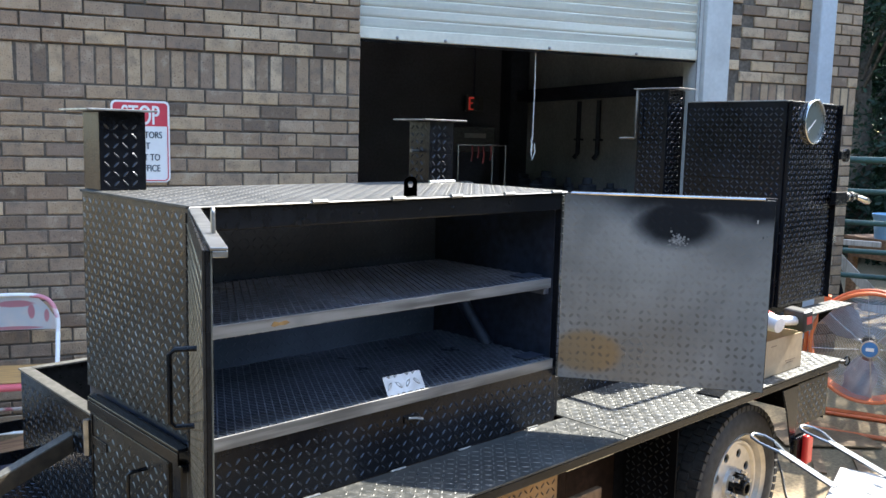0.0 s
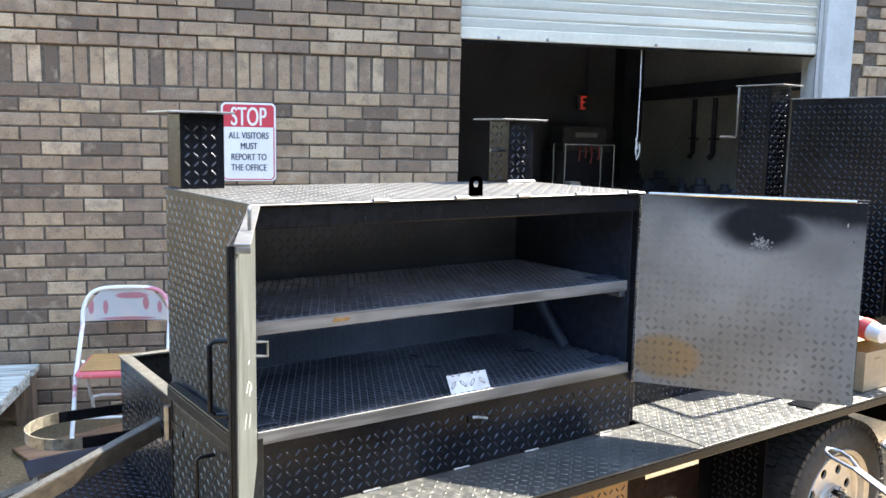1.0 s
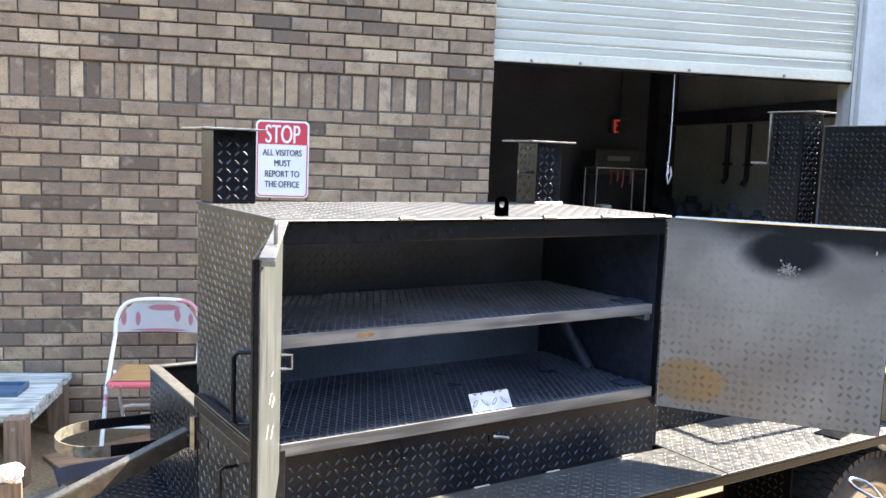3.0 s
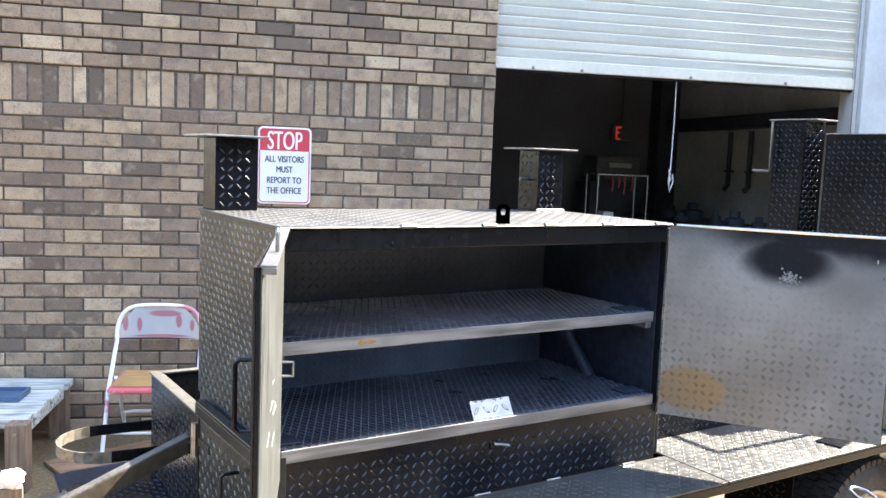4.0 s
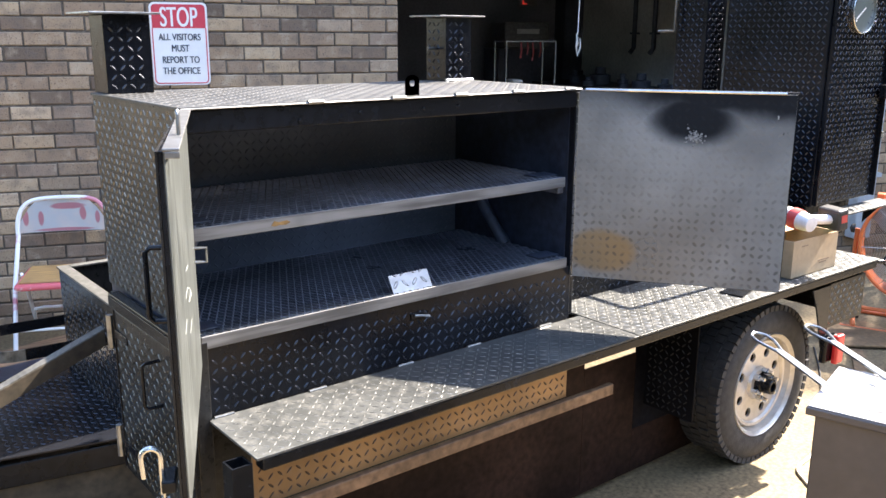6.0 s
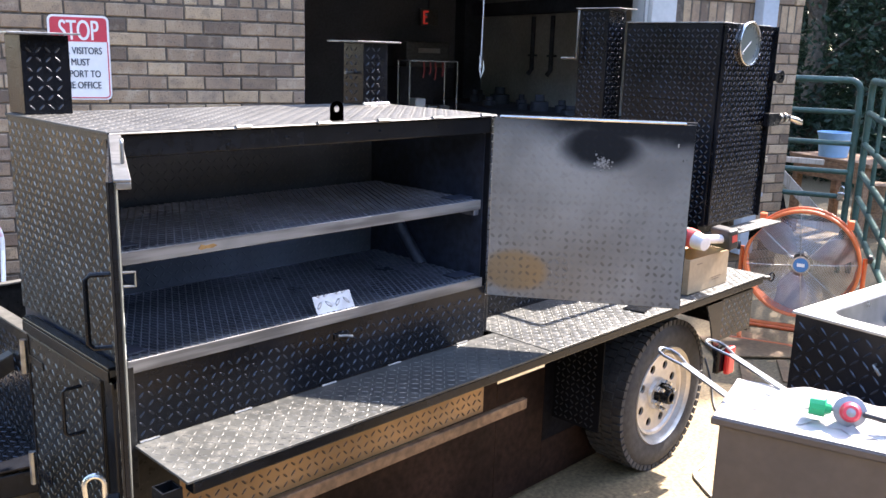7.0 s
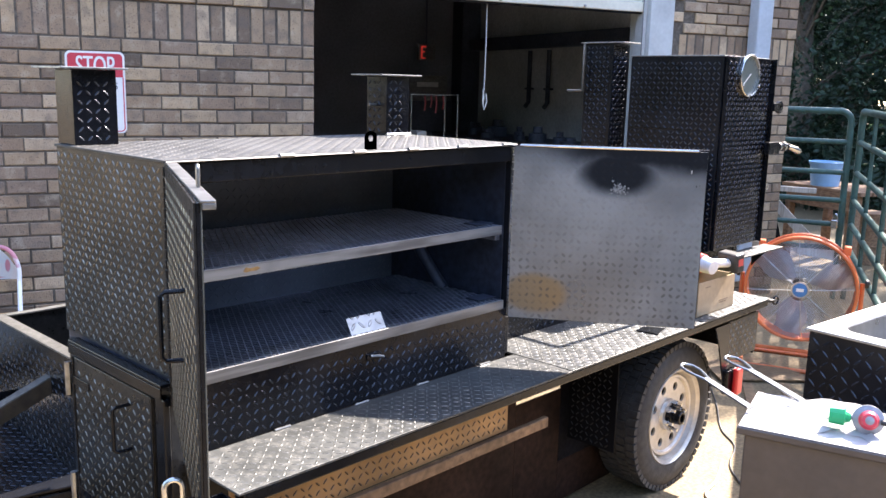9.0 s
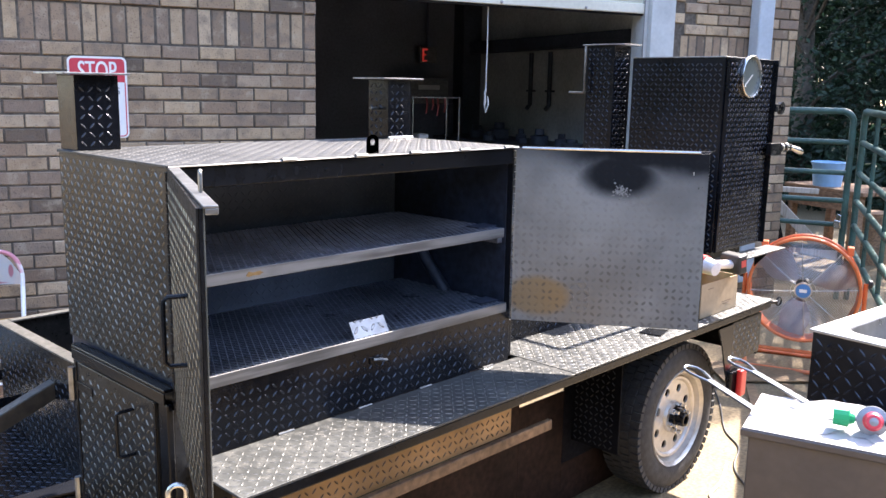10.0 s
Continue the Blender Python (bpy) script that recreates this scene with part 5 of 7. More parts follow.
DRILL_RED = material("red_tool_plastic", (0.55, 0.06, 0.05), 0.4)
DRILL_BLACK = material("black_tool_plastic", (0.02, 0.02, 0.02), 0.5, grain=0.3)
DRILL_WHITE = material("pale_tool_grip", (0.72, 0.66, 0.62), 0.5, grain=0.1)
drill = thing("cordless_drill", Matrix.Translation((2.45, -0.15, CARTON_Z + KZ)), "cordless drill lying across the cardboard box", "drill")
DM = Matrix.Translation((2.40, -0.16, CARTON_Z + KZ + 0.055)) @ Matrix.Rotation(radians(-8), 4, "Y") @ Matrix.Rotation(radians(-12), 4, "Z")
bm = lathe(bmesh.new(), [(-0.09, 0.0), (-0.085, 0.032), (-0.02, 0.040), (0.04, 0.038), (0.06, 0.030), (0.062, 0.0)], (0, 0.02, 0.02), (0, 1, 0.1), 18)
part("motor", bm, DRILL_WHITE, drill, m=DM, smooth=True)
part("chuck", lathe(bmesh.new(), [(0.062, 0.022), (0.10, 0.020), (0.12, 0.010), (0.12, 0)], (0, 0.02, 0.02), (0, 1, 0.1), 14), DRILL_BLACK, drill, m=DM, smooth=True)
part("trim", lathe(bmesh.new(), [(-0.03, 0.0395), (-0.028, 0.043), (0.012, 0.043), (0.014, 0.0395)], (0, 0.02, 0.02), (0, 1, 0.1), 18), DRILL_RED, drill, m=DM, smooth=True)
part("grip", tube(bmesh.new(), [(0.02, -0.01, 0.015), (0.08, -0.02, 0.004), (0.15, -0.025, -0.010)], 0.020, 14), DRILL_WHITE, drill, m=DM, smooth=True)
part("battery", boxed((0.145, -0.075, -0.055), (0.205, 0.035, 0.035), 0.010), DRILL_BLACK, drill, "black battery pack with red stripe", m=DM)
part("stripe", boxed((0.160, -0.0765, -0.020), (0.192, -0.0745, 0.012)), DRILL_RED, drill, m=DM)

HERE = I4
# box between the smoker and the upright cabinet, with an unseen bar set for the bent shadow on the deck
mid = thing("firebox_unit", Matrix.Translation((1.7, 0.35, DECK)), "low black tread-plate box on the deck behind the open door", "firebox")
part("body", tread((1.200, 0.118, DECK + 0.001), (2.380, 0.580, 1.256), "-y", 0.003), BLACK_PLATE, mid)
part("stay_bar", tube(bmesh.new(), [(1.944, -0.076, DECK + 0.006), (1.944, -0.076, 1.238), (1.944, -0.069, 1.249), (1.944, 0.1175, 1.249)], 0.010, 8), BLACK_PAINT, mid)
part("foot", boxed((1.917, -0.103, DECK + 0.0028), (1.971, -0.049, DECK + 0.0058), 0.001), BLACK_PAINT, mid)

# ---- fan ----
HERE = moved(0.931, -1.8, (4.226, 0.141, 0.002), (4.121, 0.180, 0.0))
ORANGE = material("orange_fan_paint", (0.68, 0.17, 0.055), 0.4, grain=0.08, spots=0.12)
WIRE = material("chromed_wire", (0.50, 0.50, 0.50), 0.3, metal=0.9, grain=0.1)
BLADE = material("grey_fan_blade", (0.34, 0.34, 0.35), 0.4, metal=0.4, grain=0.1, spots=0.2)
BADGE = material("blue_badge", (0.05, 0.20, 0.45), 0.35)
FAN = Matrix.Translation((4.25, 0.156, 0.533)) @ Matrix.Rotation(math.atan2(-0.38, -0.92), 4, "Z")
fan = thing("drum_fan", FAN @ Matrix.Translation((0, 0, -0.533)), "large orange drum fan with chromed wire guard on the ground", "fan")
FR = 0.326
bm = bmesh.new()
for x, r in ((0.06, FR), (-0.08, FR)):
    tube(bm, arc((x, 0, 0), r, 0, 2 * math.pi, 56, (0, 1, 0), (0, 0, 1))[:-1], 0.011, 8, closed=True)
lathe(bm, [(0.055, FR - 0.004), (-0.075, FR - 0.004), (-0.075, FR - 0.008), (0.055, FR - 0.008), (0.055, FR - 0.004)], (0, 0, 0), (1, 0, 0), 56)
part("drum", bm, ORANGE, fan, "orange sheet drum", m=FAN, smooth=True)
guard = part("guard", tube(bmesh.new(), arc((0.085, 0, 0), 0.075, 0, 2 * math.pi, 30, (0, 1, 0), (0, 0, 1))[:-1], 0.0022, 5, closed=True), WIRE, fan, "chromed wire guard", m=FAN)
for i in range(1, 31):
    r = 0.075 + (FR - 0.080) * i / 30
    x = 0.085 - 0.035 * (r / FR) ** 3
    part("guard_ring", tube(bmesh.new(), arc((x, 0, 0), r, 0, 2 * math.pi, 44, (0, 1, 0), (0, 0, 1))[:-1], 0.0016, 4, closed=True), WIRE, guard, m=FAN)
for i in range(8):
    a = math.pi * i / 4 + math.pi / 8 * 0 + 0.1
    d = Vector((0, math.cos(a), math.sin(a)))
    pts = [Vector((0.088, 0, 0)) + d * 0.05, Vector((0.086, 0, 0)) + d * 0.20, Vector((0.060, 0, 0)) + d * FR]
    part("spoke", tube(bmesh.new(), pts, 0.0021, 6), WIRE, guard, m=FAN)
part("badge", lathe(bmesh.new(), [(0.085, 0.046), (0.094, 0.043), (0.096, 0.0)], (0, 0, 0), (1, 0, 0), 28), BADGE, fan, "round blue badge", m=FAN, smooth=True)
part("badge_mark", boxed((0.0955, -0.022, -0.010), (0.0975, 0.022, 0.011), 0.0008), SIGN_WHITE, fan, m=FAN)
part("badge_rim", lathe(bmesh.new(), [(0.084, 0.054), (0.092, 0.052), (0.091, 0.045)], (0, 0, 0), (1, 0, 0), 28), WIRE, fan, m=FAN)
part("motor", lathe(bmesh.new(), [(-0.02, 0.040), (-0.13, 0.045), (-0.14, 0.0)], (0, 0, 0), (1, 0, 0), 24), DRILL_BLACK, fan, m=FAN, smooth=True)
for i in range(3):
    a0 = 2 * math.pi * i / 3 + 0.35
    bm = bmesh.new()
    grid = []
    for s in range(7):
        r = 0.055 + 0.265 * s / 6
        half = 0.36 + 0.28 * math.sin(math.pi * min(1, s / 5.2))
        row = []
        for q in range(6):
            a = a0 + half * (q / 5 - 0.5) * 2 * 0.75
            row.append(bm.verts.new((-0.06 + 0.09 * (q / 5 - 0.5) * (1 - 0.4 * s / 6), math.cos(a) * r, math.sin(a) * r)))
        grid.append(row)
    for s in range(6):
        for q in range(5):
            bm.faces.new((grid[s][q], grid[s][q + 1], grid[s + 1][q + 1], grid[s + 1][q]))
    bmesh.ops.solidify(bm, geom=bm.faces[:], thickness=0.003)
    part("blade", bm, BLADE, fan, "grey metal blade", m=FAN, smooth=True)
for s in (-1, 1):
    pts = [(-0.07, s * (FR + 0.03), 0.05), (-0.07, s * (FR + 0.035), -0.30), (-0.07, s * (FR + 0.01), -0.42), (0.10, s * (FR - 0.02), -0.51)]
    part("stand_leg", tube(bmesh.new(), pts, 0.014, 10), ORANGE, fan, m=FAN, smooth=True)
    part("tilt_knob", lathe(bmesh.new(), [(0, 0.028), (0.02, 0.026), (0.03, 0.0)], (-0.07, s * (FR + 0.045), 0.05), (0, s, 0), 14), DRILL_BLACK, fan, m=FAN)
    pts = [(-0.07, s * (FR + 0.01), -0.42), (-0.28, s * (FR - 0.02), -0.51)]
    part("stand_leg", tube(bmesh.new(), pts, 0.014, 10), ORANGE, fan, m=FAN, smooth=True)
part("foot_bar", tube(bmesh.new(), [(0.10, -FR - 0.05, -0.518), (0.10, FR + 0.05, -0.518)], 0.014, 10), ORANGE, fan, m=FAN)
part("foot_bar", tube(bmesh.new(), [(-0.28, -FR - 0.05, -0.518), (-0.28, FR + 0.05, -0.518)], 0.014, 10), ORANGE, fan, m=FAN)
part("cross_bar", tube(bmesh.new(), [(0.02, -FR, -0.41), (0.02, FR, -0.41)], 0.012, 10), ORANGE, fan, m=FAN)
for s in (-1, 1):
    part("carry_tab", boxed((-0.09, s * 0.25 - 0.02, FR * 0.69), (-0.02, s * 0.25 + 0.02, FR * 0.85), 0.004), ORANGE, fan, m=FAN)


# ---- chair and bench by the wall ----
YARD = Matrix.Rotation(radians(-20.5), 4, "Z") @ Matrix.Translation((0, 3.03, 0))
HERE = moved(0.941, -3.9, (0.197, 2.774, -0.004), (0.469, 2.850, 0.0))
CHAIR_WHITE = patched("chipped_white_paint", (0.80, 0.79, 0.76), (0.62, 0.24, 0.28), 9.0, 0.55, 0.66, 0.45)
CHAIR_BACK = bpy.data.materials.new("white_backrest_with_red_streaks")
CHAIR_BACK.use_nodes = True
ck = Nodes(CHAIR_BACK)
cuv = ck.xyz(ck.tex("UV"))
cpos = ck.tex("Object")
cw = ck.f("MULTIPLY", ck.f("SUBTRACT", ck.noise(cpos, 14.0, 4), 0.5), 0.9)
marks = None
for mx, mz, mw, mh in ((0.03, 0.755, 0.095, 0.020), (0.10, 0.715, 0.018, 0.045), (-0.115, 0.69, 0.014, 0.045), (0.175, 0.69, 0.014, 0.04), (-0.19, 0.70, 0.016, 0.05), (0.0, 0.622, 0.16, 0.010)):
    qx = ck.f("DIVIDE", ck.f("SUBTRACT", cuv[0], mx), mw)
    qz = ck.f("DIVIDE", ck.f("SUBTRACT", cuv[1], mz), mh)
    mk = ck.ramp(ck.f("ADD", ck.f("ADD", ck.f("MULTIPLY", qx, qx), ck.f("MULTIPLY", qz, qz)), cw), 1.15, 0.55)
    marks = mk if marks is None else ck.f("MAXIMUM", marks, mk)
cc = ck.mix(ck.ramp(ck.noise(cpos, 7.0, 3), 0.4, 0.65), (0.84, 0.80, 0.78), (0.70, 0.75, 0.78))
cc = ck.mix(ck.f("MULTIPLY", marks, 0.75), cc, (0.62, 0.16, 0.22))
ck.l.new(cc, ck.n["Principled BSDF"].inputs["Base Color"])
ck.n["Principled BSDF"].inputs["Roughness"].default_value = 0.42
CHAIR_RED = patched("worn_red_seat_paint", (0.66, 0.13, 0.15), (0.78, 0.70, 0.66), 10.0, 0.62, 0.7, 0.45)
SEAT_TAN = streaked("worn_tan_seat", (0.52, 0.30, 0.10), (0.36, 0.20, 0.08), 0.6, along=0, scale=5.0)
CH = YARD @ Matrix.Translation((-0.783, 0, -0.004)) @ Matrix.Diagonal((1.02, 1, 0.99, 1))
chair = thing("folding_chair", CH @ Matrix.Translation((0, -0.4, 0)), "folding metal chair with peeling red and white paint", "chair")
for s in (-1, 1):
    # front leg runs up into the back frame, rear leg crosses it
    pts = [(s * 0.235, -0.56, 0.012), (s * 0.235, -0.40, 0.36), (s * 0.230, -0.22, 0.60)]
    part("front_leg", tube(bmesh.new(), pts, 0.012, 10), CHAIR_WHITE, chair, m=CH, smooth=True)
    pts = [(s * 0.205, -0.10, 0.012), (s * 0.205, -0.30, 0.36), (s * 0.205, -0.36, 0.42)]
    part("rear_leg", tube(bmesh.new(), pts, 0.010, 8), CHAIR_WHITE, chair, m=CH, smooth=True)
    part("foot", lathe(bmesh.new(), [(0, 0.015), (0.02, 0.014)], (s * 0.235, -0.56, 0.0), (0, 0, 1), 10), DRILL_BLACK, chair, m=CH)
pts = [(-0.230, -0.22, 0.60), (-0.228, -0.205, 0.68), (-0.20, -0.19, 0.755), (-0.14, -0.18, 0.795), (0.0, -0.178, 0.805), (0.14, -0.18, 0.795), (0.20, -0.19, 0.755), (0.228, -0.205, 0.68), (0.230, -0.22, 0.60)]
part("back_frame", tube(bmesh.new(), curve_points(pts, 6), 0.012, 10), CHAIR_WHITE, chair, m=CH, smooth=True)
bm = bmesh.new()
grid = []
for j in range(7):
    row = []
    for i in range(13):
        f = i / 12 * 2 - 1
        top = 0.803 - 0.10 * max(0, abs(f) - 0.42) ** 2 / 0.3
        z = 0.612 + (top - 0.612) * j / 6
        row.append(bm.verts.new((0.226 * f * (1 - 0.07 * (j / 6) ** 3), -0.20 + 0.028 * (1 - f * f), z)))
    grid.append(row)
for j in range(6):
    for i in range(12):
        bm.faces.new((grid[j][i], grid[j][i + 1], grid[j + 1][i + 1], grid[j + 1][i]))
bmesh.ops.solidify(bm, geom=bm.faces[:], thickness=0.003)
part("backrest", bm, CHAIR_BACK, chair, "bowed sheet backrest, white with red streaks", m=CH, smooth=True)
part("seat_pan", boxed((-0.20, -0.60, 0.385), (0.20, -0.20, 0.418), 0.012), CHAIR_RED, chair, "red painted seat edge", m=CH)
part("seat", boxed((-0.18, -0.57, 0.4185), (0.18, -0.22, 0.428), 0.004), SEAT_TAN, chair, "worn tan seat board", m=CH)
pts = [(-0.205, -0.16, 0.11), (-0.19, -0.20, 0.17), (-0.14, -0.21, 0.18), (0.14, -0.21, 0.18), (0.205, -0.16, 0.11)]
part("stretcher", tube(bmesh.new(), pts, 0.009, 8), CHAIR_WHITE, chair, m=CH, smooth=True)
part("stretcher", tube(bmesh.new(), [(-0.235, -0.50, 0.14), (0.235, -0.50, 0.14)], 0.008, 8), CHAIR_WHITE, chair, m=CH)

HERE = moved(0.973, -3.6, (-0.759, 2.982, 0.0), (-0.478, 3.077, 0.0))
OLD_WHITE = streaked("weathered_white_boards", (0.58, 0.61, 0.56), (0.24, 0.24, 0.19), 0.75, along=0, scale=4.0)
POST_WOOD = streaked("weathered_brown_wood", (0.24, 0.170, 0.115), (0.13, 0.090, 0.062), 0.75, along=2, scale=5.0)
bench = thing("low_bench", YARD @ Matrix.Translation((-1.7, -0.4, 0)), "low bench with weathered white boards and brown legs", "bench")
for i in range(6):
    y0 = -0.84 + i * 0.137
    part("board", boxed((-2.45, y0, 0.285), (-1.275 + 0.012 * (i % 2), y0 + 0.131, 0.322), 0.004), OLD_WHITE, bench, m=YARD)
part("end_apron", boxed((-1.315, -0.81, 0.235), (-1.285, -0.05, 0.284), 0.003), OLD_WHITE, bench, m=YARD)
part("side_apron", boxed((-2.40, -0.82, 0.235), (-1.42, -0.79, 0.284), 0.003), OLD_WHITE, bench, m=YARD)
for u, v, top in ((-1.335, -0.938, 0.332), (-1.37, -0.14, 0.284), (-2.38, -0.938, 0.318), (-2.38, -0.14, 0.284)):
    part("leg", boxed((u, v, 0.0), (u + 0.095, v + 0.095, top), 0.006), POST_WOOD, bench, "brown timber leg", m=YARD)
part("bolt", lathe(bmesh.new(), [(0, 0.011), (-0.006, 0.009), (-0.008, 0)], (-1.29, -0.938, 0.285), (0, 1, 0), 10), RAW_STEEL, bench, m=YARD)
BLUE_BOX = material("faded_blue_plastic", (0.07, 0.12, 0.19), 0.5, grain=0.15, spots=0.2)
tray = thing("blue_tray", YARD @ Matrix.Translation((-1.62, -0.45, 0.32)), "flat faded blue tray on the low bench", "tray")
part("base", boxed((-1.95, -0.52, 0.323), (-1.40, -0.33, 0.336), 0.004), BLUE_BOX, tray, m=YARD)
for lo, hi in (((-1.95, -0.52, 0.3365), (-1.40, -0.508, 0.355)), ((-1.95, -0.342, 0.3365), (-1.40, -0.33, 0.355)), ((-1.412, -0.507, 0.3365), (-1.40, -0.343, 0.355))):
    part("edge", boxed(lo, hi, 0.002), BLUE_BOX, tray, m=YARD)

HERE = moved(0.942, -3.2, (-0.033, 2.361, 0.0), (0.225, 2.460, 0.0))
RUSTY = streaked("bare_brown_board", (0.36, 0.22, 0.12), (0.20, 0.12, 0.07), 0.8, along=0, scale=4.0)
pal = thing("plywood_sheet", Matrix.Translation((0.1, 2.4, 0)), "worn brown plywood sheet on the concrete", "board")
M = Matrix.Translation((-0.10, 2.60, 0)) @ Matrix.Rotation(radians(14), 4, "Z")
part("sheet", boxed((-0.22, -0.26, 0.004), (0.70, 0.22, 0.022), 0.003), RUSTY, pal, m=M)
sheet = thing("steel_sheet", Matrix.Translation((0.0, 2.2, 0)), "dark steel offcut leaning on the plywood", "steel sheet")
bm = outline_plate(bmesh.new(), [(-0.36, 2.06), (0.50, 2.20), (0.50, 2.42), (-0.36, 2.30)], 0.005, ax=(1, 0, 0), ay=(0, 1, 0), origin=(0, 0, 0.10))
part("offcut", bm, MATT_BLACK, sheet)
part("prop", boxed((-0.25, 2.12, 0.0), (0.35, 2.24, 0.0995), 0.003), POST_WOOD, sheet, "wooden block under it")
HERE = moved(0.936, -2.2, (-0.558, 1.805, 0.0), (-0.318, 1.898, 0.0))
stub = thing("wooden_stub", Matrix.Translation((-0.56, 1.80, 0)), "short timber stub with a crumpled white wrapper on top", "post")
part("timber", boxed((-0.60, 1.76, 0.0), (-0.515, 1.845, 0.285), 0.005), POST_WOOD, stub)
bm = bmesh.new()
bmesh.ops.create_icosphere(bm, subdivisions=3, radius=0.055)
for v in bm.verts:
    v.co *= 1 + 0.35 * (noise.noise(v.co * 34) + 0.4 * noise.noise(v.co * 80))
    v.co.z *= 0.75
WRAP = material("crumpled_white_plastic", (0.78, 0.79, 0.80), 0.35, spots=0.1)
part("wrapper", bm, WRAP, stub, "crumpled white plastic", m=Matrix.Translation((-0.558, 1.80, 0.315)))

# ---- grey box, black sink box and the things on them ----
HERE = moved(0.911, -2.9, (1.143, -1.283, 0.0), (1.024, -1.119, 0.0))
GREY = material("satin_grey_steel", (0.095, 0.080, 0.072), 0.42, metal=0.35, grain=0.08, spots=0.2, spots_scale=2.0)
LID_GREY = material("pale_grey_lid", (0.40, 0.38, 0.365), 0.5, metal=0.1, grain=0.08, spots=0.15)
GB = Matrix.Translation((0.935, -1.112, 0)) @ Matrix.Rotation(radians(-72), 4, "Z")
steel_box = thing("grey_steel_box", GB, "grey steel box with an overhanging lid", "steel box")
part("body", boxed((0.018, 0.012, 0.0), (0.86, 0.27, 0.9555), 0.004), GREY, steel_box, m=GB)
part("lid", boxed((0.0, 0.0, 0.956), (0.88, 0.285, 0.9745), 0.003), GREY, steel_box, "grey steel lid", m=GB)
part("lid_sheet", boxed((0.004, 0.004, 0.9748), (0.876, 0.281, 0.9782), 0.001), LID_GREY, steel_box, "pale grey sheet on the lid", m=GB)
part("handle_recess", boxed((0.16, 0.008, 0.72), (0.34, 0.0155, 0.80), 0.003), DRILL_BLACK, steel_box, m=GB)
part("label_bar", boxed((0.185, 0.004, 0.745), (0.30, 0.0078, 0.768), 0.001), RED_PAINT, steel_box, "red label strip", m=GB)
CLOTH = material("white_cloth", (0.58, 0.57, 0.55), 0.8, grain=0.05, spots=0.06, bump=0.2)
rag = bmesh.new()
n1, n2 = 36, 16
g = []
for i in range(n1 + 1):
    front = 0.066 + 0.020 * math.sin(i * 0.62) + 0.012 * math.sin(i * 1.7 + 1.0)
    back = 0.255 + 0.014 * math.sin(i * 0.5 + 2.0)
    row = []
    for j in range(n2 + 1):
        q = j / n2
        hump = max(0.0, noise.noise((i * 0.30, j * 0.35, 2)) + 0.35) * 0.011 + 0.012 * q * q * max(0.0, math.sin(math.pi * min(1.0, i / 30)))
        soft = min(1, j / 2, i / 2, (n1 - i) / 2)
        row.append(rag.verts.new((0.02 + 0.60 * i / n1 + 0.014 * math.sin(j * 0.9), front + (back - front) * q, 0.9805 + hump * soft)))
    g.append(row)
for i in range(n1):
    for j in range(n2):
        rag.faces.new((g[i][j], g[i + 1][j], g[i + 1][j + 1], g[i][j + 1]))
bmesh.ops.solidify(rag, geom=rag.faces[:], thickness=-0.0012)
tagged(part("cloth", rag, CLOTH, None, m=GB, smooth=True), "rumpled white cloth spread on the grey steel box", "cloth")

TONG = material("polished_steel_flat", (0.27, 0.29, 0.31), 0.30, metal=0.9, grain=0.1)


def poker(a, b, label):
    """A long flat handle with a round-wire loop at its end."""
    a, b = Vector(a), Vector(b)
    d = (b - a).normalized()
    s = d.cross(Vector((0, 0, 1))).normalized()
    t = thing("steel_skewer", Matrix.Translation(b), label, "skewer", group="skewers on the grey box")
    pts = [b, b + d * -0.01] + [a + d * 0.115 - s * 0.006, a + d * 0.085 - s * 0.014, a + d * 0.050 - s * 0.022, a + d * 0.018 - s * 0.020, a + d * 0.004 - s * 0.010, a, a + d * 0.004 + s * 0.010, a + d * 0.018 + s * 0.020, a + d * 0.050 + s * 0.022, a + d * 0.085 + s * 0.014, a + d * 0.115 + s * 0.006]
    part("loop", tube(bmesh.new(), pts[2:], 0.0038, 8), TONG, t, m=I4, smooth=True)
    bar(a + d * 0.105, b, 0.020, 0.005, TONG, t, "shank")
    return t


poker((1.162, -0.823, 1.012), (1.036, -1.094, 0.993), "polished flat-bar skewer with a looped handle")
poker((1.328, -0.866, 1.012), (1.188, -1.156, 0.994), "polished flat-bar skewer with a looped handle")

GREEN_PL = material("green_plastic", (0.01, 0.36, 0.13), 0.4)
REG_RED = material("red_regulator_plastic", (0.60, 0.05, 0.07), 0.35)
REG_GREY = material("cast_grey_metal", (0.30, 0.30, 0.31), 0.4, metal=0.6, grain=0.3)
RG = Matrix.Translation((1.121, -1.347, 1.016)) @ Matrix.Rotation(radians(-70), 4, "Z") @ Matrix.Scale(0.78, 4)
reg = thing("gas_regulator", RG, "red and grey gas regulator with a green hand nut", "gas regulator")
bm = lathe(bmesh.new(), [(-0.030, 0.0), (-0.030, 0.026), (-0.012, 0.042), (-0.004, 0.046), (0.004, 0.045), (0.010, 0.028)], (0.0, 0.0, 0.0), (0.1, -1, 0.3), 26)
part("body", bm, REG_GREY, reg, m=RG, smooth=True)
bm = lathe(bmesh.new(), [(0.004, 0.030), (0.015, 0.029), (0.020, 0.024), (0.034, 0.021), (0.036, 0.013), (0.033, 0.0)], (0.0, 0.0, 0.0), (0.1, -1, 0.3), 26)
part("cap", bm, REG_RED, reg, "red plastic cap", m=RG, smooth=True)
part("cap_disc", lathe(bmesh.new(), [(0.036, 0.013), (0.038, 0.0)], (0.0, 0.0, 0.0), (0.1, -1, 0.3), 18), REG_GREY, reg, m=RG)
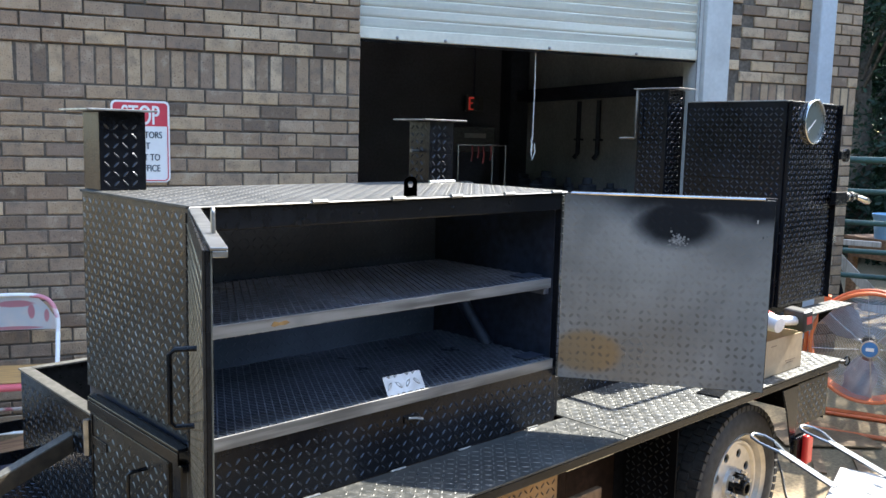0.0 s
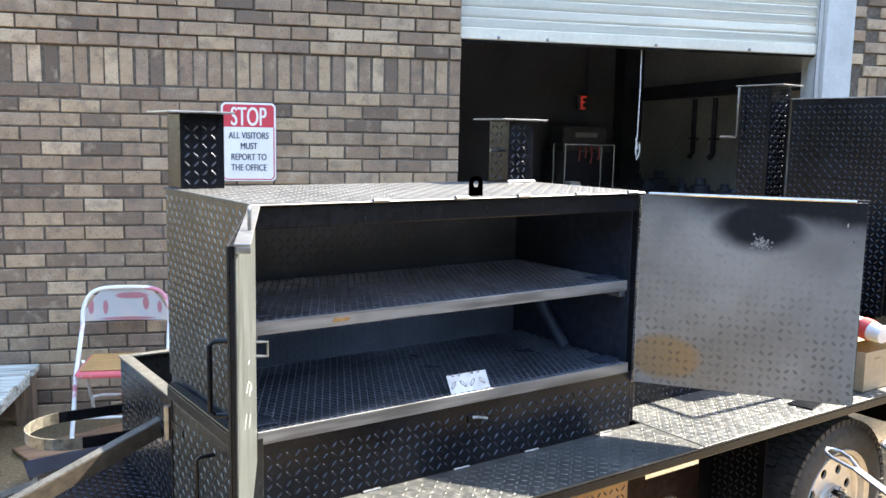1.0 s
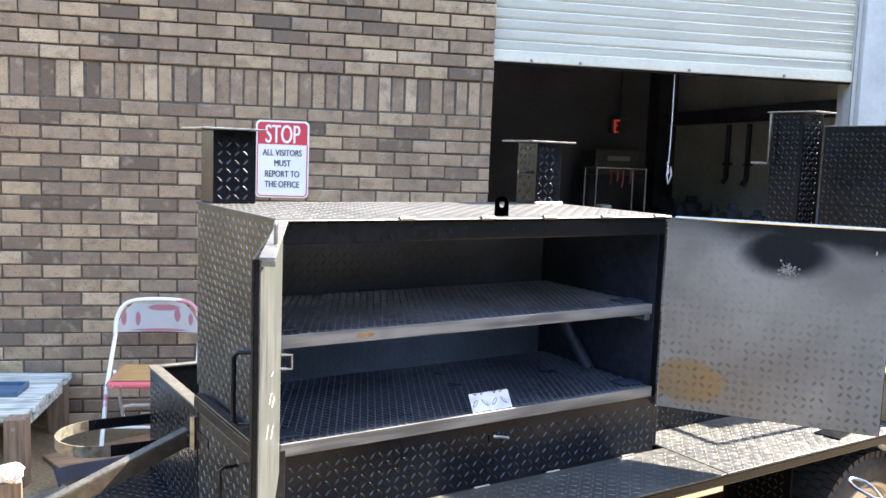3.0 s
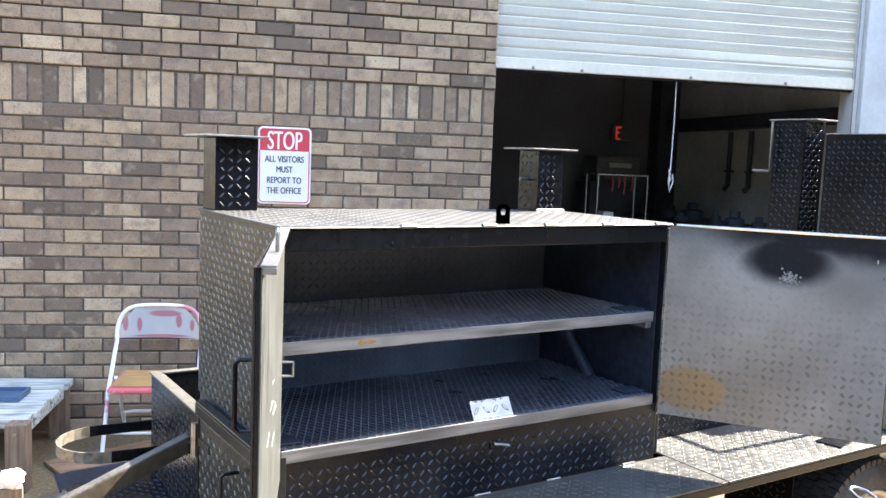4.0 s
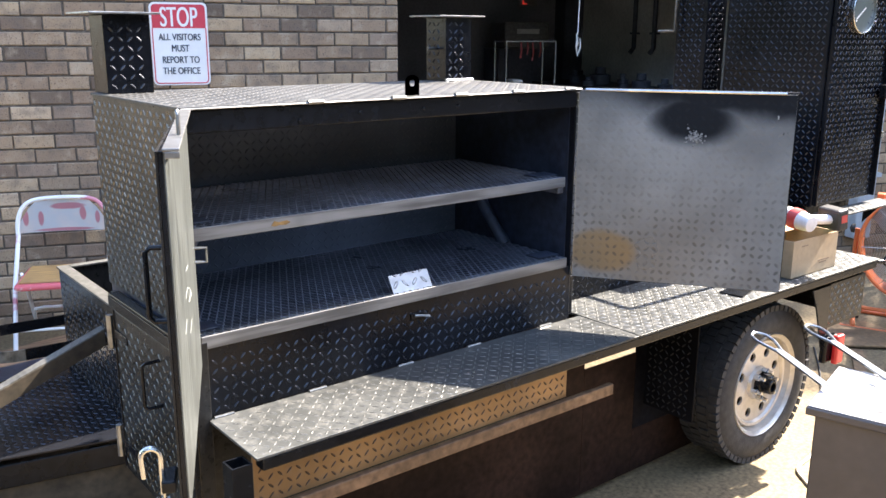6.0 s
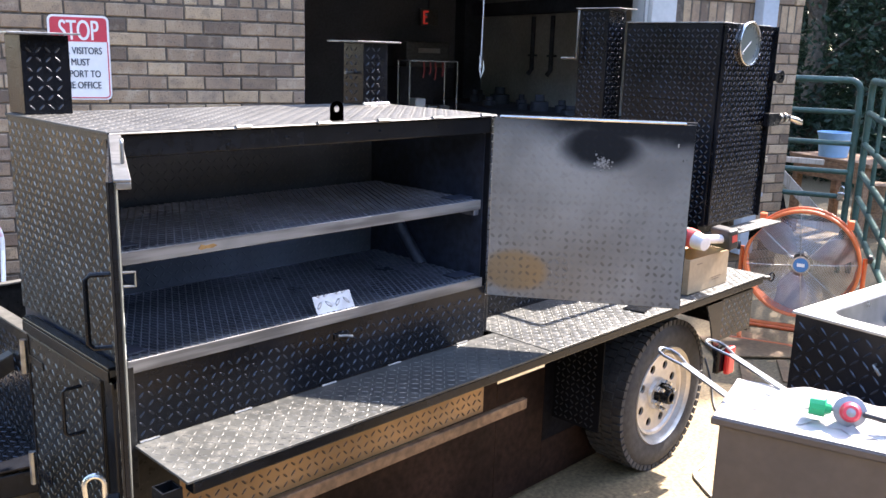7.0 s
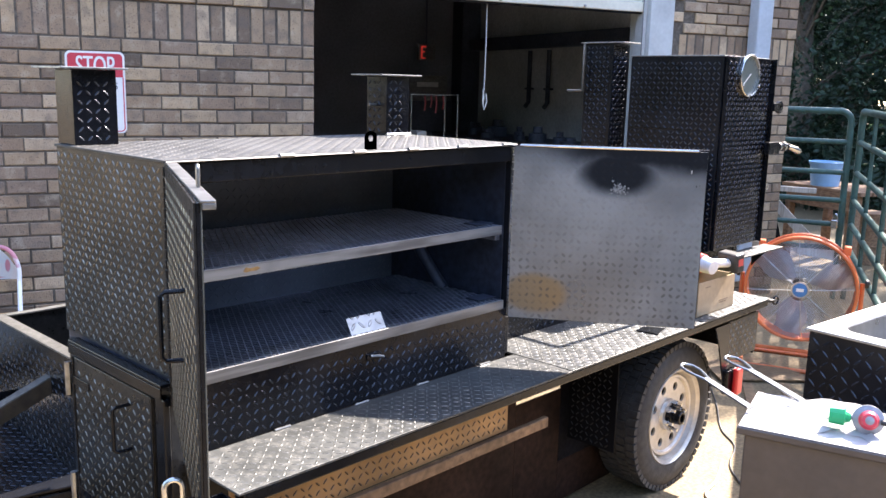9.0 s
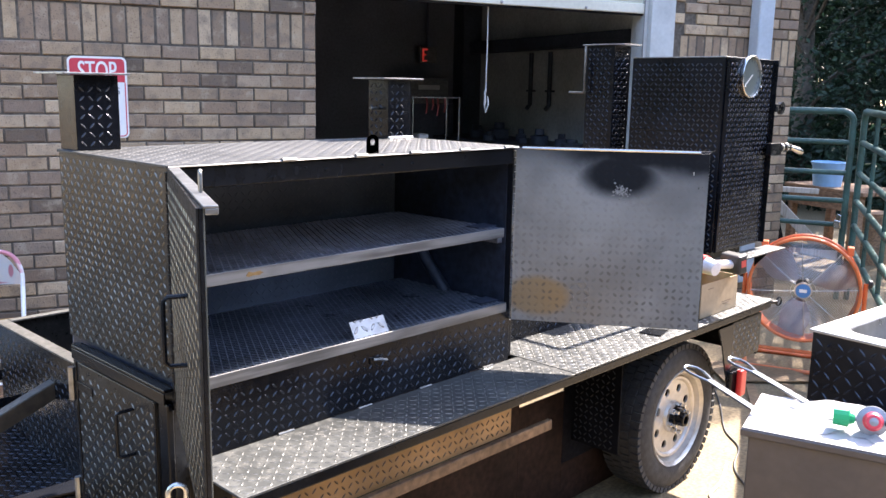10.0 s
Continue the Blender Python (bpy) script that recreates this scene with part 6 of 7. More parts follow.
bm = lathe(bmesh.new(), [(-0.055, 0.0), (-0.055, 0.028), (-0.012, 0.030), (-0.008, 0.022), (0.006, 0.016)], (-0.055, 0.0, 0.0), (1, 0.05, 0), 12)
part("hand_nut", bm, GREEN_PL, reg, "green plastic hand nut", m=RG)
part("neck", tube(bmesh.new(), [(-0.055, 0, 0), (-0.03, 0, 0)], 0.009, 10), REG_GREY, reg, m=RG)
part("hose", tube(bmesh.new(), [(0.035, 0.0, 0.0), (0.10, -0.005, -0.005), (0.20, -0.01, -0.02), (0.34, 0.0, -0.03)], 0.0085, 10), DRILL_BLACK, reg, "black rubber hose", m=RG, smooth=True)

HERE = moved(0.908, -4.2, (1.4343, -1.0457, 0.0), (1.342, -0.898, 0.0))
STAINLESS = material("brushed_stainless", (0.40, 0.395, 0.38), 0.36, metal=0.75, grain=0.08, spots=0.12)
# same steel, darkened: the shade inside the basin is put into the colour
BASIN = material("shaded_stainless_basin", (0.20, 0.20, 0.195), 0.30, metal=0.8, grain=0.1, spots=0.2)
SB = Matrix.Translation((1.442, -1.054, 0)) @ Matrix.Rotation(radians(-92), 4, "Z")
sink = thing("sink_box", SB, "black tread-plate box with a stainless sink top", "sink unit")
bm = box(bmesh.new(), (0.0, 0.0, 0.62), (0.80, 0.006, 1.104), 0.001)
lugs(bm, (0.006, 0.0, 0.626), (1, 0, 0), (0, 0, 1), 0.788, 0.472, pitch=0.031, long=0.0155, half=0.0030, rise=0.0022)
part("front", bm, BLACK_PLATE, sink, m=SB)
part("end", tread((0.0, 0.0065, 0.62), (0.006, 0.55, 1.104), "-x"), BLACK_PLATE, sink, m=SB)
part("rear", boxed((0.0065, 0.544, 0.62), (0.80, 0.55, 1.104), 0.001), BLACK_PLATE, sink, m=SB)
part("end", boxed((0.794, 0.0065, 0.62), (0.80, 0.5435, 1.104), 0.001), BLACK_PLATE, sink, m=SB)
for u0, v0 in ((0.0, 0.0), (0.755, 0.0), (0.0, 0.505), (0.755, 0.505)):
    part("leg", boxed((u0, v0, 0.0), (u0 + 0.045, v0 + 0.045, 0.619), 0.003), BLACK_PAINT, sink, m=SB)
def sink_field(bm, u0, u1, v0, v1, z, r, edge, drop):
    """A piece of pressed sheet with one rounded basin sunk in it."""
    w, h = u1 - u0 - 2 * edge, v1 - v0 - 2 * edge
    lip = [(u0 + edge + x, v0 + edge + y) for x, y in rounded(w, h, r, 6)]
    cu, cv = (u0 + u1) / 2, (v0 + v1) / 2
    border = []
    for x, y in lip:
        dx, dy = x - cu, y - cv
        f = min((u1 - u0) / 2 / max(1e-6, abs(dx)), (v1 - v0) / 2 / max(1e-6, abs(dy)))
        border.append((cu + dx * f, cv + dy * f))
    rings = [[bm.verts.new((x, y, z)) for x, y in border], [bm.verts.new((x, y, z + 0.002)) for x, y in lip]]
    for inset, dz in ((0.006, -0.004), (0.016, -drop * 0.75), (0.034, -drop)):
        rings.append([bm.verts.new((u0 + edge + inset + x, v0 + edge + inset + y, z + dz)) for x, y in rounded(w - 2 * inset, h - 2 * inset, max(0.012, r - inset * 0.6), 6)])
    for p, q in zip(rings, rings[1:]):
        for i in range(len(p)):
            k = (i + 1) % len(p)
            bm.faces.new((p[i], p[k], q[k], q[i]))
    bm.faces.new(rings[-1])


bm = bmesh.new()
for lo, hi in (((-0.008, -0.008, 1.105), (0.808, 0.000, 1.113)), ((-0.008, 0.550, 1.105), (0.808, 0.558, 1.113)), ((-0.008, 0.0, 1.105), (0.0, 0.55, 1.113)), ((0.80, 0.0, 1.105), (0.808, 0.55, 1.113))):
    box(bm, lo, hi, 0.0015)
part("sink_rim", bm, STAINLESS, sink, "rolled stainless rim", m=SB)
for u0 in (0.0, 0.40):
    bm = bmesh.new()
    sink_field(bm, u0, u0 + 0.40, 0.0, 0.55, 1.111, 0.070, 0.052, 0.09)
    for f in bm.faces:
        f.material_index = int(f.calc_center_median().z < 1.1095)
    bmesh.ops.recalc_face_normals(bm, faces=bm.faces[:])
    bmesh.ops.solidify(bm, geom=bm.faces[:], thickness=0.0015)
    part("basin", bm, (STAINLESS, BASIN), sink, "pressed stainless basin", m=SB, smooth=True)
bm = tube(bmesh.new(), [(0.235, -0.004, 1.028), (0.235, -0.020, 1.028), (0.245, -0.026, 1.022), (0.255, -0.022, 1.008)], 0.004, 8)
part("catch", bm, RAW_STEEL, sink, "steel catch", m=SB, smooth=True)

# ---- hose and cable on the ground ----
HERE = moved(0.982, -1.9, (2.427, -0.407, 0.0035), (2.339, -0.297, 0.0))
HOSE = material("pale_cable", (0.52, 0.47, 0.38), 0.7, grain=0.1)
DARK_HOSE = material("dark_cable", (0.03, 0.03, 0.03), 0.6)


cable = tube(bmesh.new(), curve_points([(2.62, -0.26, 0.010), (2.44, -0.33, 0.010), (2.30, -0.36, 0.010), (2.22, -0.45, 0.010), (2.0, -0.75, 0.010), (1.6, -0.95, 0.010)]), 0.006, 8)
tagged(part("cable", cable, HOSE, None, smooth=True), "pale extension cable looped on the concrete", "cable")
cable = tube(bmesh.new(), curve_points([(3.6, 0.35, 0.008), (3.30, 0.14, 0.008), (3.0, -0.05, 0.008), (2.85, -0.20, 0.008), (2.62, -0.30, 0.008), (2.40, -0.50, 0.008), (1.9, -0.90, 0.008)]), 0.0045, 8)
tagged(part("cable", cable, DARK_HOSE, None, smooth=True), "dark power cable lying on the concrete", "cable")

# ---- shadow on the ground by the fan, laid as brown sheet ----
HERE = I4
SHADOW_BROWN = material("brown_ground_shadow", (0.20, 0.125, 0.062), 0.7, grain=0.25, spots=0.3, spots_scale=3.0)
bm = outline_plate(bmesh.new(), [(3.56, 0.36), (3.93, 0.01), (4.02, 0.10), (4.10, 0.44), (3.80, 0.60)], 0.008, ax=(1, 0, 0), ay=(0, 1, 0), origin=(0, 0, 0.012))
board = tagged(part("ground_shadow_sheet", bm, SHADOW_BROWN, None), "brown sheet standing for a cast shadow on the concrete by the fan", "board")
# two narrow strips for the bands of shadow running out of it
for x, y in ((3.645, 0.245), (3.80, 0.098)):
    bar((x, y, 0.006), (x - 0.30, y - 0.17, 0.006), 0.055, 0.009, SHADOW_BROWN, board, "shadow_band")

# ---- green pipe gates at the corner of the building ----
HERE = moved(0.956, -2.9, (5.385, 0.686, 0.0), (5.452, 0.727, 0.0))
GREEN = material("dark_green_pipe", (0.035, 0.085, 0.070), 0.45, grain=0.2, spots=0.35)


def pipe_gate(a, b, heights, name, label, round_far=True):
    """A gate of round pipe between two uprights, with a rounded top corner."""
    a, b = Vector(a), Vector(b)
    d = (b - a).normalized()
    up = Vector((0, 0, 1))
    t = thing(name, Matrix.Translation(a), label, "gate", group="green pipe gates")
    top, low = heights[0], heights[-1]
    pts = [a + up * low, a + up * (top - 0.09)] + [a + d * (0.09 - 0.09 * math.cos(x)) + up * (top - 0.09 + 0.09 * math.sin(x)) for x in (math.pi / 2 * i / 6 for i in range(1, 7))]
    pts += [b - d * (0.09 - 0.09 * math.sin(x)) + up * (top - 0.09 + 0.09 * math.cos(x)) for x in (math.pi / 2 * i / 6 for i in range(0, 7))] + [b + up * low]
    part("frame", tube(bmesh.new(), pts, 0.026, 12), GREEN, t, smooth=True)
    for h in heights[1:]:
        part("rail", tube(bmesh.new(), [a + up * h, b + up * h], 0.022, 10), GREEN, t, smooth=True)
    n = max(1, int((b - a).length / 1.2))
    for i in range(1, n + 1):
        p = a + (b - a) * (i / (n + 1))
        part("brace", tube(bmesh.new(), [p + up * low, p + up * top], 0.016, 8), GREEN, t)
    for p in (a, b):
        part("foot", tube(bmesh.new(), [p, p + up * low], 0.022, 10), GREEN, t)
    return t


HEIGHTS = (1.56, 1.31, 1.06, 0.83, 0.63, 0.43)
pipe_gate((5.57, 2.05, 0), (6.150, 0.705, 0), HEIGHTS, "pipe_gate", "dark green pipe gate by the brick corner")
pipe_gate((6.205, 0.640, 0), (3.75, -0.60, 0), HEIGHTS, "pipe_gate", "dark green pipe gate standing open towards the yard")
lock = thing("padlock", Matrix.Translation((6.12, 0.66, 0.62)), "brass and steel padlock hanging on the gate", "padlock")
part("case", boxed((6.085, 0.70, 0.60), (6.11, 0.76, 0.67), 0.008), BRIGHT_STEEL, lock)
part("shackle", tube(bmesh.new(), [(6.098, 0.712, 0.67), (6.098, 0.712, 0.70)] + arc((6.098, 0.73, 0.70), 0.018, math.pi, 0, 8, (0, 1, 0), (0, 0, 1)) + [(6.098, 0.748, 0.67)], 0.005, 8), BRIGHT_STEEL, lock, smooth=True)

# ---- table, tub and lumber behind the gate ----
HERE = moved(0.956, -2.2, (7.425, 1.312, 0.0), (7.436, 1.274, 0.0))
TABLE_WOOD = streaked("rough_table_wood", (0.34, 0.20, 0.11), (0.20, 0.11, 0.06), 0.75, along=1, scale=4.0)
table = thing("work_table", Matrix.Translation((7.5, 1.4, 0)), "rough brown wooden work table behind the gate", "table")
TM = Matrix.Translation((7.36, 1.42, 0)) @ Matrix.Rotation(radians(-22), 4, "Z")
for i in range(4):
    part("plank", boxed((0.0 + i * 0.16, -0.55, 0.760), (0.152 + i * 0.16, 0.45, 0.798), 0.004), TABLE_WOOD, table, m=TM)
for x, y in ((0.02, -0.50), (0.02, 0.33), (0.54, -0.50), (0.54, 0.33)):
    part("leg", boxed((x, y, 0.0), (x + 0.07, y + 0.07, 0.759), 0.004), TABLE_WOOD, table, m=TM)
part("apron", boxed((-0.002, -0.42, 0.60), (0.018, 0.32, 0.7595), 0.003), TABLE_WOOD, table, m=TM)
BLUE = material("light_blue_plastic", (0.28, 0.50, 0.72), 0.4, grain=0.05, spots=0.1)
bm = lathe(bmesh.new(), [(0.0, 0.0), (0.0, 0.130), (0.19, 0.150), (0.215, 0.162), (0.235, 0.168), (0.238, 0.160), (0.20, 0.147), (0.012, 0.126), (0.012, 0.0)], (7.52, 1.40, 0.799), (0, 0, 1), 36)
tagged(part("tub", bm, BLUE, None, smooth=True), "round light blue plastic tub on the work table", "tub")
PALE_WOOD = streaked("pale_sawn_lumber", (0.56, 0.50, 0.42), (0.40, 0.34, 0.27), 0.7, along=2, scale=5.0)
lumber = thing("sawhorse", Matrix.Translation((6.9, 1.5, 0)), "pale sawn-timber trestle leaning behind the gate", "trestle")
bar((6.62, 1.78, 0.95), (6.95, 1.10, 0.20), 0.04, 0.09, PALE_WOOD, lumber, "leg")
bar((6.75, 1.80, 0.80), (7.10, 1.30, 0.78), 0.05, 0.05, PALE_WOOD, lumber, "rail")
bar((6.72, 1.28, 0.28), (6.95, 1.00, 0.22), 0.12, 0.09, PALE_WOOD, lumber, "block")
bar((6.72, 1.55, 0.62), (6.90, 1.45, 0.0), 0.05, 0.05, BLACK_PAINT, lumber, "prop")
drum = thing("rusty_drum", Matrix.Translation((7.9, 1.25, 0)), "rusty brown steel drum under the table", "drum")
bm = lathe(bmesh.new(), [(0, 0), (0, 0.20), (0.18, 0.20), (0.19, 0.208), (0.20, 0.20), (0.36, 0.20), (0.37, 0.208), (0.38, 0.20), (0.52, 0.20), (0.52, 0.0)], (8.05, 1.15, 0.0), (0, 0, 1), 28)
part("shell", bm, RUSTY, drum, smooth=True)

# ---- inside the shop ----
HERE = I4
bl = thing("work_bench", SHOP @ Matrix.Translation((3.9, 2.5, 0)), "dark workbench with pipe fittings along the wall", "workbench")
part("top", boxed((3.55, 1.2, 1.06), (R_IN - 0.002, 4.2, 1.11), 0.004), SHOP_DARK, bl, m=SHOP)
for v in (1.25, 4.1):
    part("leg", boxed((3.58, v, 0.013), (3.65, v + 0.07, 1.059), 0.003), SHOP_DARK, bl, m=SHOP)
for v in (2.60, 3.02):
    p = thing("conduit", SHOP @ Matrix.Translation((R_IN, v, 1.2)), "dark vertical conduit pipe on the shop wall", "pipe", group="shop conduits")
    part("pipe", tube(bmesh.new(), [(R_IN - 0.05, v, 1.999), (R_IN - 0.05, v, 1.47), (R_IN - 0.09, v, 1.42)], 0.024, 12), SHOP_DARK, p, m=SHOP, smooth=True)
    part("clamp", boxed((R_IN - 0.085, v - 0.034, 1.60), (R_IN - 0.001, v + 0.034, 1.62), 0.003), SHOP_DARK, p, m=SHOP)
shop_rng = random.Random(21)
GREY_TOOL = material("greasy_grey_tool", (0.14, 0.14, 0.14), 0.5, metal=0.3, grain=0.3)
for i in range(9):
    v = 1.45 + 0.28 * i
    h, r = shop_rng.uniform(0.06, 0.17), shop_rng.uniform(0.05, 0.13)
    bm = lathe(bmesh.new(), [(0, 0), (0, r), (h * 0.55, r), (h * 0.62, r * 0.55), (h, r * 0.5), (h, 0)], (3.78 + shop_rng.uniform(-0.06, 0.25), v, 1.111), (0, 0, 1), 14)
    tagged(part("canister", bm, SHOP_DARK, None, m=SHOP, smooth=True), "greasy dark canister on the dark workbench", "canister", group="canisters on the workbench")
EXIT_RED = bpy.data.materials.new("lit_red_sign")
EXIT_RED.use_nodes = True
eb = EXIT_RED.node_tree.nodes["Principled BSDF"]
eb.inputs["Base Color"].default_value = (0.6, 0.03, 0.03, 1)
eb.inputs["Emission Color"].default_value = (1.0, 0.08, 0.06, 1)
eb.inputs["Emission Strength"].default_value = 0.035
ex = thing("exit_sign", SHOP @ Matrix.Translation((3.65, DEPTH - 0.2, 1.98)), "small red lit sign hung by the shop column", "sign")
part("case", boxed((3.58, DEPTH - 0.22, 1.90), (3.80, DEPTH - 0.15, 2.08), 0.006), GREY_TOOL, ex, "grey sign case", m=SHOP)
for lo, hi in (((3.612, 1.915), (3.634, 2.060)), ((3.6345, 2.040), (3.680, 2.060)), ((3.6345, 1.985), (3.665, 2.000)), ((3.6345, 1.915), (3.672, 1.930))):
    part("lit_bar", boxed((lo[0], DEPTH - 0.223, lo[1]), (hi[0], DEPTH - 0.2205, hi[1]), 0.001), EXIT_RED, ex, "red lit bar", m=SHOP)
part("hanger", tube(bmesh.new(), [(3.69, DEPTH - 0.185, 2.08), (3.69, DEPTH - 0.185, 3.68)], 0.012, 8), SHOP_DARK, ex, m=SHOP)
mc = thing("tool_cabinet", SHOP @ Matrix.Translation((3.4, DEPTH - 0.6, 0)), "dark shop machine with a pale panel", "machine")
part("body", boxed((3.15, DEPTH - 0.75, 0.013), (3.80, DEPTH - 0.25, 1.45), 0.01), SHOP_DARK, mc, m=SHOP)
part("head", boxed((3.20, DEPTH - 0.80, 1.451), (3.72, DEPTH - 0.35, 1.72), 0.02), GREY_TOOL, mc, m=SHOP)
part("panel", boxed((3.34, DEPTH - 0.806, 1.60), (3.60, DEPTH - 0.801, 1.65), 0.002), SHOP_WALL, mc, m=SHOP)
rack = thing("wire_rack", SHOP @ Matrix.Translation((2.4, 2.2, 0)), "bare steel tube rack with folded cloths inside the shop", "rack")
for u in (2.52, 2.98):
    for v in (1.95, 2.25):
        part("upright", tube(bmesh.new(), [(u, v, 0.013), (u, v, 1.54)], 0.008, 8), BRIGHT_STEEL, rack, m=SHOP)
for h in (1.10, 1.54):
    for v in (1.95, 2.25):
        part("rail", tube(bmesh.new(), [(2.52, v, h), (2.98, v, h)], 0.007, 8), BRIGHT_STEEL, rack, m=SHOP)
    for u in (2.52, 2.98):
        part("side_rail", tube(bmesh.new(), [(u, 1.95, h), (u, 2.25, h)], 0.007, 8), BRIGHT_STEEL, rack, m=SHOP)
TOOL_RED = material("dull_red_tool", (0.22, 0.025, 0.025), 0.5, grain=0.2)
for u, h in ((2.66, 0.13), (2.72, 0.10), (2.77, 0.15), (2.84, 0.12)):
    part("hung_tool", tube(bmesh.new(), [(u, 1.97, 1.532), (u + 0.006, 1.965, 1.53 - h * 0.5), (u - 0.004, 1.965, 1.53 - h)], 0.009, 8), TOOL_RED, rack, "red-handled tool hung on the rail", m=SHOP, smooth=True)
part("tray", boxed((2.53, 1.96, 1.085), (2.97, 2.24, 1.095), 0.002), GREY_TOOL, rack, m=SHOP)
for i in range(3):
    bm = boxed((2.60 + 0.12 * i, 2.0, 1.096), (2.70 + 0.12 * i, 2.16, 1.16 + 0.06 * (i == 0)), 0.012)
    tagged(part("folded_cloth", bm, CLOTH if i == 0 else GREY_TOOL, None, m=SHOP), "folded shop cloth lying on the rack", "cloth", group="cloths on the rack")

# ---- trees behind the gates ----
BARK = material("grey_bark", (0.10, 0.08, 0.06), 0.9, grain=0.4, grain_scale=25, bump=0.8, bump_scale=40)
LEAF = bpy.data.materials.new("tree_leaf")
LEAF.use_nodes = True
lk = Nodes(LEAF)
lb = lk.n["Principled BSDF"]
lg = lk.n.new("ShaderNodeNewGeometry")
lc = lk.mix(lg.outputs["Random Per Island"], (0.008, 0.026, 0.015), (0.028, 0.062, 0.028))
lk.l.new(lc, lb.inputs["Base Color"])
lb.inputs["Roughness"].default_value = 0.5
lb.inputs["Subsurface Weight"].default_value = 0.0
tr = lk.n.new("ShaderNodeBsdfTranslucent")
lk.l.new(lc, tr.inputs["Color"])
ms = lk.n.new("ShaderNodeMixShader")
ms.inputs[0].default_value = 0.3
lk.l.new(lb.outputs[0], ms.inputs[1])
lk.l.new(tr.outputs[0], ms.inputs[2])
lk.l.new(ms.outputs[0], lk.n["Material Output"].inputs["Surface"])


def leaf_cloud(rng, clumps, per, spread, size):
    """Small folded leaves scattered about clump centres."""
    verts, faces = [], []
    for c, r in clumps:
        for _ in range(per):
            d = Vector((rng.gauss(0, 1), rng.gauss(0, 1), rng.gauss(0, 0.8)))
            p = c + d.normalized() * (r * rng.random() ** 0.45)
            a = Vector((rng.gauss(0, 1), rng.gauss(0, 1), rng.gauss(-0.3, 0.6))).normalized()
            b = a.cross(Vector((rng.gauss(0, 1), rng.gauss(0, 1), rng.gauss(0, 1)))).normalized()
            s = size * rng.uniform(0.6, 1.3)
            n = a.cross(b) * s * 0.15
            k = len(verts)
            verts += [tuple(p - a * s), tuple(p + b * s * 0.5 + n), tuple(p + a * s), tuple(p - b * s * 0.5 + n)]
            faces += [(k, k + 1, k + 2), (k, k + 2, k + 3)]
    return verts, faces


def tree(x, y, height, crown_r, low, seed, per=1150):
    rng = random.Random(seed)
    t = thing("tree", Matrix.Translation((x, y, 0)), "leafy dark green broadleaf tree behind the yard", "tree", group="trees behind the yard")
    base = Vector((x, y, 0))
    bm = bmesh.new()
    top = base + Vector((rng.uniform(-0.4, 0.4), rng.uniform(-0.4, 0.4), height * 0.8))
    pts = [base + (top - base) * f + Vector((rng.gauss(0, 0.06), rng.gauss(0, 0.06), 0)) * (f > 0) for f in (0, 0.25, 0.5, 0.75, 1.0)]
    for i in range(4):
        lathe(bm, [(0, 0.17 * height / 8 * (1 - 0.2 * i)), ((pts[i + 1] - pts[i]).length, 0.17 * height / 8 * (0.8 - 0.2 * i) + 0.01)], pts[i], pts[i + 1] - pts[i], 10)
    clumps = []
    for i in range(30):
        f = low + (1 - low) * (i + 0.5) / 30
        a = rng.uniform(0, 2 * math.pi)
        r = crown_r * (0.35 + 0.65 * math.sin(math.pi * min(1, (f - low) / (1 - low) * 0.85 + 0.12))) * rng.uniform(0.45, 1.0)
        c = base + Vector((math.cos(a) * r, math.sin(a) * r, f * height))
        clumps.append((c, crown_r * rng.uniform(0.28, 0.46)))
        s = base + (top - base) * min(0.95, f * 0.8)
        tube(bm, [s, s.lerp(c, 0.5) + Vector((0, 0, 0.15)), c], 0.025 * height / 8, 5)
    part("trunk", bm, BARK, t, "grey-brown trunk and limbs", smooth=True)
    verts, faces = leaf_cloud(rng, clumps, per, 1.0, 0.048)
    me = bpy.data.meshes.new("crown")
    me.from_pydata([tuple(PLACED[t].inverted() @ Vector(v)) for v in verts], [], faces)
    me.materials.append(LEAF)
    ob = new("crown", me)
    ob.parent = t
    tagged(ob, "dense dark green crown", kind="stuff")
    return t


for i, (x, y, h, r, low) in enumerate(((12.5, 3.6, 8.5, 2.4, 0.12), (13.5, 0.8, 9.0, 2.6, 0.10), (16.0, -2.2, 9.5, 2.8, 0.10), (16.5, 4.2, 11.0, 3.0, 0.08), (18.5, 0.8, 12.0, 3.2, 0.08), (14.5, 7.0, 10.0, 2.8, 0.10), (19.0, -5.5, 11.0, 3.2, 0.08))):
    tree(x, y, h, r, low, 40 + i)
bush = random.Random(77)
clumps = [(Vector((bush.uniform(10.5, 14.0), bush.uniform(-4.5, 6.0), bush.uniform(0.1, 1.1))), bush.uniform(0.4, 0.8)) for _ in range(60)]
verts, faces = leaf_cloud(bush, clumps, 260, 1.0, 0.07)
me = bpy.data.meshes.new("undergrowth")
me.from_pydata(verts, [], faces)
me.materials.append(LEAF)
tagged(new("undergrowth", me), "dense dark green undergrowth below the trees", "undergrowth", kind="stuff")
# the wood behind the trees, and an unseen arc of it round the yard
clumps = []
for i in range(760):
    # 130 to 285 degrees is out of view, added to darken reflections in black plate
    a = radians(bush.uniform(-75, 42) if i % 2 else bush.uniform(130, 285))
    r = bush.uniform(20, 25)
    clumps.append((Vector((math.cos(a) * r, math.sin(a) * r, bush.uniform(0.2, 8.0))), bush.uniform(1.3, 2.2)))
verts, faces = leaf_cloud(bush, clumps, 150, 1.0, 0.30)
me = bpy.data.meshes.new("far_woods")
me.from_pydata(verts, [], faces)
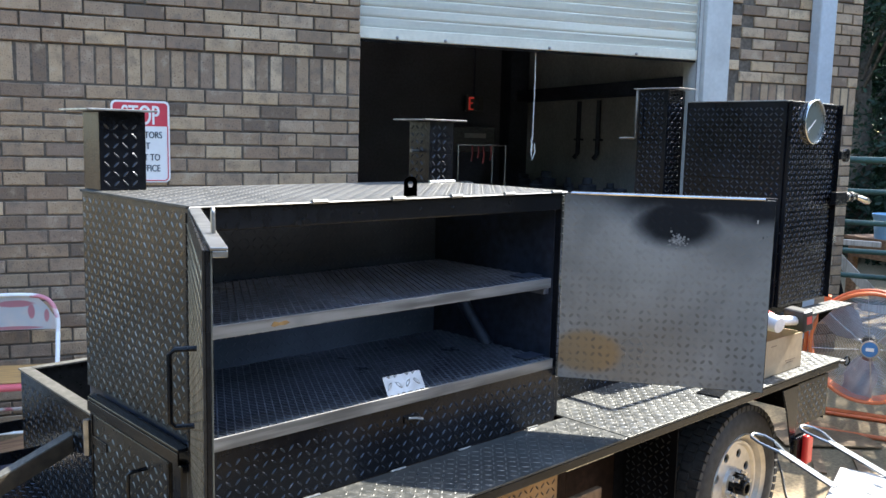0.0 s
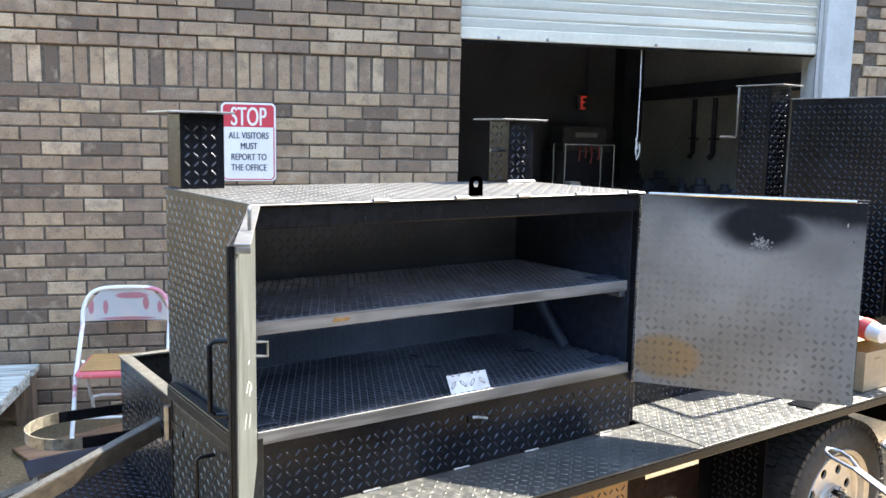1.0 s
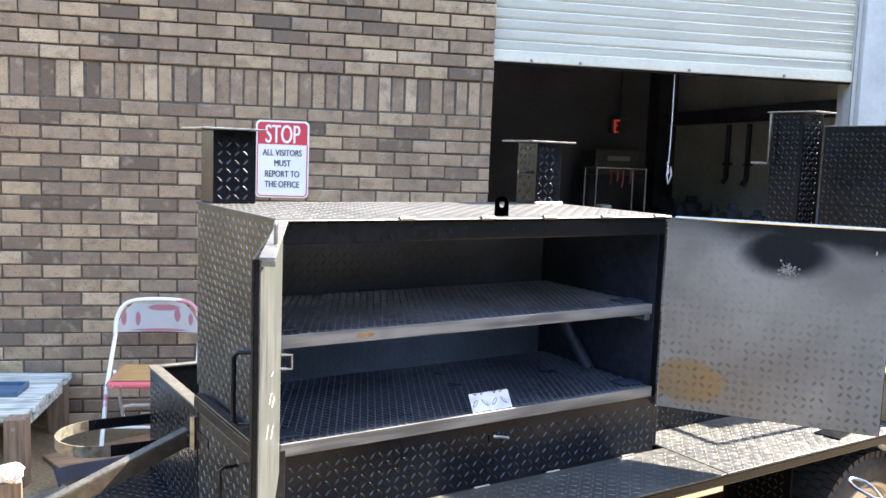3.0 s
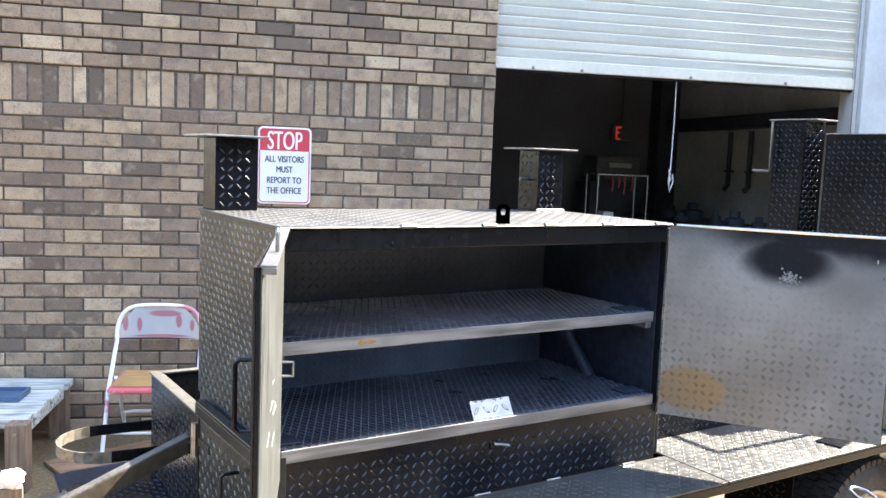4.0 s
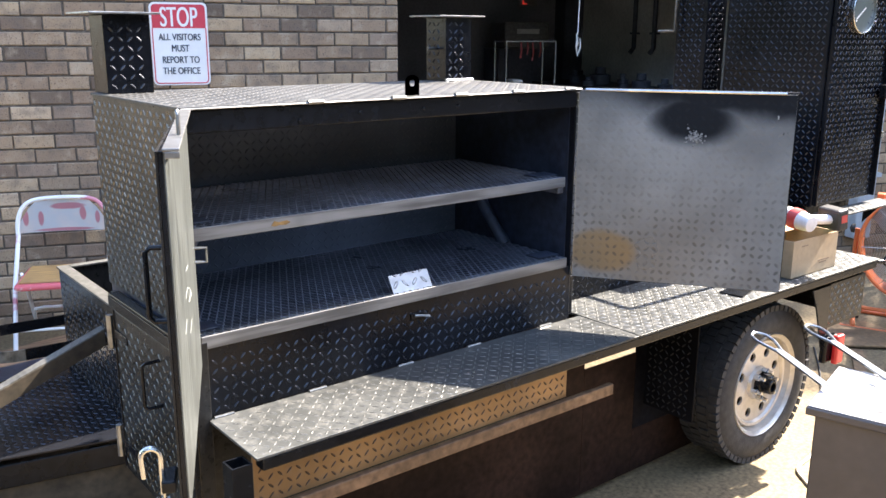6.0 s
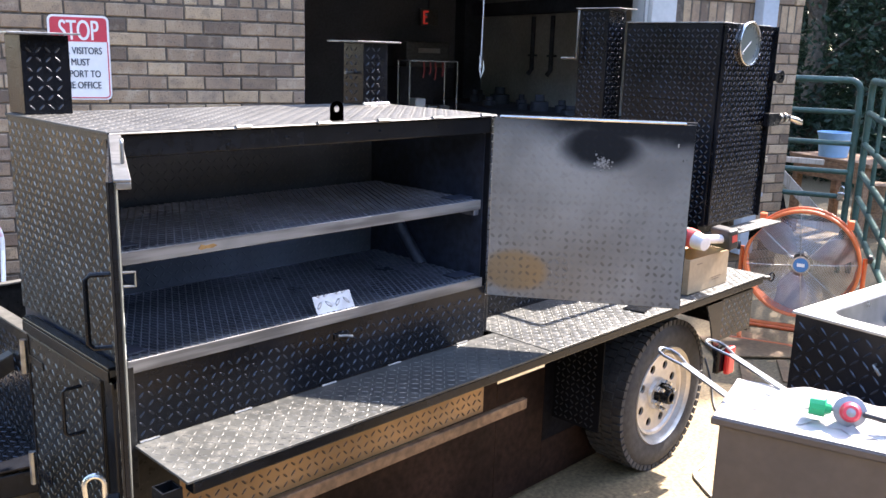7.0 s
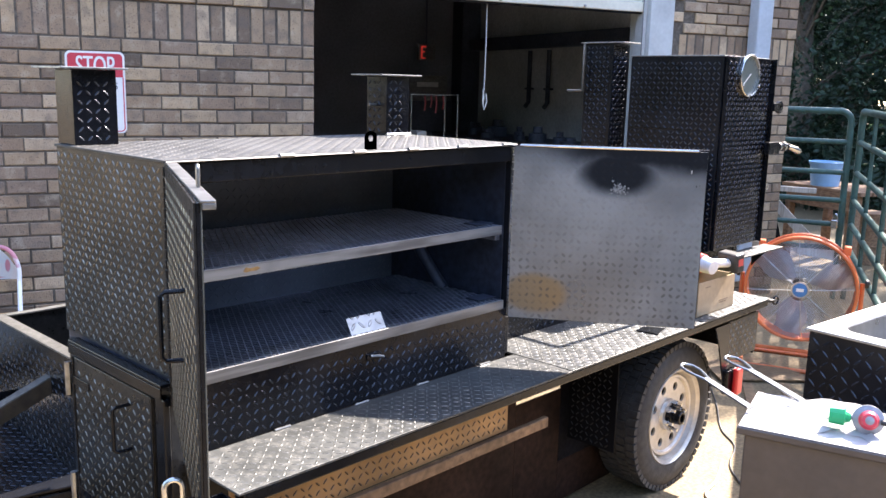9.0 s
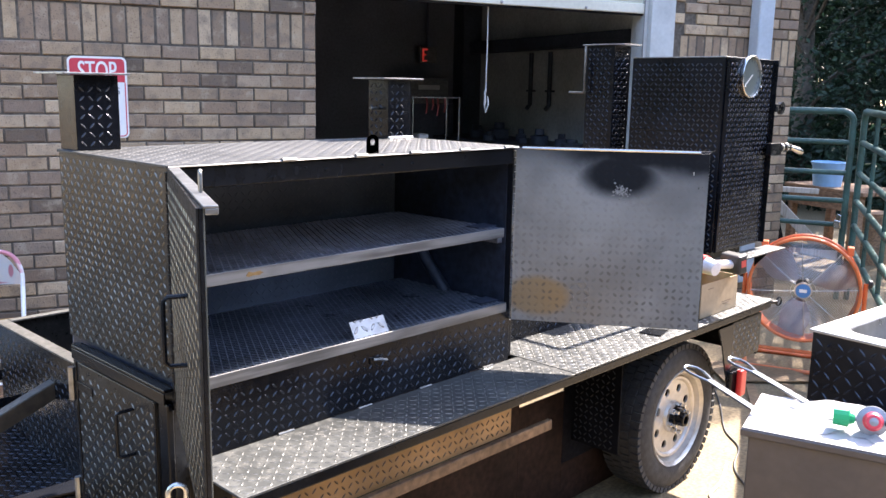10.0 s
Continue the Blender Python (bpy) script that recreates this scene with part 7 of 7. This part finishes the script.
me.materials.append(LEAF)
tagged(new("far_woods", me), "dark green wood at the yard's far edges, half of it added out of view", "woods", kind="stuff")

# ---- bricks, last ----
def brick_mesh(w, h, name):
    """A brick face with worn edges, standing 10 mm proud of the mortar."""
    d, c = 0.030, 0.004
    bm = bmesh.new()
    back = [bm.verts.new((x, d, z)) for x, z in ((0, 0), (w, 0), (w, h), (0, h))]
    side = [bm.verts.new((x, c, z)) for x, z in ((0, 0), (w, 0), (w, h), (0, h))]
    face = [bm.verts.new((x, 0, z)) for x, z in ((c, c), (w - c, c), (w - c, h - c), (c, h - c))]
    for p, q in ((back, side), (side, face)):
        for i in range(4):
            k = (i + 1) % 4
            bm.faces.new((p[i], p[k], q[k], q[i]))
    bm.faces.new(face)
    bm.normal_update()
    me = bpy.data.meshes.new(name)
    bm.to_mesh(me)
    bm.free()
    me.materials.append(BRICK)
    return me


CUT = 0.0705  # from the jamb to the first joint of every second course
SIZES = {"s": (BRICK_L - JOINT, COURSE - JOINT), "h": (BRICK_L / 2 - JOINT, COURSE - JOINT), "a": (CUT - JOINT / 2, COURSE - JOINT), "b": (CUT + BRICK_L / 2 - JOINT / 2, COURSE - JOINT), "r": (COURSE - JOINT, BRICK_L - JOINT)}
MESHES = {k: brick_mesh(*v, "brick") for k, v in SIZES.items()}
brick_rng = random.Random(11)
places = []


def course(z, u0, u1, anchor, shift, short="h", full="s"):
    """Running bond from the edge `anchor` (a jamb) leftwards or rightwards."""
    sgn = -1 if anchor == u1 else 1
    u = anchor
    first = shift
    while u0 - 0.3 < u < u1 + 0.3:
        k = short if first is True else full if first is False else "s"
        first = None
        w = SIZES[k][0]
        a = u - w if sgn < 0 else u
        if a + w <= u0 or a >= u1:
            break
        if u0 - 1e-4 <= a and a + w <= u1 + 1e-4:
            places.append((k, a, z))
        elif u1 - a > BRICK_L / 2 - JOINT:
            places.append(("h", a, z))
        u += sgn * (w + JOINT)


rows = []
z = SOLDIER_LO
while z > 0.01:
    z -= COURSE
    rows.append(z)
z = SOLDIER_HI
while z < WALL_H - COURSE:
    rows.append(z)
    z += COURSE
for z in rows:
    if z < -0.03:
        continue
    odd = round((z - SOLDIER_LO) / COURSE) % 2 == 1 if z < SOLDIER_LO else round((z - SOLDIER_HI) / COURSE) % 2 == 0
    course(z, -2.45, OPEN_L, OPEN_L, odd, "a", "b")
    course(z, POST_R + 0.002, WALL_R, WALL_R, odd)
u = OPEN_L - SIZES["r"][0]
while u > -2.45:
    places.append(("r", u, SOLDIER_LO))
    u -= COURSE
u = WALL_R - SIZES["r"][0]
while u > POST_R:
    places.append(("r", u, SOLDIER_LO))
    u -= COURSE


def proud(k, z):
    """Soldiers stand back a little, the courses over them forward."""
    return 0.004 if k == "r" else -0.007 if z > SOLDIER_HI - 0.001 else 0.0


def jig():
    return Matrix.Rotation(brick_rng.gauss(0, 0.006), 4, "Y") @ Matrix.Translation((brick_rng.gauss(0, 0.0012), brick_rng.gauss(0, 0.0012), brick_rng.gauss(0, 0.0008)))


near = [p for p in places if -0.60 < p[1] < OPEN_L and 1.07 < p[2] < 2.67][:300]
chosen = set(near)
for k, a, z in near:
    ob = bpy.data.objects.new("brick", MESHES[k])
    scene.collection.objects.link(ob)
    ob.parent = wall
    ob.matrix_basis = Matrix.Translation((a, proud(k, z), z)) @ jig()
verts, faces = [], []
for k, a, z in places:
    if (k, a, z) in chosen:
        continue
    mj = Matrix.Translation((a, proud(k, z), z)) @ jig()
    base = len(verts)
    verts += [tuple(mj @ v.co) for v in MESHES[k].vertices]
    faces += [[base + i for i in p.vertices] for p in MESHES[k].polygons]
me = bpy.data.meshes.new("brickwork")
me.from_pydata(verts, [], faces)
me.materials.append(BRICK)
rest = new("brickwork", me)
rest.parent = wall
tagged(rest, kind="stuff")
